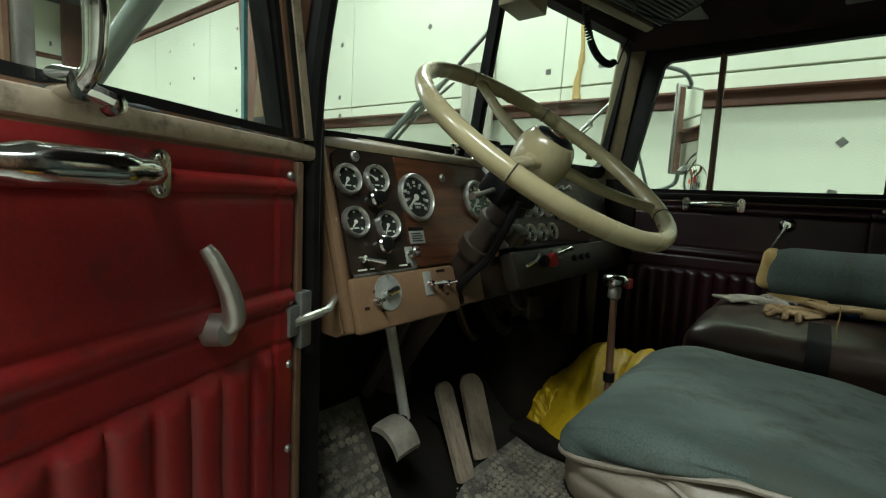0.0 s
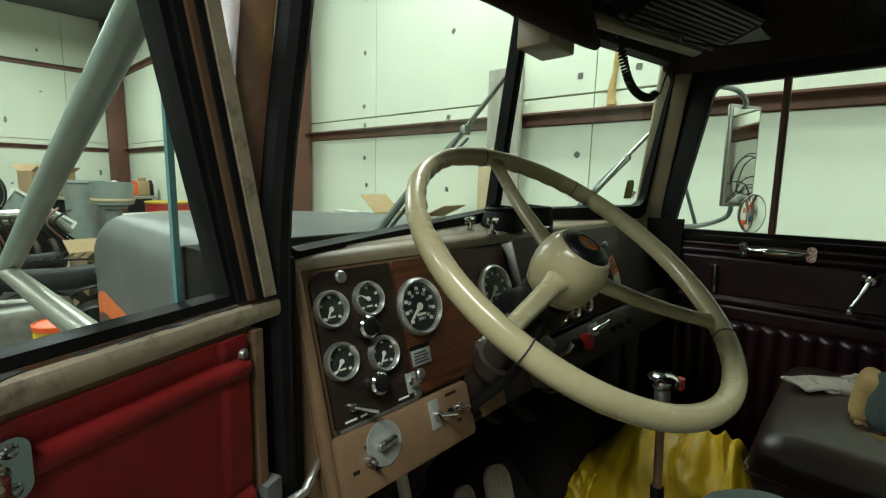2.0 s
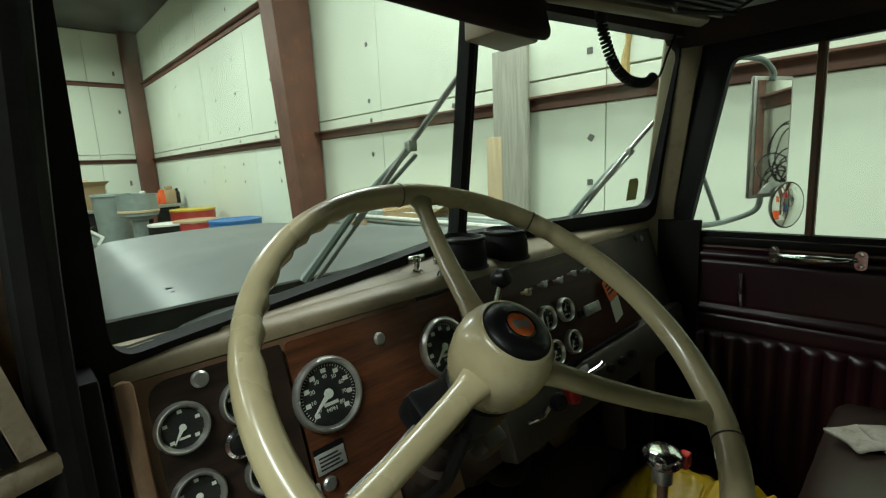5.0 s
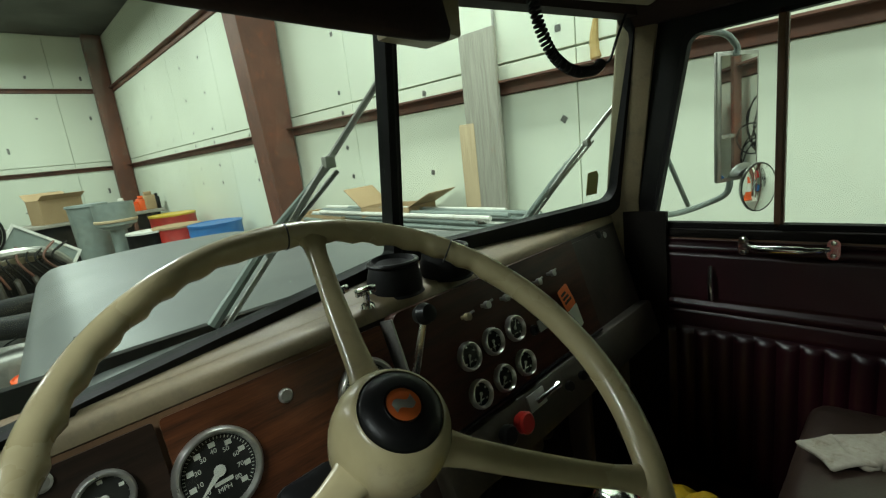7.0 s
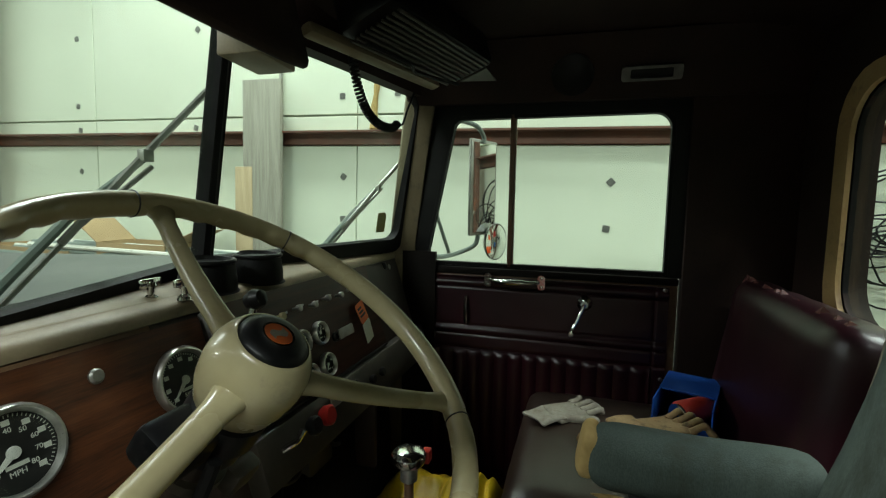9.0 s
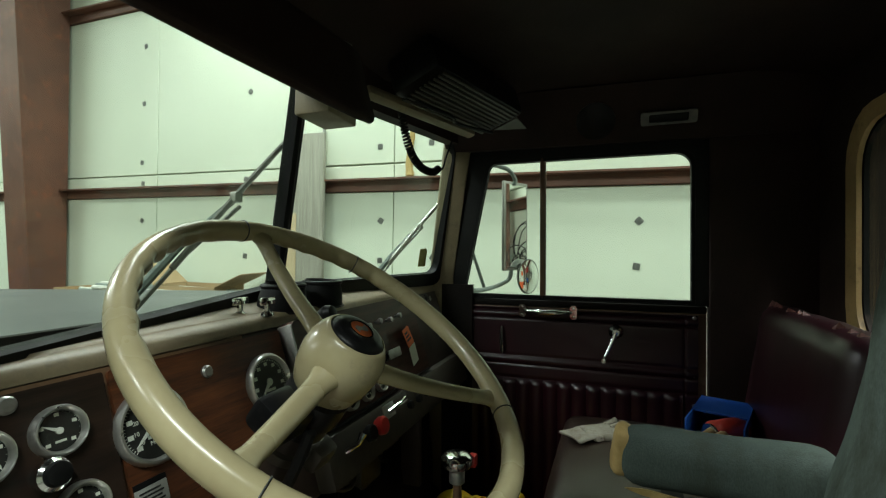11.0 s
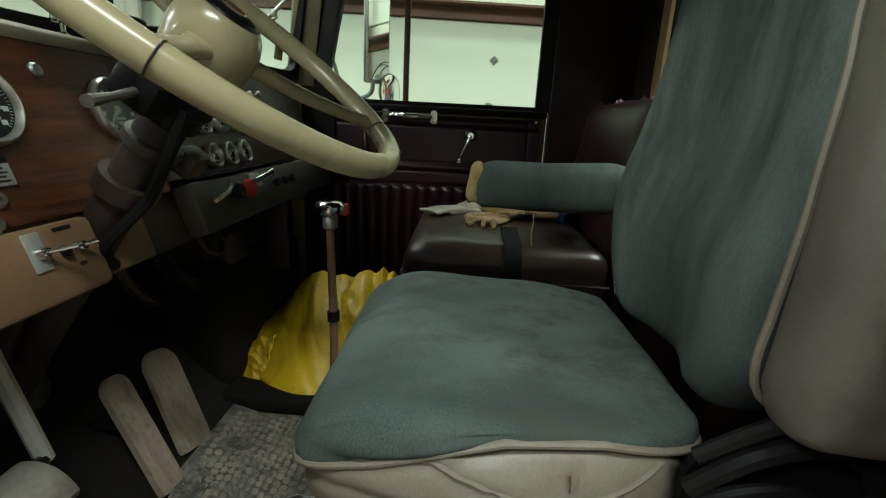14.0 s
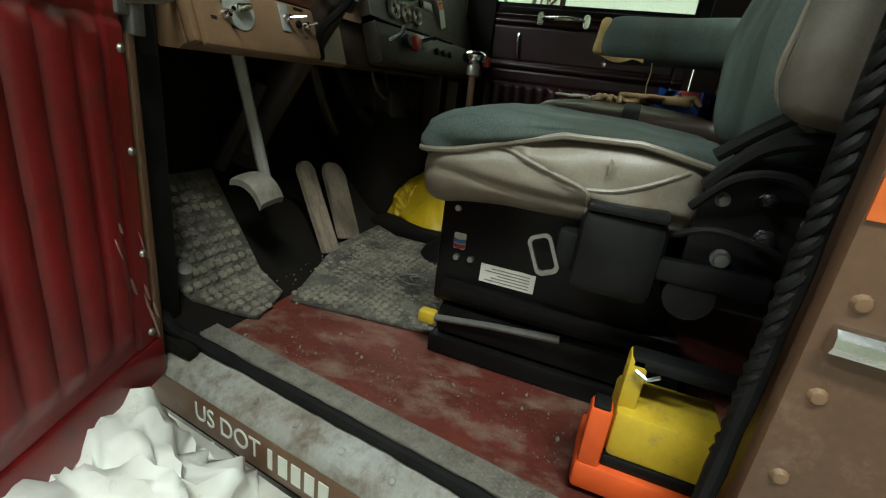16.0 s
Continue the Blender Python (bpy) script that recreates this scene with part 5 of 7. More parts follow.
# clutter below the passenger side of the dash, in colours darkened for shade
heater = thing("heater_box", (1.52, 0.84, 0.40), "grimy brown heater box with under-dash shade in its colour", "heater")
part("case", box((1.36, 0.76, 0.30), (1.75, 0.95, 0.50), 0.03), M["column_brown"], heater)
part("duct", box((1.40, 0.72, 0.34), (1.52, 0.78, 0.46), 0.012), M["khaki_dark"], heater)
part("bracket", box((1.605, 0.635, 0.30), (1.625, 0.70, 0.53), 0.004), M["column_brown"], heater)
for k, pth in enumerate((((1.10, 0.74, 0.52), (1.16, 0.72, 0.42), (1.28, 0.74, 0.36), (1.38, 0.80, 0.40)), ((1.05, 0.80, 0.53), (1.12, 0.80, 0.40), (1.24, 0.84, 0.32), (1.34, 0.90, 0.30)), ((1.44, 0.72, 0.52), (1.47, 0.70, 0.44), (1.55, 0.72, 0.40), (1.60, 0.78, 0.45)), ((1.20, 0.70, 0.53), (1.24, 0.69, 0.46), (1.33, 0.70, 0.44), (1.36, 0.74, 0.53)))):
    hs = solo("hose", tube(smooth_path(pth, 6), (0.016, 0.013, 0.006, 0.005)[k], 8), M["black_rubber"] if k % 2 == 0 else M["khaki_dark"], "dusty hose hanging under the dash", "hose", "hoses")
lk = thing("brake_linkage", (0.90, 0.86, 0.40), "brown steering shaft housing and linkage under the dash", "linkage")
part("strut", tube([(0.82, 0.93, 0.20), (0.86, 0.80, 0.46)], 0.02, 10), M["column_brown"], lk)
part("flange", lathe([(0.03, 0), (0.07, 0.005), (0.07, 0.02), (0.045, 0.03), (0.04, 0.12)], axis_m((0.895, 0.905, 0.27), (0, -0.6, 0.8)), 20), M["column_brown"], lk)
part("cylinder", tube([(0.58, 0.93, 0.20), (0.60, 0.86, 0.22)], 0.035, 16), M["dull_metal"], lk)

# ---- pedals ----


def pedal(name, top, bottom, w, th, label):
    t, b = Vector(top), Vector(bottom)
    up = (t - b).normalized()
    n = Vector((0, -1, 0.4))
    n = (n - up * n.dot(up)).normalized()
    s = up.cross(n)
    m = Matrix((s, up, n)).transposed().to_4x4()
    m.translation = b
    ln = (t - b).length
    p = thing(name, b, label, "pedal")
    bm = prism(rounded(-w / 2, 0, w / 2, ln, [0.006, 0.006, w * 0.35, w * 0.35]), m, th)
    bmesh.ops.bevel(bm, geom=bm.edges[:], offset=0.003, segments=1, affect="EDGES")
    pad = part("pad", bm, M["pad_worn"], p, "worn grey pad")
    if name == "brake_pedal":
        for k in range(3):
            x = -w * 0.28 + w * 0.28 * k
            part("ridge", tube([m @ Vector((x + 0.003 * math.sin(3 * j + k), 0.01 + (ln - 0.03) * j / 6, th + 0.0005)) for j in range(7)], [0.002, 0.004, 0.0045, 0.004, 0.0045, 0.0035, 0.002], 6), M["pad_worn"], pad)
    part("arm", tube([b + up * ln * 0.6 - n * 0.005, b + up * ln * 0.6 - n * 0.07 + Vector((0, 0.05, 0.02)), Vector((b.x, 0.92, 0.22))], 0.011, 8), M["black_metal"], p)
    part("heel_bracket", box((-w * 0.3, -0.015, -0.02), (w * 0.3, 0.02, 0.004), 0.004, m), M["black_metal"], p)
    return p


pedal("brake_pedal", (0.995, 0.785, 0.250), (0.975, 0.665, 0.01), 0.066, 0.014, "worn tan and grey treadle pedal on the floor")
pedal("accelerator_pedal", (1.165, 0.805, 0.222), (1.105, 0.685, 0.01), 0.104, 0.012, "flat worn grey accelerator pedal")
cl = thing("clutch_pedal", (0.70, 0.69, 0.24), "clutch pedal with a bare metal arm and worn pad", "pedal")
cm = axis_m((0.705, 0.668, 0.262), (-0.12, -0.45, 0.88), (0, 1, 0.4))
bm = sheet(lambda u, v: cm @ Vector(((u - 0.5) * 0.068, (v - 0.5) * 0.094, 0.006 - 0.03 * (v - 0.5) ** 2 * 3 - 0.006 * (2 * u - 1) ** 4)), 8, 10, 0.016, (0.1, 0.4, -0.9))
part("pad", bm, M["pad_grey"], cl, "pale worn rubber pad")
bm = bmesh.new()
a0, a1 = Vector((0.772, 0.712, 0.245)), Vector((0.755, 0.775, 0.53))
add_tube(bm, [a0, a0.lerp(a1, 0.5), a1], [0.013, 0.013, 0.014], 8)
part("arm", bm, M["skirt_metal"], cl, "bare steel arm")
part("pivot", tube([(0.702, 0.682, 0.252), (0.735, 0.70, 0.246), (0.768, 0.713, 0.25)], 0.012, 8), M["black_metal"], cl)
# dimmer button on the toe board
solo("dimmer_button", lathe([(0, 0.032), (0.015, 0.030), (0.017, 0.012), (0.02, 0.0)], axis_m((0.554, 0.743, 0.066), (-0.2, -0.6, 0.75)), 14), M["dull_metal"], "round metal floor dimmer button", "button")

# ---- floor mats with raised studs ----


def mat_z(y):
    pr = [(-1, -0.006), (0.60, -0.004), (0.70, 0.026), (0.93, 0.268)]
    for (a, za), (b, zb) in zip(pr, pr[1:]):
        if y <= b:
            return za + (zb - za) * (y - a) / (b - a)
    return 0.27


def floor_mat(left, right, y0, y1, label, sp=0.022, size=0.0086, dusty=0.0):
    """A rubber mat between two edges, given as x at each y, with raised studs that dust has half buried."""
    ym = (y0 + y1) / 2
    t = thing("floor_mat", ((left(ym) + right(ym)) / 2, ym, 0), label, "floor mat", "floor mats")

    def top(u, v):
        y = y0 + (y1 - y0) * v
        x = left(y) + (right(y) - left(y)) * u
        return Vector((x, y, mat_z(y) + 0.003 + 0.003 * noise.noise((x * 9, y * 9, 2))))

    part("sheet", sheet(top, 20, 30, 0.006, (0, 0, -1)), M["mat_rubber"], t)
    bm = bmesh.new()
    rng = random.Random(7)
    y, i = y0 + 0.014, 0
    while y < y1 - 0.01:
        x = left(y) + 0.012 + (sp / 2 if i % 2 else 0)
        while x < right(y) - 0.01:
            z = mat_z(y) + 0.002 + 0.002 * noise.noise((x * 9, y * 9, 1))
            sl = math.degrees(math.atan2(mat_z(y + 0.01) - mat_z(y - 0.01), 0.02))
            r = size * rng.uniform(0.82, 1.12)
            k = min(1.0, 1.0 - dusty * (0.55 - 2.2 * noise.noise((x * 7, y * 7, 4.7))) + rng.uniform(-0.15, 0.1))
            if k > 0.12:
                jx, jy = rng.uniform(-0.0015, 0.0015), rng.uniform(-0.0015, 0.0015)
                add_lathe(bm, [(r, 0.0), (r * 0.92, 0.0055 * k), (r * 0.6, 0.0075 * k), (r * 0.4, 0.0068 * k), (0, 0.0066 * k)], Matrix.Translation((x + jx, y + jy, z)) @ pose(0, 0, 0, sl, 0, 0), 6)
            x += sp
        y += sp * 0.88
        i += 1
    tagged(part("stud", bm, M["mat_stud"], t, smooth=50), kind="stuff")
    return t


floor_mat(lambda y: max(0.530, 0.598 - 0.5 * (y - 0.583)), lambda y: min(0.602 + 4.0 * (y - 0.583), 0.712 + 0.25 * (y - 0.60)), 0.583, 0.90, "dirty studded black rubber mat up the toe board", 0.0225, 0.0112, 0.3)
floor_mat(lambda y: 0.749 - 0.137 * (y - 0.232) if y < 0.583 else 0.701 + 3.6 * (y - 0.583), lambda y: 1.27, 0.232, 0.67, "dusty studded rubber floor mat under the seat", 0.0215, 0.0098, 0.7)

# ---- gear lever ----
gl = thing("gear_lever", (1.22, 0.375, 0.0), "tall gear lever with a chrome knob", "gear lever")
part("rod", tube([(1.205, 0.375, 0.0), (1.210, 0.375, 0.15), (1.216, 0.377, 0.3), (1.224, 0.383, 0.45), (1.227, 0.386, 0.575)], [0.013, 0.011, 0.010, 0.0095, 0.009], 12), M["brown_paint"], gl, "brown painted rod")
part("clamp", tube([(1.2165, 0.377, 0.31), (1.218, 0.378, 0.335)], 0.015, 12), M["black_metal"], gl)
part("collar", lathe([(0.010, 0), (0.017, 0.005), (0.017, 0.03), (0.012, 0.038)], Matrix.Translation((1.2265, 0.3855, 0.535)), 16), M["dull_metal"], gl)
part("knob", lathe([(0.012, 0), (0.03, 0.006), (0.034, 0.014), (0.034, 0.024), (0.028, 0.031), (0.018, 0.034), (0, 0.034)], Matrix.Translation((1.227, 0.386, 0.568)), 24), M["chrome"], gl, "chrome knob")
part("range_button", box((1.243, 0.350, 0.565), (1.266, 0.367, 0.592), 0.004), M["red_plastic"], gl, "red range selector")
solo("shift_boot", lathe([(0.10, 0), (0.085, 0.03), (0.05, 0.06), (0.02, 0.10), (0.014, 0.10)], Matrix.Translation((1.205, 0.375, -0.012)), 20), M["black_rubber"], "black rubber gear lever boot", "boot")

# ---- driver's seat ----
seat = thing("driver_seat", (0.86, 0.03, -0.01), "air-ride driver seat in green velour with tan vinyl sides", "seat")


def cushion_shape(p, u, w, k):
    # front narrows and drops, the rear corner rises
    p = p.copy()
    if w > 0.2:
        p.x *= 1 - 0.10 * ((w - 0.2) / 0.8) ** 2
        p.z -= 0.040 * ((w - 0.2) / 0.8) ** 2
    if w < 0:
        p.z -= 0.012 * w * w
    if w < -0.35:
        p.x *= 1 - 0.26 * ((-w - 0.35) / 0.65) ** 2.2
    if u < -0.9 and abs(p.z) < 0.065:
        # creases run down and back along the outer side
        for a, b, g in ((0.045, 0.42, 0.007), (-0.028, 0.05, 0.006), (0.015, -0.30, 0.004)):
            d = p.z - (a - b * (0.12 - p.y))
            p.x += g * math.exp(-(d / 0.007) ** 2) - 0.6 * g * math.exp(-((d - 0.016) / 0.012) ** 2)
    return p


def side_shape(p, u, w, k):
    # hollow under the velour
    p = cushion_shape(p, u, w, k)
    if k > 0.3:
        p.z -= 0.05 * min(1, max(0, (0.86 - abs(u)) / 0.2)) * min(1, max(0, (0.9 - abs(w)) / 0.2))
    return p


cs = part("cushion_side", soft((0.86, 0.025, 0.405), (0.525, 0.475, 0.135), 0.06, 26, 0.0, None, 0.007, 2.0, side_shape), M["tan_vinyl"], seat, "creased tan vinyl side", 80)


def welt_rise(w):
    """How far the welt lies above its mean height along the seat."""
    return 0.0218 + w * (-0.0441 + w * (-0.0538 + w * (0.0465 + w * 0.0383)))


def top_shape(p, u, w, k):
    full = 0.013 * math.sin(math.pi * min(1, max(0, (w - 0.1) / 0.9)) ** 1.5) * min(1, max(0, p.z / 0.02))
    low = min(1, max(0, 0.5 - p.z / 0.05))
    p = cushion_shape(p, u, w, k)
    p.z += full + welt_rise(w) * low
    p.x *= 1 - 1.6 * max(0, welt_rise(w))
    p.z -= 0.004 * max(0, 1 - (u * 1.6) ** 2) * max(0, 1 - ((w + 0.25) * 1.4) ** 2)
    return p


ct_ = part("cushion_top", soft((0.86, 0.025, 0.458), (0.53, 0.48, 0.052), 0.026, 18, 0.006, None, 0.004, 6.0, top_shape), M["green_cloth"], seat, "worn green velour top", 80)
from mathutils.bvhtree import BVHTree
top_tree = BVHTree.FromPolygons([ct_.matrix_world @ v.co for v in ct_.data.vertices], [tuple(p.vertices) for p in ct_.data.polygons])
tree = BVHTree.FromPolygons([cs.matrix_world @ v.co for v in cs.data.vertices], [tuple(p.vertices) for p in cs.data.polygons])
pp = []
for k in range(72):
    a = 2 * math.pi * k / 72
    c, s = math.cos(a), math.sin(a)
    e = 0.32
    x, y = math.copysign(abs(c) ** e, c) * 0.262, math.copysign(abs(s) ** e, s) * 0.238
    q = cushion_shape(Vector((x, y, 0)), x / 0.265, y / 0.24, 0)
    q = Vector((0.86, 0.025, 0.443 + welt_rise(y / 0.24))) + q
    mid = Vector((0.86, 0.025, q.z))
    hits = [tr.ray_cast(q + (q - mid) * 0.4, mid - q)[0] for tr in (top_tree, tree)]
    pp.append(max([h for h in hits if h] or [q], key=lambda h: (h - mid).length))
part("piping", tube(pp, 0.005, 8, True), M["tan_vinyl"], seat, "tan welt")


def on_side(y, z):
    hit = tree.ray_cast(Vector((0.3, y, z)), Vector((1, 0, 0)))[0]
    return hit or Vector((0.597, y, z))


def seam(pts, r):
    flat = smooth_path([(0, y, z) for y, z in pts], 6)
    part("seam", tube([on_side(q.y, q.z) for q in flat], r, 7), M["tan_vinyl"], seat, "raised stitched vinyl seam")


seam(((0.147, 0.445), (0.10, 0.432), (0.044, 0.415), (-0.02, 0.396), (-0.028, 0.372), (-0.028, 0.350)), 0.0042)
seam(((-0.022, 0.397), (-0.06, 0.401), (-0.10, 0.416), (-0.15, 0.440)), 0.0035)
part("tear", sheet(lambda u, v: Vector((0.594 - 0.004 * math.sin(3 * v), -0.045 - 0.007 * u * (1 - v), 0.446 - 0.022 * v - 0.006 * u)), 3, 4, 0.002, (-1, 0, 0)), M["tan_vinyl"], seat, "torn vinyl flap")
# backrest: centre panel between side bolsters
BM = Matrix.Translation((0.858, -0.279, 0.466)) @ pose(0, 0, 0, 5, 0, 0)


def back_width(h):
    """How wide the backrest is, as a share of its widest, h metres up it."""
    ks = ((-0.1, 0.70), (0.0, 0.76), (0.10, 0.96), (0.22, 1.05), (0.34, 1.02), (0.46, 0.95), (0.57, 0.87), (0.66, 0.87), (0.80, 0.91), (1.1, 0.91))
    for (a, x), (b, y) in zip(ks, ks[1:]):
        if h <= b:
            k = max(0, (h - a) / (b - a))
            return x + (y - x) * k * k * (3 - 2 * k)
    return 0.88


def back_shape(p, u, w, k):
    p = p.copy()
    t = (p.z + 0.48) / 0.72
    p.x *= back_width(p.z + 0.49)
    if u > 0:
        p.x += 0.022 * u * math.exp(-((p.z + 0.21) / 0.13) ** 2)
    if w > 0:
        # soft creases run up the velour
        for xc, dep in ((-0.075, 0.004), (0.005, 0.006), (0.085, 0.005), (0.15, 0.005)):
            d = p.x - xc - 0.05 * p.z - 0.012 * noise.noise((p.z * 4, xc * 30, 1))
            p.y += dep * (0.7 * math.exp(-((d - 0.022) / 0.016) ** 2) - math.exp(-(d / 0.012) ** 2)) * max(0, 1 - abs(p.z + 0.05) / 0.45)
        p.y -= 0.03 * max(0, 1 - (u * 1.5) ** 2)
        p.y += 0.022 * math.exp(-((t - 0.22) / 0.16) ** 2)
    return p


part("backrest", soft((0, 0, 0), (0.47, 0.12, 1.0), 0.055, 44, 0, BM @ Matrix.Translation((0, 0.01, 0.49)), 0.005, 3.0, back_shape), M["green_cloth"], seat, "tall green velour backrest, worn at the edge", 80)
for s in (-1, 1):
    part("bolster", soft((0, 0, 0), (0.10, 0.13 if s > 0 else 0.15, 0.92), 0.045, 18, 0, BM @ Matrix.Translation((0.262, -0.038, 0.51) if s > 0 else (-0.277, 0.010, 0.51)) @ pose(0, 0, 0, 0, 0, 14 if s > 0 else 0), 0.004, 8.0 + s, lambda p, u, w, k: p + Vector((s * 0.262 * (back_width(max(0.24, p.z + 0.51)) - 1), 0, 0))), M["tan_vinyl_shade"], seat, "grimy tan vinyl side bolster, shade in its colour", 80)
    part("back_piping", tube(smooth_path(([] if s > 0 else [BM @ Vector((-0.262, 0.02, 0.045)), BM @ Vector((-0.250, 0.062, 0.068))]) + [BM @ Vector((s * (0.221 * back_width(z) if s > 0 else 0.243 * back_width(max(z, 0.24))), (0.055 if s > 0 else 0.080) + (1 if s > 0 else 0) * 0.022 * math.exp(-((z / 0.72 - 0.23) / 0.16) ** 2), z)) for z in [(0.02 if s > 0 else 0.105) + 0.045 * k for k in range(19)]], 3), 0.0045, 7), M["tan_vinyl"], seat, "tan welt")
# folding armrest on the inner side
arm = part("armrest", soft((0, 0, 0), (0.09, 0.34, 0.105), 0.042, 12, 0.004, Matrix.Translation((1.205, -0.108, 0.662)) @ pose(0, 0, 0, -2, 0, -6), 0.004, 5), M["green_cloth"], seat, "green velour armrest with torn end", 80)
part("torn_foam", soft((1.222, 0.056, 0.660), (0.074, 0.030, 0.092), 0.016, 6, 0, None, 0.016, 4), M["foam"], arm, "torn yellow foam")
part("torn_flap", sheet(lambda u, v: Vector((1.165 + 0.006 * math.sin(5 * u), 0.05 - 0.10 * u, 0.618 - 0.012 * v * abs(math.sin(4 * u)))), 8, 3, 0.003, (-1, 0, 0)), M["foam"], arm)
part("thread", tube(smooth_path([(1.166, -0.07, 0.612), (1.165, -0.072, 0.59), (1.166, -0.07, 0.565), (1.165, -0.073, 0.54)], 4), 0.0014, 5), M["foam"], arm)
part("arm_pivot", tube([(1.12, -0.27, 0.62), (1.20, -0.265, 0.645)], 0.022, 12), M["black_metal"], seat)
# pedestal
ped = part("pedestal", box((0.706, -0.20, 0.10), (1.03, 0.235, 0.335), 0.012), M["black_metal"], seat, "black steel suspension box")
part("rail", box((0.692, -0.22, 0.118), (0.72, 0.215, 0.155), 0.008), M["black_metal"], seat)
part("slide", box((0.698, -0.24, 0.035), (1.05, 0.215, 0.095), 0.01), M["black_metal"], seat)
part("base_plate", box((0.690, -0.27, -0.010), (1.06, 0.225, 0.03), 0.004), M["black_metal"], seat)
part("slide_lever", tube([(0.690, -0.03, 0.100), (0.688, 0.10, 0.088), (0.690, 0.22, 0.070)], [0.008, 0.007, 0.007], 8), M["washer"], seat, "worn metal slide lever")
part("lever_grip", box((0.680, 0.214, 0.054), (0.708, 0.250, 0.080), 0.006), M["yellow_plastic"], seat, "yellow lever grip")
lab = part("paper_label", box((0.7030, 0.036, 0.168), (0.7058, 0.141, 0.204)), M["white_plastic"], seat, "cream paper label with unreadable print")
for k in range(5):
    part("print_bar", box((0.7022, 0.046, 0.173 + 0.006 * k), (0.7028, 0.131 - 0.012 * (k % 3), 0.1746 + 0.006 * k)), M["tan_vinyl"], lab)
dec = part("sticker", prism(rounded(-0.012, -0.016, 0.012, 0.016, 0.003), Matrix(((0, 0, -1, 0.7055), (-1, 0, 0, 0.190), (0, 1, 0, 0.236), (0, 0, 0, 1))), 0.0012), M["white_plastic"], seat, "small shield sticker in blue, white and red")
for z0, mt in ((0.232, "blue"), (0.222, "red_paint")):
    part("chevron", sheet(lambda u, v: Vector((0.7037, 0.202 - 0.024 * u, z0 + 0.008 * v + 0.006 * (abs(u - 0.5) - 0.25))), 4, 1, 0.0005, (-1, 0, 0)), M[mt], dec)
for y, z in ((0.192, 0.204), (0.163, 0.206), (0.20, 0.30)):
    part("bolt", lathe([(0, 0.008), (0.006, 0.008), (0.007, 0.0)], axis_m((0.706, y, z), (-1, 0, 0)), 8), M["dull_metal"], seat)
# belt retractor with its tongue
belt = thing("seat_belt_retractor", (0.60, -0.075, 0.30), "black plastic seat belt retractor with a chrome tongue", "seat belt")
part("case", box((0.575, -0.145, 0.245), (0.655, -0.025, 0.375), 0.02), M["black_plastic"], belt)
part("cap", box((0.57, -0.14, 0.372), (0.65, -0.03, 0.386), 0.01), M["black_plastic"], belt)
part("strap", box((0.60, -0.03, 0.268), (0.64, 0.004, 0.33), 0.008), M["black_rubber"], belt)
bm = bmesh.new()
add_frame(bm, rounded(0.0, 0.0, 0.038, 0.066, 0.011), rounded(0.0055, 0.008, 0.0325, 0.060, 0.007), Matrix.Translation((0, -0.012, 0.262)) @ pose(0, 0, 0, -24, 0, 0) @ Matrix(((0, 0, -1, 0.600), (1, 0, 0, 0.0), (0, 1, 0, 0.0), (0, 0, 0, 1))), 0.004)
part("tongue", bm, M["dull_metal"], belt, "chrome belt tongue")
# recliner mechanism behind the cushion
rec = thing("recliner_bracket", (0.60, -0.24, 0.38), "greasy black recliner bracket with bolts beside the seat", "bracket")
part("plate", prism(rounded(-0.10, -0.11, 0.10, 0.10, 0.04), Matrix(((0, 0, 1, 0.612), (1, 0, 0, -0.27), (0, 1, 0, 0.37), (0, 0, 0, 1))), 0.012), M["black_metal"], rec)
for y, z, r in ((-0.195, 0.415, 0.009), (-0.215, 0.335, 0.012), (-0.30, 0.40, 0.010), (-0.30, 0.33, 0.009)):
    part("bolt", lathe([(r * 1.1, 0), (r * 1.1, 0.005), (r * 0.75, 0.007), (r * 0.75, 0.018), (0, 0.020)], axis_m((0.612, y, z), (-1, 0, 0)), 12), M["washer"], rec)
part("hose", tube(smooth_path([(0.60, -0.17, 0.43), (0.58, -0.22, 0.49), (0.585, -0.30, 0.50), (0.60, -0.36, 0.44), (0.61, -0.38, 0.30)], 6), 0.011, 8), M["black_rubber"], rec)
part("strap_roll", tube([(0.59, -0.19, 0.275), (0.66, -0.19, 0.275)], 0.034, 18), M["black_rubber"], rec, "rolled black webbing")
part("link", box((0.585, -0.28, 0.29), (0.605, -0.13, 0.325), 0.006), M["black_metal"], rec)
for k, pth in enumerate((((0.60, -0.16, 0.40), (0.575, -0.20, 0.45), (0.575, -0.26, 0.455), (0.59, -0.31, 0.41)), ((0.59, -0.15, 0.36), (0.57, -0.19, 0.38), (0.57, -0.25, 0.37), (0.59, -0.29, 0.35)), ((0.60, -0.17, 0.47), (0.58, -0.24, 0.53), (0.58, -0.32, 0.54), (0.60, -0.40, 0.50)))):
    part("hose", tube(smooth_path(pth, 6), (0.007, 0.005, 0.009)[k], 8), M["black_rubber"], rec)
for y, z, r in ((-0.245, 0.425, 0.009), (-0.255, 0.372, 0.012)):
    part("fitting", lathe([(r * 1.3, 0), (r * 1.3, 0.006), (r, 0.008), (r, 0.022), (r * 0.5, 0.024), (r * 0.5, 0.036), (0, 0.037)], axis_m((0.606, y, z), (-1, 0.2, 0.1)), 6), M["black_metal"], rec)

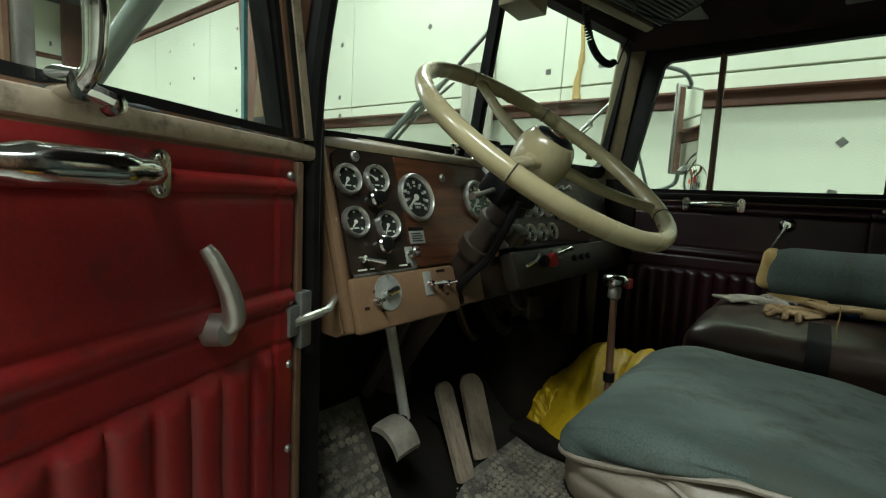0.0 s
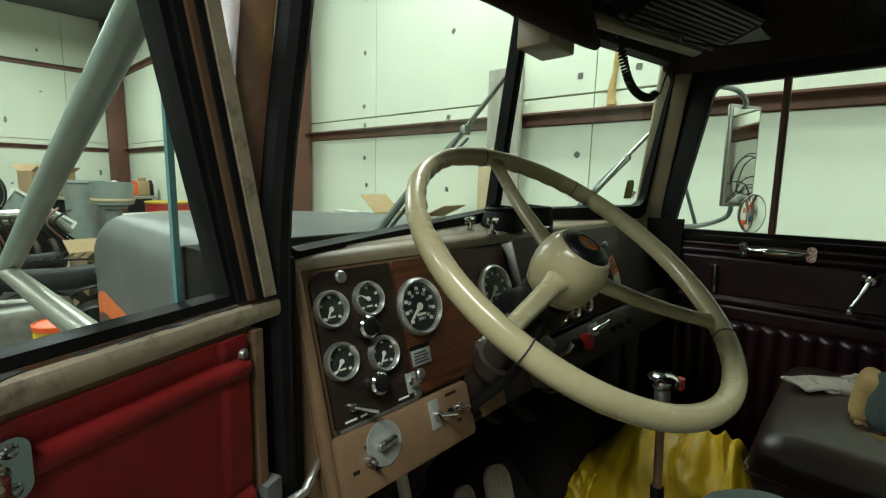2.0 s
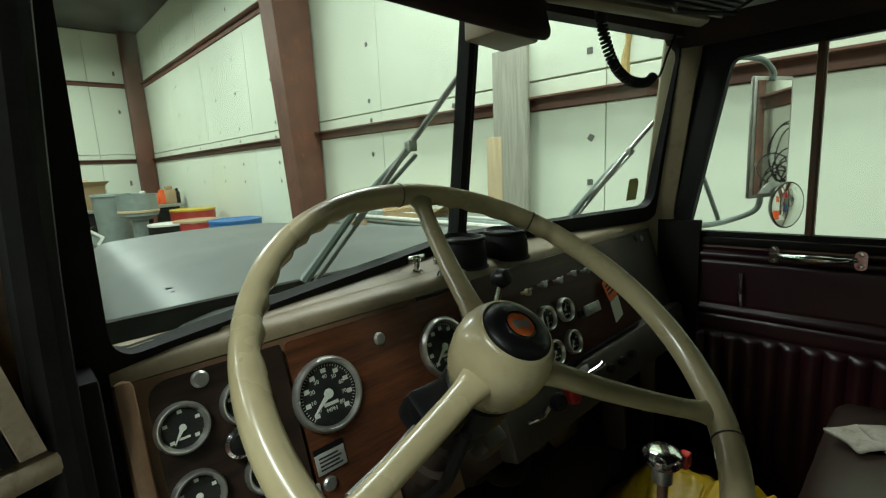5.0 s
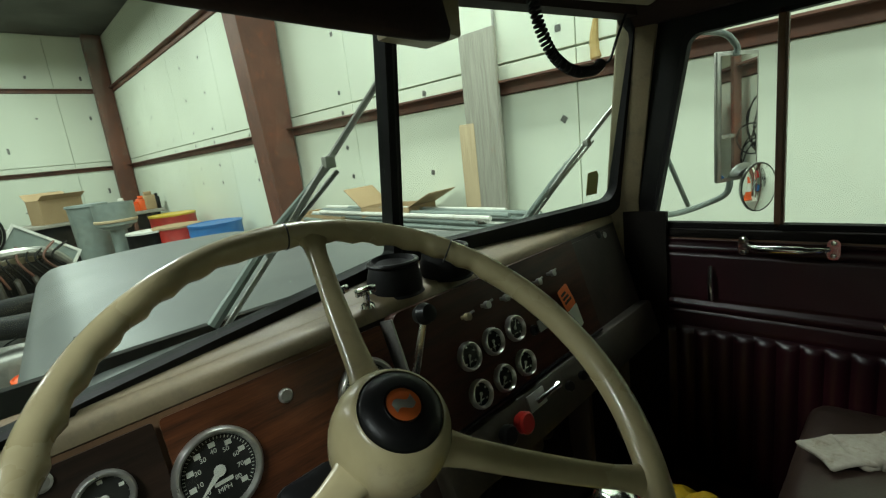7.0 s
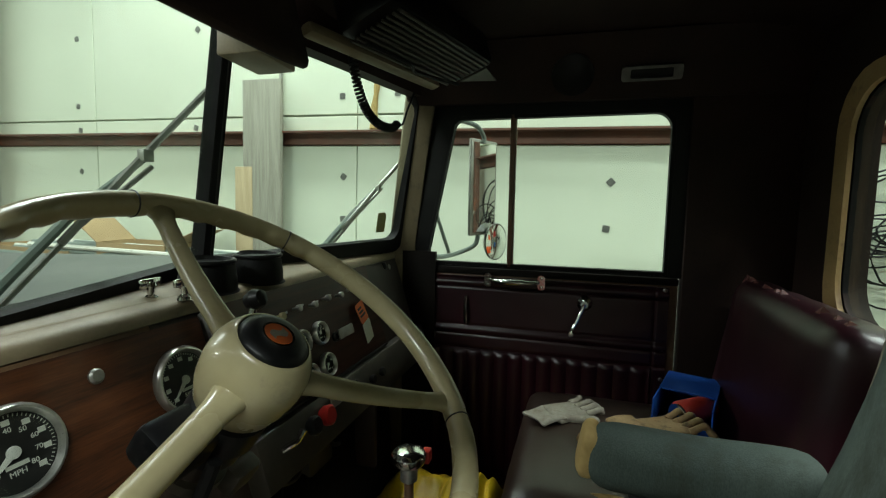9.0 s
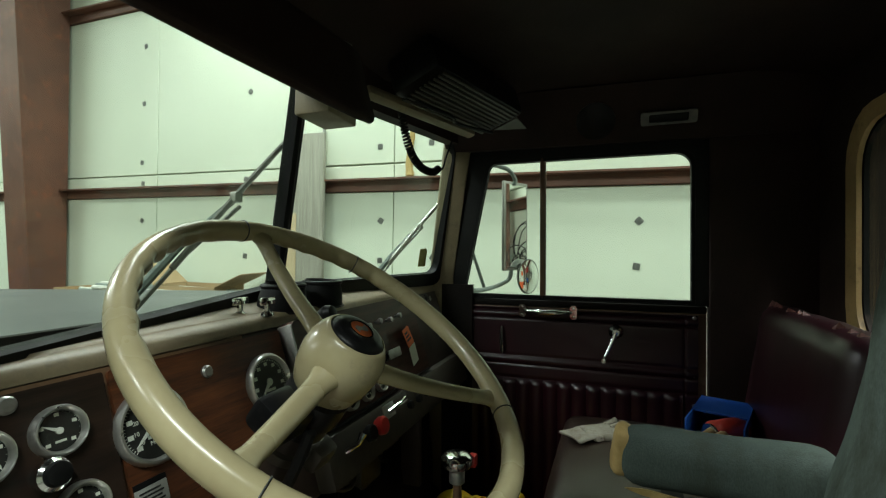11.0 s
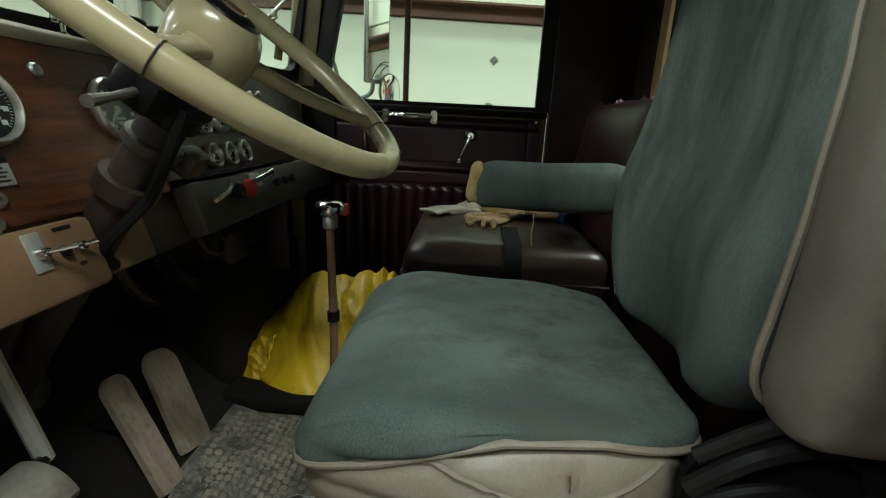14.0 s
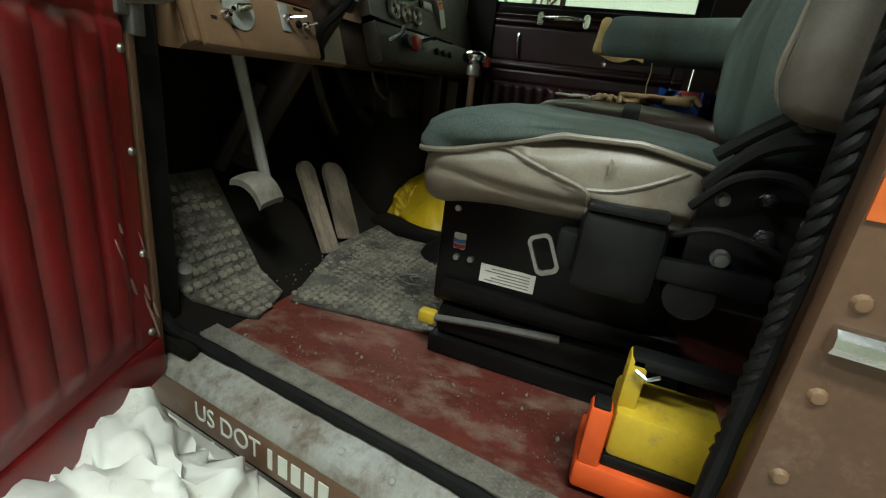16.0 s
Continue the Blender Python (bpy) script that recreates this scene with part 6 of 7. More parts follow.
# ---- passenger seat ----
ps = thing("passenger_seat", (1.62, -0.08, 0), "brown vinyl passenger seat with a strap round it", "seat")
part("cushion", soft((1.585, -0.035, 0.422), (0.62, 0.52, 0.15), 0.05, 14, 0.022, None, 0.006, 4), M["brown_vinyl"], ps, "shiny brown vinyl cushion", 80)
part("seam", tube(smooth_path([(1.278, -0.29, 0.415), (1.277, 0.165, 0.415), (1.30, 0.222, 0.415), (1.385, 0.227, 0.415), (1.86, 0.227, 0.415)], 6), 0.004, 6), M["brown_vinyl"], ps)
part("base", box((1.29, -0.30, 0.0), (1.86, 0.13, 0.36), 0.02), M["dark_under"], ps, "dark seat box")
strap_path = smooth_path([(1.287, -0.05, 0.342), (1.272, -0.05, 0.397), (1.272, -0.05, 0.447), (1.287, -0.05, 0.487), (1.325, -0.05, 0.505), (1.445, -0.05, 0.517)], 5)
part("strap", sheet(lambda u, v: strap_path[min(len(strap_path) - 1, round(u * (len(strap_path) - 1)))] + Vector((-0.004, -0.022 + 0.044 * v, 0.003)), len(strap_path) - 1, 3, 0.003, (0.7, 0, -0.7)), M["black_rubber"], ps, "dark webbing strap")
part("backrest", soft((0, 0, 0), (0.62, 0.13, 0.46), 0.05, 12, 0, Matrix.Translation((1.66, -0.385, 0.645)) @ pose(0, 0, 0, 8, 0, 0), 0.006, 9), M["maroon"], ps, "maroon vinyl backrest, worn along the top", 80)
part("back_piping", tube(smooth_path([(1.375, -0.335, 0.47), (1.37, -0.352, 0.65), (1.375, -0.365, 0.80), (1.40, -0.370, 0.845), (1.5, -0.372, 0.858), (1.8, -0.372, 0.858), (1.93, -0.368, 0.84)], 6), 0.006, 7), M["worn_red"], ps, "frayed red welt")
bm = bmesh.new()
rng = random.Random(3)
for k in range(16):
    x = 1.40 + 0.035 * k
    a = bm.verts.new((x, -0.372, 0.855)), bm.verts.new((x + 0.035, -0.372, 0.855)), bm.verts.new((x + 0.02 + rng.uniform(-0.02, 0.02), -0.385, 0.87 + rng.uniform(0, 0.02))), bm.verts.new((x + 0.01, -0.41, 0.866))
    bm.faces.new(a[:3]), bm.faces.new((a[0], a[2], a[3])), bm.faces.new((a[1], a[3], a[2])), bm.faces.new((a[0], a[3], a[1]))
part("frayed_edge", bm, M["worn_red"], ps, "torn red vinyl edge", None)

# ---- loose things ----
# yellow rain coat in a heap by the gear lever


def heap(name, c, s, seed, material, label, category, fold=0.05, freq=9, parent=None):
    bm = bmesh.new()
    bmesh.ops.create_icosphere(bm, subdivisions=5, radius=1)
    for v in bm.verts:
        d = v.co.normalized()
        q = Vector((d.x * freq * 0.22, d.y * freq * 0.22, d.z * freq * 0.10)) + Vector((seed, seed * 2, 0))
        q += 0.6 * noise.noise_vector(q * 0.7)
        r1 = noise.noise(q)
        r2 = 1 - 2 * abs(noise.noise(q * 1.7 + Vector((3, 1, 0))))
        r3 = 1 - 2 * abs(noise.noise(q * 3.4 + Vector((1, 7, 2))))
        k = 1 + fold * 1.3 * r1 + fold * 0.75 * r2 * abs(r2) + fold * 0.32 * r3 * abs(r3) + fold * 0.08 * noise.noise(q * 9)
        z = d.z
        if z < -0.2:
            k *= 1.06
        v.co = Vector((c[0] + d.x * s[0] * k, c[1] + d.y * s[1] * k, max(c[2] + d.z * s[2] * k, c[2] - s[2] * 0.92)))
    if parent:
        return part(name, bm, material, parent, label, 80)
    return solo(name, bm, material, label, category, smooth=80)


# The hump's lit top is kept black by its colour, as if shaded.
solo("tunnel", box((1.28, 0.26, -0.02), (1.90, 0.78, 0.035), 0.015), M["dark_under"], "floor hump under the coat, blackened to stand for shade", "hump", kind="structure")
coat = thing("rain_coat", (1.50, 0.47, 0.034), "crumpled yellow rain coat heaped beside the gear lever", "coat")


def along(pts, u):
    """The point at u, from 0 to 1, of a smooth line through pts."""
    k = u * (len(pts) - 1)
    i = min(int(k), len(pts) - 2)
    f = k - i
    q = [Vector(pts[max(0, min(len(pts) - 1, i + d))]) for d in (-1, 0, 1, 2)]
    return 0.5 * (2 * q[1] + (q[2] - q[0]) * f + (2 * q[0] - 5 * q[1] + 4 * q[2] - q[3]) * f * f + (3 * q[1] - q[0] - 3 * q[2] + q[3]) * f ** 3)


def cloth(name, hem, ridge, rear, bulge, crease, seed):
    """Stiff cloth that hangs from a ridge down to a hem, and down its far side."""
    def f(u, v):
        front = v < 0.62
        w = v / 0.62 if front else (1 - v) / 0.38
        p = along(hem if front else rear, u).lerp(along(ridge, u), w)
        rise = math.sin(math.pi * min(1, w)) ** 0.8
        p += Vector((-0.7 if front else 0.7, 0, 0.7)) * bulge * rise
        # long folds run down from the ridge, small dents lie between them
        q = Vector((u * 3.2 + 1.1 * w, w * 1.5, seed))
        q += 0.5 * noise.noise_vector(q * 0.9)
        c = crease(u)
        fold = (1 - 2.2 * abs(noise.noise(q * 1.15))) * 0.030 * c + 0.016 * c * noise.noise(q * 2.6)
        fold += 0.004 * noise.noise(q * 6)
        k = min(1, 0.35 + w * 1.6)
        return p + Vector((-0.75 if front else 0.75, 0.15, 0.5)) * fold * k + Vector((0, 0, 0.012 * noise.noise((u * 9, seed, 4)) * w))
    part(name, sheet(f, 90, 64, 0.0025, (0.6, 0, -0.6)), M["yellow_coat"], coat, "", 70)


cloth("body", [(1.50, 0.775, 0.06), (1.42, 0.70, 0.04), (1.345, 0.60, 0.036), (1.31, 0.50, 0.036), (1.335, 0.40, 0.036), (1.40, 0.31, 0.036)],
      [(1.56, 0.725, 0.085), (1.60, 0.66, 0.165), (1.65, 0.595, 0.25), (1.67, 0.535, 0.278), (1.665, 0.45, 0.268), (1.66, 0.38, 0.25)],
      [(1.64, 0.775, 0.036), (1.74, 0.72, 0.036), (1.82, 0.63, 0.036), (1.86, 0.52, 0.036), (1.86, 0.42, 0.036), (1.84, 0.33, 0.036)],
      0.03, lambda u: 0.28 + 0.6 * max(0, (u - 0.45) / 0.55), 2.3)
cloth("hood", [(1.42, 0.44, 0.04), (1.39, 0.37, 0.036), (1.41, 0.29, 0.04), (1.47, 0.235, 0.07), (1.56, 0.21, 0.12)],
      [(1.64, 0.44, 0.262), (1.655, 0.39, 0.282), (1.65, 0.33, 0.292), (1.66, 0.285, 0.272), (1.68, 0.25, 0.20)],
      [(1.80, 0.45, 0.036), (1.83, 0.38, 0.036), (1.83, 0.31, 0.036), (1.80, 0.25, 0.036), (1.74, 0.215, 0.06)],
      0.028, lambda u: 0.65, 7.1)
cloth("collar", [(1.455, 0.80, 0.075), (1.41, 0.755, 0.04), (1.375, 0.675, 0.036), (1.37, 0.62, 0.036)],
      [(1.475, 0.785, 0.10), (1.465, 0.735, 0.115), (1.45, 0.68, 0.125), (1.45, 0.62, 0.13)],
      [(1.51, 0.78, 0.036), (1.52, 0.74, 0.036), (1.52, 0.68, 0.036), (1.52, 0.62, 0.036)],
      0.008, lambda u: 0.4, 4.9)

# work gloves


def glove(c, yaw, material, label, s=1.0, curl=0.0):
    g = thing("work_glove", c, label, "glove", "work gloves")
    m = Matrix.Translation(c) @ pose(0, 0, 0, 0, 0, yaw) @ Matrix.Diagonal((s, s, 0.62 * s, 1))
    part("palm", soft((0, 0, 0), (0.10, 0.10, 0.022), 0.011, 12, 0.006, m @ Matrix.Translation((0, 0, 0.012)), 0.016, yaw), material, g, "", 70)
    part("cuff", soft((0, 0, 0), (0.115, 0.085, 0.02), 0.009, 12, 0.0, m @ Matrix.Translation((0, -0.075, 0.016)) @ pose(0, 0, 0, 10, 0, 8), 0.022, yaw + 3), material, g, "", 70)
    for k in range(4):
        x = -0.036 + 0.024 * k
        ln = (0.065, 0.08, 0.078, 0.06)[k]
        part("finger", tube(smooth_path([m @ Vector((x, 0.04, 0.014)), m @ Vector((x * 1.15, 0.045 + ln * 0.5, 0.020 + curl)), m @ Vector((x * 1.3 + 0.006 * math.sin(k * 2.2 + yaw), 0.040 + ln * 0.75, 0.012 + curl * 0.4 * (k % 2))), m @ Vector((x * 1.36 + 0.012 * math.sin(k * 2.2 + yaw), 0.040 + ln * 0.9, 0.008))], 4), [0.009 * s, 0.010 * s, 0.008 * s, 0.0075 * s, 0.009 * s, 0.0085 * s, 0.0075 * s, 0.008 * s, 0.0085 * s, 0.0075 * s, 0.0075 * s, 0.006 * s, 0.003 * s], 9), material, g, "", 70)
    part("thumb", tube(smooth_path([m @ Vector((0.04, -0.02, 0.014)), m @ Vector((0.068, 0.012, 0.018)), m @ Vector((0.075, 0.045, 0.012))], 4), [0.013 * s] * 7 + [0.01 * s, 0.005 * s], 9), material, g, "", 70)
    return g


glove((1.69, 0.10, 0.508), -140, M["leather_white"], "dirty white leather work glove on the passenger seat", 1.0, 0.008)
glove((1.53, -0.01, 0.514), 60, M["leather_tan"], "tan leather work glove on the passenger seat", 0.9, 0.01)
glove((1.62, -0.13, 0.530), -150, M["leather_tan"], "tan and blue work glove leaning on a carton", 1.05, 0.02)
# blue drinks carton with a can in it
ct = thing("drinks_carton", (1.80, -0.24, 0.51), "open blue cardboard drinks carton on the passenger seat", "carton")
CM = Matrix.Translation((1.80, -0.22, 0.475)) @ pose(0, 0, 0, 0, 0, -18)
bm = bmesh.new()
for lo, hi in (((-0.13, -0.07, 0), (0.13, -0.066, 0.105)), ((-0.13, 0.066, 0), (0.13, 0.07, 0.105)), ((0.126, -0.066, 0), (0.13, 0.066, 0.105)), ((-0.13, -0.066, 0), (0.13, 0.066, 0.004)), ((-0.03, -0.066, 0.101), (0.13, 0.066, 0.105))):
    add_box(bm, lo, hi, 0, CM)
part("body", bm, M["blue_card"], ct, "blue printed card")
bm = bmesh.new()
add_box(bm, (-0.135, -0.066, 0.0), (-0.131, 0.066, 0.055), 0, CM)
part("flap", bm, M["blue_card"], ct)
for k in range(3):
    part("print_bar", box((-0.10 + 0.05 * k, 0.0705, 0.05), (-0.065 + 0.05 * k, 0.0715, 0.075), 0, CM), M["white_print"], ct)
can = thing("drink_can", (1.73, -0.21, 0.512), "red and silver drink can lying in the carton", "can")
KM = axis_m((1.70, -0.175, 0.545), (0.6, -0.75, 0.0))
part("body", lathe([(0.0, 0.003), (0.024, 0.0), (0.026, 0.004), (0.033, 0.014), (0.033, 0.105), (0.027, 0.118), (0.0, 0.118)], KM, 28), M["red_paint"], can, "red can body")
part("lid", lathe([(0.0, 0.0015), (0.023, -0.002), (0.0265, -0.001), (0.0265, 0.004)], KM, 28), M["chrome"], can)

# yellow work lamp box with an orange base on the floor by the sill
wl = thing("tool_box", (0.53, -0.17, 0), "yellow plastic lantern with an orange base on the cab floor", "lantern")
part("base", box((0.465, -0.27, 0.0), (0.585, -0.095, 0.045), 0.008), M["orange_plastic"], wl, "orange plastic base")
part("body", box((0.478, -0.265, 0.062), (0.582, -0.13, 0.135), 0.008), M["yellow_plastic"], wl, "yellow plastic body")
part("band", box((0.476, -0.266, 0.045), (0.584, -0.128, 0.063), 0.003), M["black_plastic"], wl)
part("handle_post", box((0.495, -0.155, 0.13), (0.53, -0.130, 0.212), 0.005), M["yellow_plastic"], wl)
part("handle_bar", box((0.495, -0.27, 0.195), (0.53, -0.132, 0.214), 0.005), M["black_plastic"], wl, "black grip")
part("clip", tube([(0.49, -0.14, 0.196), (0.485, -0.155, 0.19), (0.487, -0.17, 0.198)], 0.003, 6), M["chrome"], wl)
part("orange_post", box((0.468, -0.128, 0.04), (0.505, -0.098, 0.135), 0.006), M["orange_plastic"], wl)
part("orange_cap", box((0.472, -0.124, 0.134), (0.502, -0.102, 0.140), 0.002), M["black_rubber"], wl)

# grit and flakes on the floor and the mats
bm = bmesh.new()
rng = random.Random(11)
for k in range(620):
    x = 0.50 + abs(rng.gauss(0, 0.10))
    y = rng.uniform(-0.24, 0.66)
    on_mat = x > 0.749 - 0.137 * (y - 0.232) and y > 0.235
    r = rng.uniform(0.0007, 0.0022) if rng.random() < 0.93 else rng.uniform(0.003, 0.0052)
    if x > 0.69 and y < 0.235 or x > 1.0:
        continue
    m = Matrix.Translation((x, y, (0.006 if on_mat else -0.010) + r * 0.4)) @ pose(0, 0, 0, rng.uniform(0, 180), rng.uniform(0, 180), 0) @ Matrix.Diagonal((r, r * 0.8, r * 0.5, 1))
    bmesh.ops.create_icosphere(bm, subdivisions=1, radius=1, matrix=m)
for k in range(260):
    x, y = rng.uniform(0.64, 1.12), rng.uniform(0.28, 0.66)
    r = rng.uniform(0.0012, 0.0034)
    if x < 0.749 - 0.137 * (y - 0.232):
        continue
    m = Matrix.Translation((x, y, mat_z(y) + 0.008)) @ pose(0, 0, 0, rng.uniform(0, 180), rng.uniform(0, 180), 0) @ Matrix.Diagonal((r, r * 0.8, r * 0.5, 1))
    bmesh.ops.create_icosphere(bm, subdivisions=1, radius=1, matrix=m)
solo("grit", bm, M["pad_grey"], "pale grit and paint flakes on the red floor and mats", "grit", kind="stuff", smooth=None)
# curled wire on the mat
solo("wire_loop", tube(smooth_path([(0.965, 0.350, 0.010), (0.985, 0.395, 0.010), (0.945, 0.425, 0.010), (0.92, 0.38, 0.011), (0.945, 0.345, 0.010), (0.98, 0.36, 0.012), (0.965, 0.395, 0.010), (0.945, 0.38, 0.010)], 6), 0.0018, 5), M["dull_metal"], "curled wire on the floor mat", "wire")

# ---- overhead ----
vis = thing("sun_visor", (0.90, 0.62, 1.44), "dark brown padded sun visor folded down", "visor")
vx = Vector((0.55, -0.102, -0.053)).normalized()
vz = vx.cross(Vector((0, 0.35, 0.94))).normalized()
vy = vz.cross(vx)
VM = Matrix((vx, vy, vz)).transposed().to_4x4()
VM.translation = Vector((0.865, 0.587, 1.323)) + vy * 0.0925
part("pad", soft((-0.022, 0, 0), (0.576, 0.185, 0.026), 0.013, 10, 0.0, VM, 0.003, 2), M["headliner"], vis, "ribbed brown vinyl pad", 70)
bm = bmesh.new()
for k in range(12):
    x = 0.14 + 0.010 * k
    add_tube(bm, [VM @ Vector((x, -0.08, -0.0125)), VM @ Vector((x, 0.08, -0.0125))], 0.003, 5)
part("ribbing", bm, M["headliner"], vis)
part("rod", tube([(0.60, 0.70, 1.475), (1.14, 0.60, 1.475)], 0.006, 8), M["dull_metal"], vis)
bx = thing("wiper_motor_cover", (1.262, 0.765, 1.40), "khaki wiper motor box over the centre post", "wiper motor")
part("case", box((-0.065, -0.05, -0.035), (0.065, 0.05, 0.05), 0.006, Matrix.Translation((1.284, 0.758, 1.402)) @ pose(0, 0, 0, 0, 3, 0)), M["khaki"], bx, "khaki painted case")
# overhead radio console with louvred grille
ov = thing("overhead_console", (1.62, 0.52, 1.47), "overhead radio console with a ribbed speaker grille", "console")
OM = Matrix.Translation((1.60, 0.50, 1.508)) @ pose(0, 0, 0, -18, 0, -14)
part("housing", box((-0.25, -0.085, -0.045), (0.25, 0.075, 0.06), 0.02, OM), M["black_metal"], ov)
gr = bmesh.new()
for k in range(10):
    add_box(gr, (-0.22, -0.078 + 0.0155 * k, -0.053), (0.215, -0.070 + 0.0155 * k, -0.046), 0.002, OM, seg=1)
part("grille", gr, M["khaki_dark"], ov, "ribbed khaki grille")
part("trim_bar", box((-0.30, 0.10, -0.035), (0.24, 0.135, -0.005), 0.01, OM), M["khaki"], ov, "khaki painted bar")
part("side_grille", prism([(0.0, 0.0), (0.12, 0.02), (0.0, 0.09)], OM @ Matrix.Translation((0.235, -0.06, -0.05)), 0.004), M["khaki_dark"], ov)
part("cable", tube(smooth_path([(1.40, 0.62, 1.46), (1.5, 0.50, 1.415), (1.62, 0.52, 1.425), (1.78, 0.45, 1.43)], 6), 0.005, 6), M["black_rubber"], ov)
# coiled microphone cord
cord = thing("microphone_cord", (1.51, 0.67, 1.45), "black coiled microphone cord hanging from the header", "cord")
path = smooth_path([(1.505, 0.66, 1.52), (1.515, 0.655, 1.44), (1.53, 0.65, 1.38), (1.57, 0.645, 1.325), (1.64, 0.64, 1.298), (1.73, 0.64, 1.302), (1.775, 0.64, 1.322)], 10)
lens = [0.0]
for a, b in zip(path, path[1:]):
    lens.append(lens[-1] + (b - a).length)
coil, turns = [], 44
for k in range(turns * 10 + 1):
    d = lens[-1] * k / (turns * 10)
    i = max(j for j in range(len(lens)) if lens[j] <= d + 1e-9)
    i = min(i, len(path) - 2)
    f = (d - lens[i]) / max(1e-6, lens[i + 1] - lens[i])
    p = path[i].lerp(path[i + 1], f)
    tdir = (path[i + 1] - path[i]).normalized()
    s = Vector((0, 1, 0))
    s = (s - tdir * s.dot(tdir)).normalized()
    w = tdir.cross(s)
    ang = 2 * math.pi * k / 10
    coil.append(p + 0.010 * (math.cos(ang) * s + math.sin(ang) * w))
part("coil", tube(coil, 0.0036, 6), M["black_rubber"], cord)
part("tail", tube(smooth_path([(1.775, 0.64, 1.322), (1.83, 0.645, 1.33), (1.89, 0.65, 1.39), (1.95, 0.65, 1.455)], 6), 0.0035, 6), M["black_rubber"], cord)
# dome lamp and speaker on the roof rail
dl = thing("dome_lamp", (1.975, -0.10, 1.485), "small dome lamp with a metal bezel, unlit", "lamp")
DLM = Matrix(((0, 0.5, -0.86, 1.978), (1, 0, 0, -0.10), (0, -0.86, -0.5, 1.483), (0, 0, 0, 1)))
bm = bmesh.new()
add_frame(bm, rounded(-0.085, -0.022, 0.085, 0.022, 0.008), rounded(-0.06, -0.014, 0.06, 0.014, 0.006), DLM, 0.012)
part("bezel", bm, M["washer"], dl, "dull metal bezel")
part("lens", box((-0.06, -0.014, 0.001), (0.06, 0.014, 0.008), 0.003, DLM), M["black_plastic"], dl)
spk = thing("speaker", (1.98, 0.12, 1.485), "round dark speaker cover on the roof rail", "speaker")
SM = Matrix(((0, 0.5, -0.86, 1.980), (1, 0, 0, 0.13), (0, -0.86, -0.5, 1.490), (0, 0, 0, 1)))
part("cover", lathe([(0.065, 0), (0.065, 0.006), (0.055, 0.01), (0, 0.014)], SM, 28), M["black_plastic"], spk)
# inspection sticker on the windshield corner
solo("windshield_sticker", prism([(0, 0), (0.05, 0), (0.05, 0.058), (0.038, 0.072), (0.0, 0.068)], Matrix(((0.98, 0, 0.19, 1.905), (-0.19, -0.15, 0.97, 0.772), (0, 0.98, 0.15, 0.975), (0, 0, 0, 1))), 0.001), M["yellow_note"], "faded yellow sticker in the windshield corner", "sticker")

# ---- outside the glass ----


def wiper(name, pts, blade0, blade1, label):
    w = thing(name, pts[0], label, "wiper", "wipers")
    part("arm", tube(pts, [0.011, 0.009, 0.007], 8), M["pipe_tube"], w, "grey metal arm")
    part("link", tube([Vector(p) + Vector((0.02, 0, -0.012)) for p in pts], 0.005, 6), M["dull_metal"], w)
    b0, b1 = Vector(blade0), Vector(blade1)
    part("blade", tube([b0, (b0 + b1) / 2 + Vector((0, 0.004, 0)), b1], 0.007, 6), M["dull_metal"], w)
    mid = (b0 + b1) / 2
    part("clip", box((mid.x - 0.012, mid.y - 0.010, mid.z - 0.012), (mid.x + 0.012, mid.y + 0.008, mid.z + 0.012), 0.003), M["dull_metal"], w)
    return w


wiper("wiper", [(0.87, 0.955, 0.90), (1.0, 0.935, 1.04), (1.135, 0.915, 1.155)], (0.985, 0.93, 1.0), (1.275, 0.875, 1.325), "grey wiper arm and blade on the driver's pane")
wiper("wiper", [(1.715, 0.87, 0.93), (1.86, 0.84, 1.04), (2.0, 0.80, 1.145)], (1.80, 0.845, 0.99), (2.10, 0.725, 1.27), "grey wiper arm and blade on the passenger's pane")

# passenger mirror: tall flat mirror with a round spot mirror below it on a tube bracket
mir = thing("side_mirror", (2.12, 0.62, 0.86), "tall side mirror with a round spot mirror on a tube bracket", "mirror", "side mirrors")
part("upper_arm", tube(smooth_path([(2.10, 0.66, 1.42), (2.25, 0.60, 1.42), (2.36, 0.53, 1.41), (2.40, 0.50, 1.37), (2.40, 0.50, 1.34)], 5), 0.010, 10), M["pipe_tube"], mir)
part("lower_arm", tube(smooth_path([(2.12, 0.66, 0.88), (2.25, 0.64, 0.86), (2.37, 0.60, 0.865), (2.40, 0.53, 0.90), (2.40, 0.515, 0.95)], 5), 0.010, 10), M["pipe_tube"], mir)
part("stay", tube([(2.13, 0.70, 1.30), (2.24, 0.685, 1.12), (2.38, 0.64, 0.865)], 0.008, 8), M["pipe_tube"], mir)
MM = Matrix.Translation((2.42, 0.50, 1.15)) @ pose(0, 0, 0, 0, 0, -25)
fl = part("flat_mirror", box((-0.092, -0.004, -0.205), (0.092, 0.012, 0.205), 0.006, MM), M["dull_metal"], mir, "metal mirror frame")
part("mirror_glass", box((-0.078, -0.0065, -0.191), (0.078, -0.0045, 0.191), 0, MM), M["mirror"], fl, "mirror glass")
sm = part("spot_mirror", lathe([(0.0, -0.022), (0.066, -0.016), (0.082, 0), (0.082, 0.006)], MM @ pose(0.055, -0.03, -0.235, 90, 0, 0), 28), M["dull_metal"], mir, "round spot mirror")
part("spot_glass", lathe([(0.077, 0.0065), (0.055, 0.012), (0.025, 0.0155), (0, 0.016)], MM @ pose(0.055, -0.03, -0.235, 90, 0, 0), 28), M["mirror"], sm, "convex mirror glass", 60)

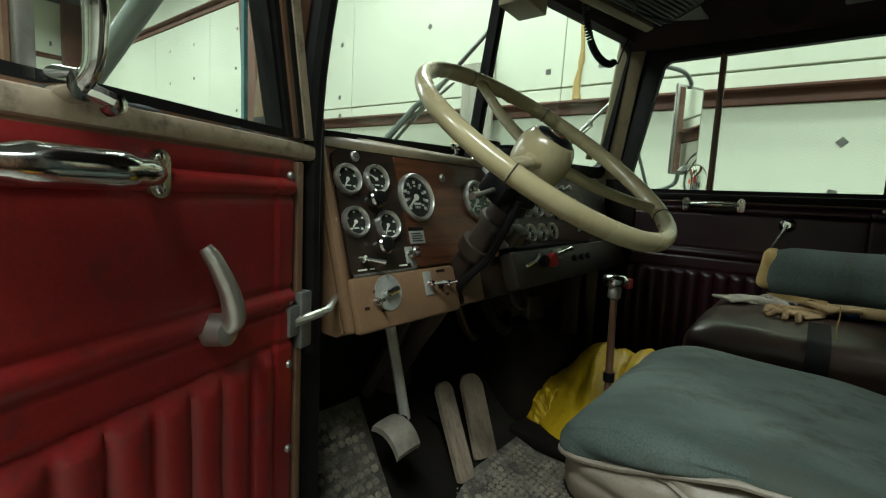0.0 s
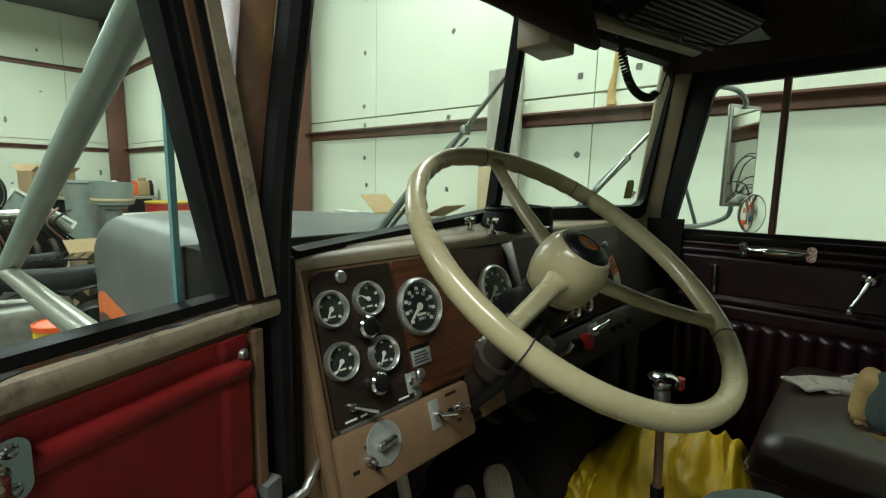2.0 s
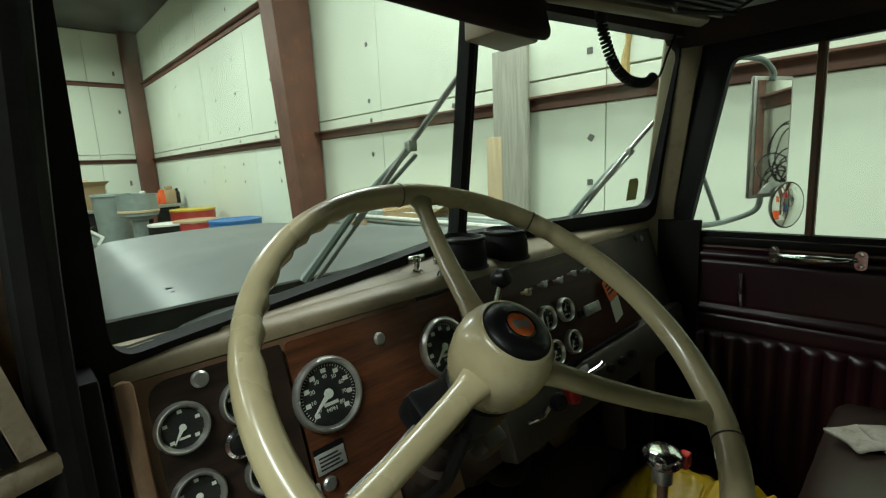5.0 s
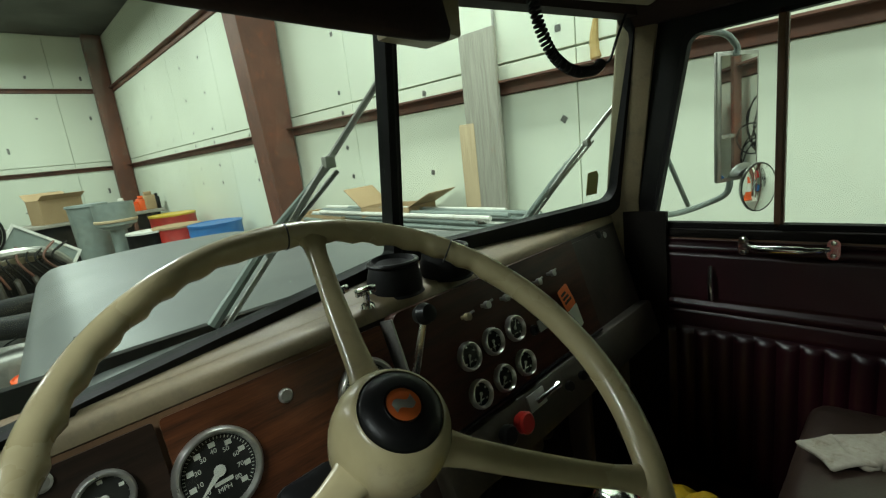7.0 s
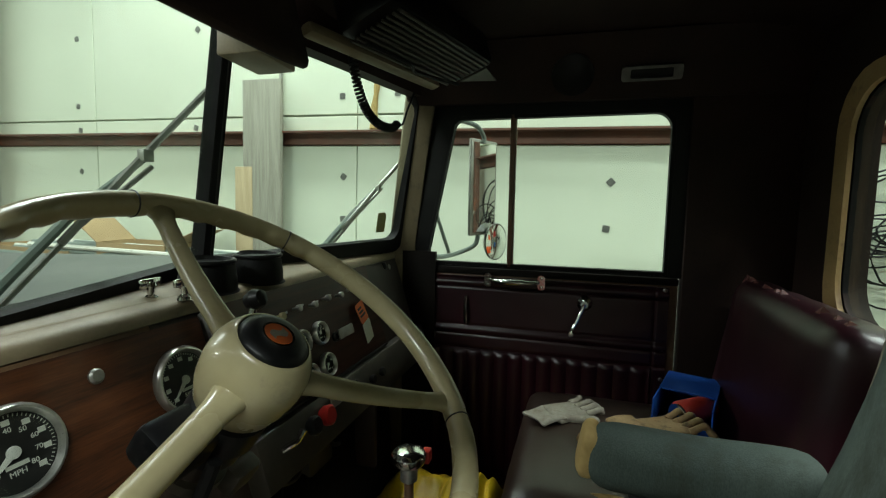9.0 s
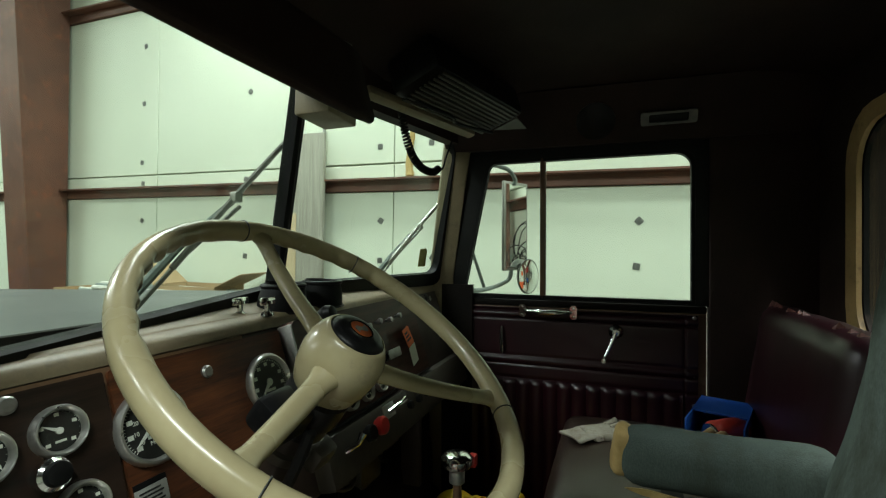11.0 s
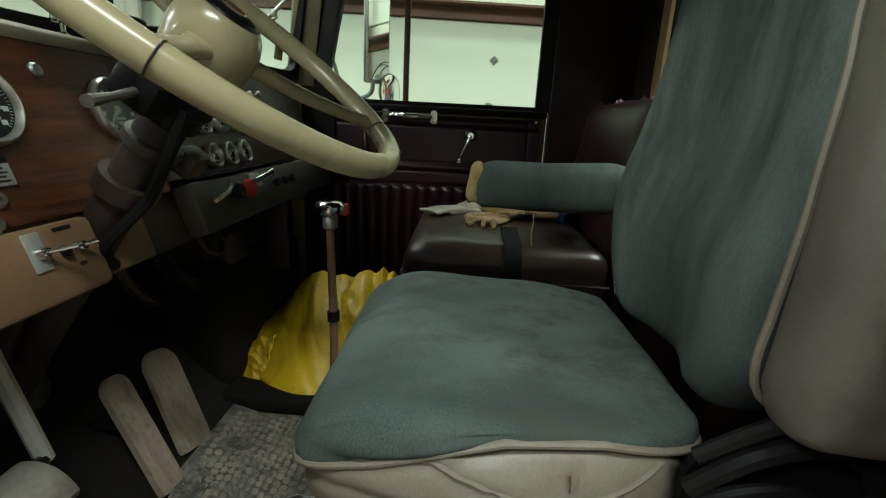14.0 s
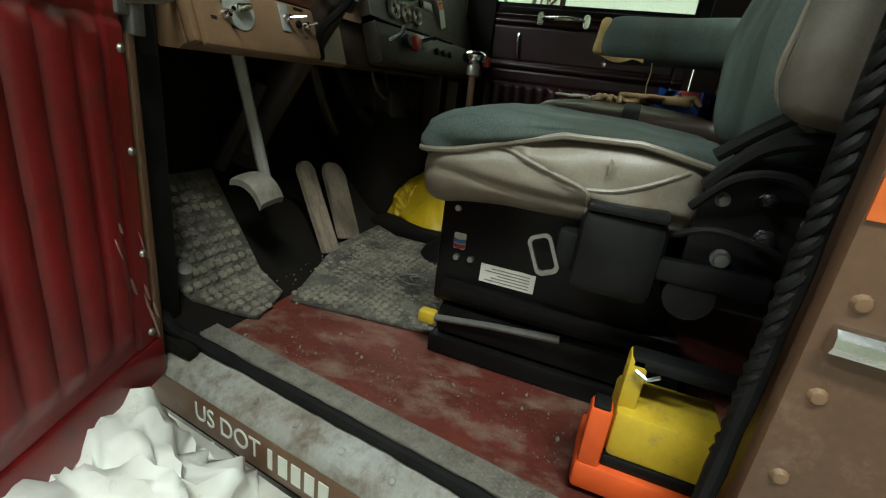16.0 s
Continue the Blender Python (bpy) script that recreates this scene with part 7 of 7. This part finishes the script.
# driver's mirror bracket, carried by the open door
dm_ = thing("side_mirror", DOOR_L @ Vector((0.3, -0.06, 0.84)), "grey tube mirror bracket on the open driver door", "mirror bracket", "side mirrors")
part("tube", tube([(0.352, 0.60, 1.292), (0.332, 0.783, 1.2), (0.289, 1.18, 1.0), (0.25, 1.56, 0.805)], 0.021, 14), M["pipe_tube"], dm_, "grey painted tube")
part("lower_tube", tube([(0.29, 0.70, 0.80), (0.27, 1.1, 0.80), (0.25, 1.58, 0.797)], 0.019, 14), M["steel_panel"], dm_, "bare metal lower tube")

# ---- things in the shop ----


def g_thing(name, base, label, category, group=""):
    return thing(name, G @ Vector(base), label, category, group)


# boards leaning on the wall
pk = [(2.63, 0.36, 2.005, 0.04, "grey_wood", "weathered grey plank leaning on the shop wall"), (2.805, 0.17, 1.31, 0.045, "pale_wood", "pale softwood board leaning on the shop wall")]
for y, w, h, th, mt, lb in pk:
    bm = box((WALLX - 0.10 - th, y - w / 2, GROUND), (WALLX - 0.10, y + w / 2, h), 0.006)
    gsolo("plank", bm, M[mt], lb, "plank")
gsolo("conduit", tube([(WALLX - 0.02, 2.53, GROUND), (WALLX - 0.02, 2.53, 4.8)], 0.013, 8), M["dull_metal"], "thin metal conduit up the shop wall", "conduit", kind="structure")
# hanging chain
bm = bmesh.new()
for k in range(9):
    z = 2.35 + 0.045 * k
    add_tube(bm, [(WALLX - 0.3 + (0.012 * math.cos(a) if k % 2 else 0), 2.15 + (0 if k % 2 else 0.012 * math.cos(a)), z + 0.028 * math.sin(a)) for a in [2 * math.pi * j / 10 for j in range(10)]], 0.004, 5, True)
add_tube(bm, [(WALLX - 0.3, 2.15, 2.75), (WALLX - 0.3, 2.15, 4.88)], 0.004, 5)
gsolo("chain", bm, M["black_metal"], "short chain hanging from the shop ceiling", "chain")
# stack of pipes and mouldings on a rack beside the wall
rack = g_thing("stock_rack", (3.3, 3.2, GROUND), "rack stacked with grey pipes and strips", "rack")
rng = random.Random(5)
for k in range(16):
    z = 0.46 + 0.045 * (k // 4) + rng.uniform(0, 0.01)
    x = 3.25 + 0.1 * (k % 4)
    bm = tube([(x, 2.25 + rng.uniform(-0.3, 0.2), z), (x + rng.uniform(-0.05, 0.05), 4.8 + rng.uniform(-0.3, 0.3), z)], 0.02, 8)
    gpart("pipe", bm, M["pipe_tube"] if k % 3 else M["white_plastic"], rack)
for y in (2.5, 4.4):
    bm = box((3.2, y - 0.03, GROUND), (3.26, y + 0.03, 0.44), 0.004)
    add_box(bm, (3.2, y - 0.03, 0.38), (3.7, y + 0.03, 0.44), 0.004)
    gpart("stand", bm, M["girt"], rack)


def carton(x, y, z, sx, sy, sz, yaw, label, flaps=True):
    m = Matrix.Translation((x, y, z)) @ pose(0, 0, 0, 0, 0, yaw)
    t = g_thing("cardboard_box", (x, y, z), label, "box", "cardboard boxes")
    bm = bmesh.new()
    w = 0.006
    for lo, hi in (((-sx / 2, -sy / 2, 0), (sx / 2, -sy / 2 + w, sz)), ((-sx / 2, sy / 2 - w, 0), (sx / 2, sy / 2, sz)), ((-sx / 2, -sy / 2 + w, 0), (-sx / 2 + w, sy / 2 - w, sz)), ((sx / 2 - w, -sy / 2 + w, 0), (sx / 2, sy / 2 - w, sz)), ((-sx / 2 + w, -sy / 2 + w, 0), (sx / 2 - w, sy / 2 - w, w))):
        add_box(bm, lo, hi, 0, m)
    gpart("body", bm, M["cardboard"], t)
    if flaps:
        for s, a in ((1, 50), (-1, 65)):
            fm = m @ Matrix.Translation((0, s * sy / 2, sz)) @ pose(0, 0, 0, s * (90 - a), 0, 0)
            gpart("flap", box((-sx / 2, min(0, s * sy * 0.45), 0), (sx / 2, max(0, s * sy * 0.45), w), 0, fm), M["cardboard"], t)
    return t


carton(3.47, 3.62, 0.55, 0.40, 0.62, 0.10, 8, "open cardboard box on the stock rack")
carton(3.45, 4.75, 0.46, 0.45, 1.1, 0.10, -4, "flat cardboard box by the wall", False)
carton(1.75, 13.0, 0.455, 0.8, 0.5, 0.5, 20, "brown cardboard box on a far bench")
carton(1.35, 6.3, GROUND, 0.5, 0.45, 0.95, 10, "brown cardboard box among the machines")


def drum(x, y, z, r, h, mt, lid, label):
    t = g_thing("drum", (x, y, z), label, "drum", "drums")
    gpart("shell", lathe([(r, 0), (r, h * 0.32), (r * 1.025, h * 0.34), (r, h * 0.36), (r, h * 0.64), (r * 1.025, h * 0.66), (r, h * 0.68), (r, h - 0.01), (r * 1.02, h)], Matrix.Translation((x, y, z)), 32), M[mt], t)
    gpart("lid", lathe([(r * 1.03, h - 0.02), (r * 1.03, h + 0.012), (r * 0.96, h + 0.012), (r * 0.94, h + 0.002), (0, h + 0.002)], Matrix.Translation((x, y, z)), 32), M[lid], t)
    return t


for x, y, w in ((3.22, 8.0, 0.9), (2.95, 9.1, 0.85), (3.2, 10.2, 0.9), (2.5, 9.2, 0.8)):
    p = g_thing("pallet_stack", (x, y, GROUND), "stack of weathered pallets under a drum", "pallet", "pallet stacks")
    for k in range(4):
        gpart("slab", box((x - w / 2, y - w / 2, GROUND + 0.08 * k), (x + w / 2, y + w / 2, GROUND + 0.06 + 0.08 * k), 0.01), M["grey_wood"], p)
drum(3.22, 8.0, GROUND + 0.30, 0.40, 0.90, "blue", "blue", "blue steel drum with a blue lid")
drum(2.95, 9.1, GROUND + 0.30, 0.38, 0.86, "red_paint", "cardboard", "red steel drum with a tan lid")
drum(3.2, 10.2, GROUND + 0.30, 0.40, 0.99, "red_paint", "yellow_plastic", "red steel drum with a yellow lid")
drum(2.5, 9.2, GROUND + 0.30, 0.30, 0.84, "black_metal", "white_plastic", "black drum with a pale lid")
# work bench with clutter at the far end
bench = g_thing("work_bench", (1.5, 13.2, GROUND), "long work bench against the far wall", "bench")
gpart("top", box((-3.5, 12.6, 0.38), (3.7, 13.6, 0.45), 0.01), M["grey_wood"], bench)
gpart("front", box((-3.4, 12.7, GROUND), (3.6, 12.74, 0.38)), M["black_metal"], bench)
for x in (-3.4, -1.2, 1.0, 3.0):
    gpart("leg", box((x, 12.65, GROUND), (x + 0.08, 13.5, 0.38)), M["girt"], bench)
rng = random.Random(21)
for x, mt, w, h, lb in ((2.9, "white_plastic", 0.18, 0.34, "white plastic jug"), (3.1, "orange_plastic", 0.3, 0.22, "orange plastic tool case"), (3.3, "orange_plastic", 0.2, 0.34, "orange plastic tool case"), (3.45, "cardboard", 0.25, 0.42, "small brown box"), (3.62, "black_plastic", 0.12, 0.36, "black power tool"), (2.2, "black_plastic", 0.3, 0.2, "black tool case")):
    m = Matrix.Translation((x, 12.85, 0.45)) @ pose(0, 0, 0, 0, 0, rng.uniform(-25, 25))
    t = g_thing("bench_item", (x, 12.85, 0.45), lb + " on the far work bench", "tool", "bench items")
    gpart("body", box((-w / 2, -0.11, 0), (w / 2, 0.11, h * 0.8), 0.02, m), M[mt], t)
    gpart("top", box((-w * 0.3, -0.07, h * 0.8), (w * 0.3, 0.07, h), 0.02, m), M[mt], t)
# steel hopper on a post
hop = g_thing("steel_hopper", (2.25, 10.0, GROUND), "round galvanised hopper on a post", "hopper")
gpart("bin", lathe([(0.0, 1.20), (0.20, 1.20), (0.22, 1.24), (0.31, 1.28), (0.32, 1.66), (0.30, 1.66), (0.29, 1.30), (0, 1.30)], Matrix.Translation((2.25, 10.0, GROUND)), 30), M["pipe_tube"], hop)
gpart("post", lathe([(0.3, 0), (0.3, 0.04), (0.14, 0.06), (0.13, 1.21)], Matrix.Translation((2.25, 10.0, GROUND)), 20), M["pipe_tube"], hop)
gpart("band", lathe([(0.322, 1.33), (0.332, 1.34), (0.332, 1.37), (0.322, 1.38)], Matrix.Translation((2.25, 10.0, GROUND)), 30), M["pale_wood"], hop)
bk = g_thing("waste_bin", (2.0, 10.9, GROUND), "grey plastic waste bin", "bin")
gpart("body", lathe([(0, 0), (0.26, 0), (0.31, 1.62), (0.34, 1.63), (0.33, 1.67), (0.29, 1.65), (0.25, 0.05), (0, 0.05)], Matrix.Translation((2.0, 10.9, GROUND)), 24), M["pipe_tube"], bk)


def machine(x, y, yaw, label):
    """A four-wheeled off-road bike: wheels, seat, tank, guards, bars."""
    t = g_thing("quad_bike", (x, y, GROUND), label, "quad bike", "quad bikes")
    m = Matrix.Translation((x, y, GROUND)) @ pose(0, 0, 0, 0, 0, yaw)

    def pm(name, bm, mt, lb="", sm=60):
        bmesh.ops.transform(bm, matrix=m, verts=bm.verts)
        return gpart(name, bm, M[mt], t, lb, sm)

    for sx in (-0.45, 0.45):
        for sy in (-0.6, 0.6):
            w = pm("wheel", lathe([(0.10, -0.10), (0.20, -0.12), (0.29, -0.10), (0.30, 0), (0.29, 0.10), (0.20, 0.12), (0.10, 0.10), (0.10, -0.10)], Matrix.Translation((sx, sy, 0.30)) @ pose(0, 0, 0, 0, 90, 0), 24), "black_rubber")
            pm("rim", lathe([(0, -0.06), (0.11, -0.08), (0.13, 0), (0.11, 0.08), (0, 0.06)], Matrix.Translation((sx, sy, 0.30)) @ pose(0, 0, 0, 0, 90, 0), 16), "dull_metal")
            pm("mudguard", sheet(lambda u, v: Vector((sx + (v - 0.5) * 0.3, sy + 0.38 * math.cos(math.pi * u), 0.42 + 0.30 * math.sin(math.pi * u))), 10, 4, 0.012, (0, 0, -1)), "black_plastic")
    pm("seat", soft((0, -0.25, 0.86), (0.30, 0.85, 0.16), 0.07, 8, 0.03, None, 0.008, yaw, lambda p, u, w, k: p + Vector((0, 0, 0.06 * w * w))), "black_rubber", "black seat")
    pm("tank", soft((0, 0.30, 0.88), (0.34, 0.45, 0.26), 0.1, 8, 0.04), "black_plastic")
    pm("engine_block", soft((0, 0.0, 0.50), (0.36, 0.7, 0.40), 0.06, 6, 0, None, 0.03, 3), "dull_metal")
    pm("handlebar", tube(smooth_path([(-0.42, 0.42, 1.12), (-0.2, 0.52, 1.12), (-0.08, 0.58, 1.02), (0.08, 0.58, 1.02), (0.2, 0.52, 1.12), (0.42, 0.42, 1.12)], 5), 0.014, 8), "black_metal")
    pm("headlamp", lathe([(0, 0.04), (0.07, 0.03), (0.08, -0.02), (0.05, -0.08), (0, -0.09)], Matrix.Translation((0, 0.80, 0.92)) @ pose(0, 0, 0, -90, 0, 0), 18), "chrome")
    bm = bmesh.new()
    for k in range(5):
        add_tube(bm, [(-0.3, -0.55 - 0.1 * k, 0.95), (0.3, -0.55 - 0.1 * k, 0.95)], 0.009, 6)
    add_tube(bm, [(-0.3, -0.5, 0.95), (-0.3, -1.0, 0.95), (0.3, -1.0, 0.95), (0.3, -0.5, 0.95)], 0.011, 6)
    pm("carrier", bm, "black_metal")
    return t


machine(0.55, 5.5, 80, "black quad bike parked beside the truck")
machine(0.35, 6.6, 70, "dark quad bike parked behind another")
machine(-1.9, 5.6, 60, "dusty black quad bike")
# bare engine on a stand
EX, EY = 0.75, 8.0
eng = g_thing("engine", (EX, EY, GROUND), "greasy engine on a stand with hoses and wires", "engine")
gpart("stand", box((EX - 0.45, EY - 0.35, GROUND), (EX + 0.45, EY + 0.35, GROUND + 0.45), 0.02), M["black_metal"], eng)
gpart("block", soft((EX, EY, -0.05), (0.95, 0.6, 0.72), 0.06, 10, 0, None, 0.06, 4), M["dark_under"], eng)
gpart("rocker_cover", soft((EX, EY - 0.1, 0.33), (0.85, 0.26, 0.13), 0.04, 6, 0, None, 0.02, 2), M["khaki"], eng)
gpart("air_pipe", tube(smooth_path([(EX - 0.5, EY - 0.2, 0.30), (EX - 0.2, EY - 0.35, 0.45), (EX + 0.3, EY - 0.3, 0.42), (EX + 0.52, EY - 0.2, 0.2)], 6), 0.06, 10), M["dull_metal"], eng)
for k in range(5):
    gpart("header_pipe", tube(smooth_path([(EX - 0.36 + 0.17 * k, EY - 0.28, 0.1), (EX - 0.36 + 0.17 * k, EY - 0.42, 0.12), (EX - 0.34 + 0.17 * k, EY - 0.46, -0.05), (EX - 0.2 + 0.1 * k, EY - 0.44, -0.3)], 5), 0.035, 8), M["khaki_dark"], eng)
for k in range(8):
    gpart("cable", tube(smooth_path([(EX - 0.4 + 0.1 * k, EY - 0.1, 0.30), (EX - 0.3 + 0.12 * k, EY - 0.3, 0.52 - 0.03 * (k % 3)), (EX - 0.2 + 0.08 * k, EY - 0.42, 0.35), (EX - 0.1 + 0.1 * k, EY - 0.4, 0.05)], 6), 0.014, 6), M["black_rubber"] if k % 3 else M["girt"], eng)
# framed screen leaning on the engine, and a round fan
scr = g_thing("framed_screen", (1.05, 8.6, GROUND), "grey framed screen leaning beside the engine", "screen")
SCM = Matrix.Translation((1.0, 8.6, 0.1)) @ pose(0, 0, 0, -12, 38, 10)
bm = bmesh.new()
add_frame(bm, [(-0.45, -0.35), (0.45, -0.35), (0.45, 0.35), (-0.45, 0.35)], [(-0.41, -0.31), (0.41, -0.31), (0.41, 0.31), (-0.41, 0.31)], SCM @ pose(0, 0.3, 0.2, 90, 0, 0), 0.03)
gpart("frame", bm, M["white_plastic"], scr)
gpart("mesh", box((-0.41, 0.29, -0.11), (0.41, 0.30, 0.51), 0, SCM), M["pipe_tube"], scr)
gpart("prop", box((0.9, 8.55, GROUND), (1.2, 8.9, 0.25), 0.01), M["black_metal"], scr)
fan = g_thing("shop_fan", (0.45, 8.7, GROUND), "round dark shop fan on a stand", "fan")
gpart("drum", lathe([(0.34, -0.09), (0.36, -0.07), (0.36, 0.07), (0.34, 0.09), (0.0, 0.09)], Matrix.Translation((0.42, 8.7, 0.68)) @ pose(0, 0, 0, 90, 0, 8), 30), M["black_metal"], fan)
bm = bmesh.new()
for k in range(6):
    add_tube(bm, [Vector((0.42, 8.6, 0.68)) + Vector((0.055 * (k + 1) * math.cos(a), 0, 0.055 * (k + 1) * math.sin(a))) for a in [2 * math.pi * j / 24 for j in range(24)]], 0.004, 5, True)
gpart("guard", bm, M["dull_metal"], fan)
gpart("stand", tube([(0.42, 8.72, 0.34), (0.42, 8.72, GROUND)], 0.03, 8), M["black_metal"], fan)
# yellow bucket with an orange lid
bu = g_thing("bucket", (0.66, 4.2, GROUND), "yellow plastic bucket with an orange lid", "bucket")
UM = Matrix.Translation((0.66, 4.2, GROUND + 0.42))
gpart("body", lathe([(0, 0), (0.13, 0), (0.15, 0.28), (0.158, 0.29), (0.158, 0.31), (0.15, 0.31), (0.154, 0.36)], UM, 28), M["yellow_plastic"], bu)
gpart("lid", lathe([(0.16, 0.345), (0.163, 0.38), (0.15, 0.385), (0.145, 0.375), (0, 0.375)], UM, 28), M["orange_plastic"], bu, "orange lid")
gsolo("crate", box((0.40, 3.9, GROUND), (0.83, 4.5, GROUND + 0.415), 0.01), M["black_plastic"], "black crate under a bucket", "crate")
# rubber boots
for x in (0.96, 1.10):
    b = g_thing("rubber_boot", (x, 4.05, GROUND + 0.4), "dusty black rubber boot", "boot", "boots")
    gpart("shaft", lathe([(0.055, 0.0), (0.06, 0.12), (0.068, 0.36), (0.072, 0.37), (0.064, 0.37), (0.05, 0.1)], Matrix.Translation((x, 4.05, GROUND + 0.42)), 18), M["dark_under"], b)
    gpart("foot", soft((x, 3.98, GROUND + 0.46), (0.10, 0.27, 0.11), 0.05, 6), M["dark_under"], b)
gsolo("pallet", box((0.85, 3.75, GROUND), (1.25, 4.35, GROUND + 0.40), 0.01), M["grey_wood"], "weathered wooden crate under boots", "crate")
# orange fuel can
fc = g_thing("fuel_can", (0.12, 3.6, GROUND), "orange red plastic fuel can", "fuel can")
gpart("body", soft((0.12, 3.6, GROUND + 0.40), (0.42, 0.22, 0.30), 0.05, 6), M["orange_plastic"], fc)
gpart("spout", tube([(-0.03, 3.6, GROUND + 0.55), (-0.10, 3.6, GROUND + 0.66)], [0.03, 0.02], 10), M["black_plastic"], fc)
gsolo("step_block", box((-0.2, 3.4, GROUND), (0.36, 3.8, GROUND + 0.25), 0.01), M["grey_wood"], "wooden block under a fuel can", "block")
# crumpled white sheeting below the sill
heap("plastic_sheet", (0.20, 0.56, -0.245), (0.17, 0.27, 0.20), 5.1, M["white_sheet"], "crumpled dirty white plastic sheeting below the step", "sheet", 0.26, freq=13)
solo("step_plate", box((-0.05, -0.6, -0.50), (0.37, 1.3, -0.45), 0.01), M["steel_panel"], "brushed metal step plate beside the cab", "step", kind="structure")
solo("step_tank", box((0.05, -0.6, -0.83), (0.36, 1.3, -0.505), 0.03), M["steel_panel"], "metal tank under the step", "tank", kind="structure")
# traffic cone behind the cab and wire coils on the wall
cn = g_thing("traffic_cone", (2.62, -1.22, 0.38), "orange and white traffic cone on a bench", "cone")
CNM = Matrix.Translation((2.62, -1.22, 0.42))
gpart("cone", lathe([(0.17, 0.0), (0.13, 0.22), (0.128, 0.22)], CNM, 28), M["orange_plastic"], cn)
gpart("band", lathe([(0.128, 0.22), (0.075, 0.50), (0.073, 0.5)], CNM, 28), M["white_plastic"], cn, "white band")
gpart("tip", lathe([(0.073, 0.5), (0.04, 0.70), (0, 0.70)], CNM, 28), M["orange_plastic"], cn)
gpart("foot", box((2.42, -1.42, 0.38), (2.82, -1.02, 0.42), 0.01), M["orange_plastic"], cn)
gsolo("shelf_unit", box((2.3, -1.6, GROUND), (3.1, -0.9, 0.375), 0.02), M["grey_wood"], "wooden stand behind the cab", "stand")
wc = g_thing("wire_coil", (WALLX, -1.4, 1.0), "loose coil of dark wire hung on the shop wall", "wire coil")
rng = random.Random(9)
for k in range(12):
    cy, cz, rr = -1.60 + rng.uniform(-0.14, 0.14), 0.88 + rng.uniform(-0.2, 0.25), rng.uniform(0.16, 0.34)
    gpart("loop", tube([(WALLX - 0.05 - 0.01 * k, cy + rr * math.cos(a) * rng.uniform(0.95, 1.05), cz + (0.55 if k % 2 else 0.95) * rr * math.sin(a)) for a in [2 * math.pi * j / 24 for j in range(24)]], 0.006, 5, True), M["black_metal"], wc)

# storage rack behind the truck, seen in the side mirror
sr = g_thing("storage_rack", (3.5, -2.6, GROUND), "brown steel storage rack behind the truck", "rack")
for x in (3.33, 3.70):
    for y in (-3.15, -2.05):
        gpart("post", box((x - 0.03, y - 0.03, GROUND), (x + 0.03, y + 0.03, 2.2), 0.004), M["girt"], sr)
for z in (-0.25, 0.45, 1.05, 1.85):
    gpart("shelf", box((3.30, -3.18, z - 0.03), (3.73, -2.02, z), 0.004), M["girt"] if z < 1 else M["grey_wood"], sr)
for y, z, mt, sz, lb, ct_name in ((-2.25, 1.05, "red_plastic", (0.26, 0.28, 0.36), "red plastic jerry can on the storage rack", "jerry can"), (-2.62, 1.05, "red_plastic", (0.26, 0.26, 0.30), "red fuel can on the storage rack", "jerry can"), (-2.5, -0.25, "white_sheet", (0.34, 0.36, 0.5), "white plastic jug on the storage rack", "jug"), (-2.85, 0.45, "pipe_tube", (0.3, 0.3, 0.3), "grey tool case on the storage rack", "tool case"), (-2.25, 0.45, "blue", (0.3, 0.3, 0.26), "blue plastic crate on the storage rack", "crate")):
    ob = g_thing(ct_name.replace(" ", "_"), (3.5, y, z), lb, ct_name)
    gpart("body", soft((3.5, y, z + sz[2] / 2), sz, 0.05, 6, 0.01, None, 0.01, y), M[mt], ob)
    gpart("cap", lathe([(0.05, 0), (0.05, 0.05), (0, 0.055)], Matrix.Translation((3.5, y - 0.05, z + sz[2])), 14), M["black_plastic"], ob)
rng = random.Random(21)
hh = g_thing("hose_bundle", (3.26, -2.4, 1.0), "tangled black and white hoses hung on the storage rack", "hoses")
for k in range(14):
    y = -2.08 - 0.06 * k
    z0 = 1.03 - 0.1 * rng.random()
    pts = [(3.27, y, z0), (3.22, y + rng.uniform(-0.2, 0.2), z0 - 0.25), (3.20, y + rng.uniform(-0.25, 0.25), z0 - 0.5), (3.22, y + rng.uniform(-0.2, 0.2), z0 - 0.2), (3.27, y + rng.uniform(-0.1, 0.1), z0)]
    gpart("hose", tube(smooth_path(pts, 6), 0.014, 6), M[("black_rubber", "white_plastic", "pipe_tube")[k % 3]], hh)
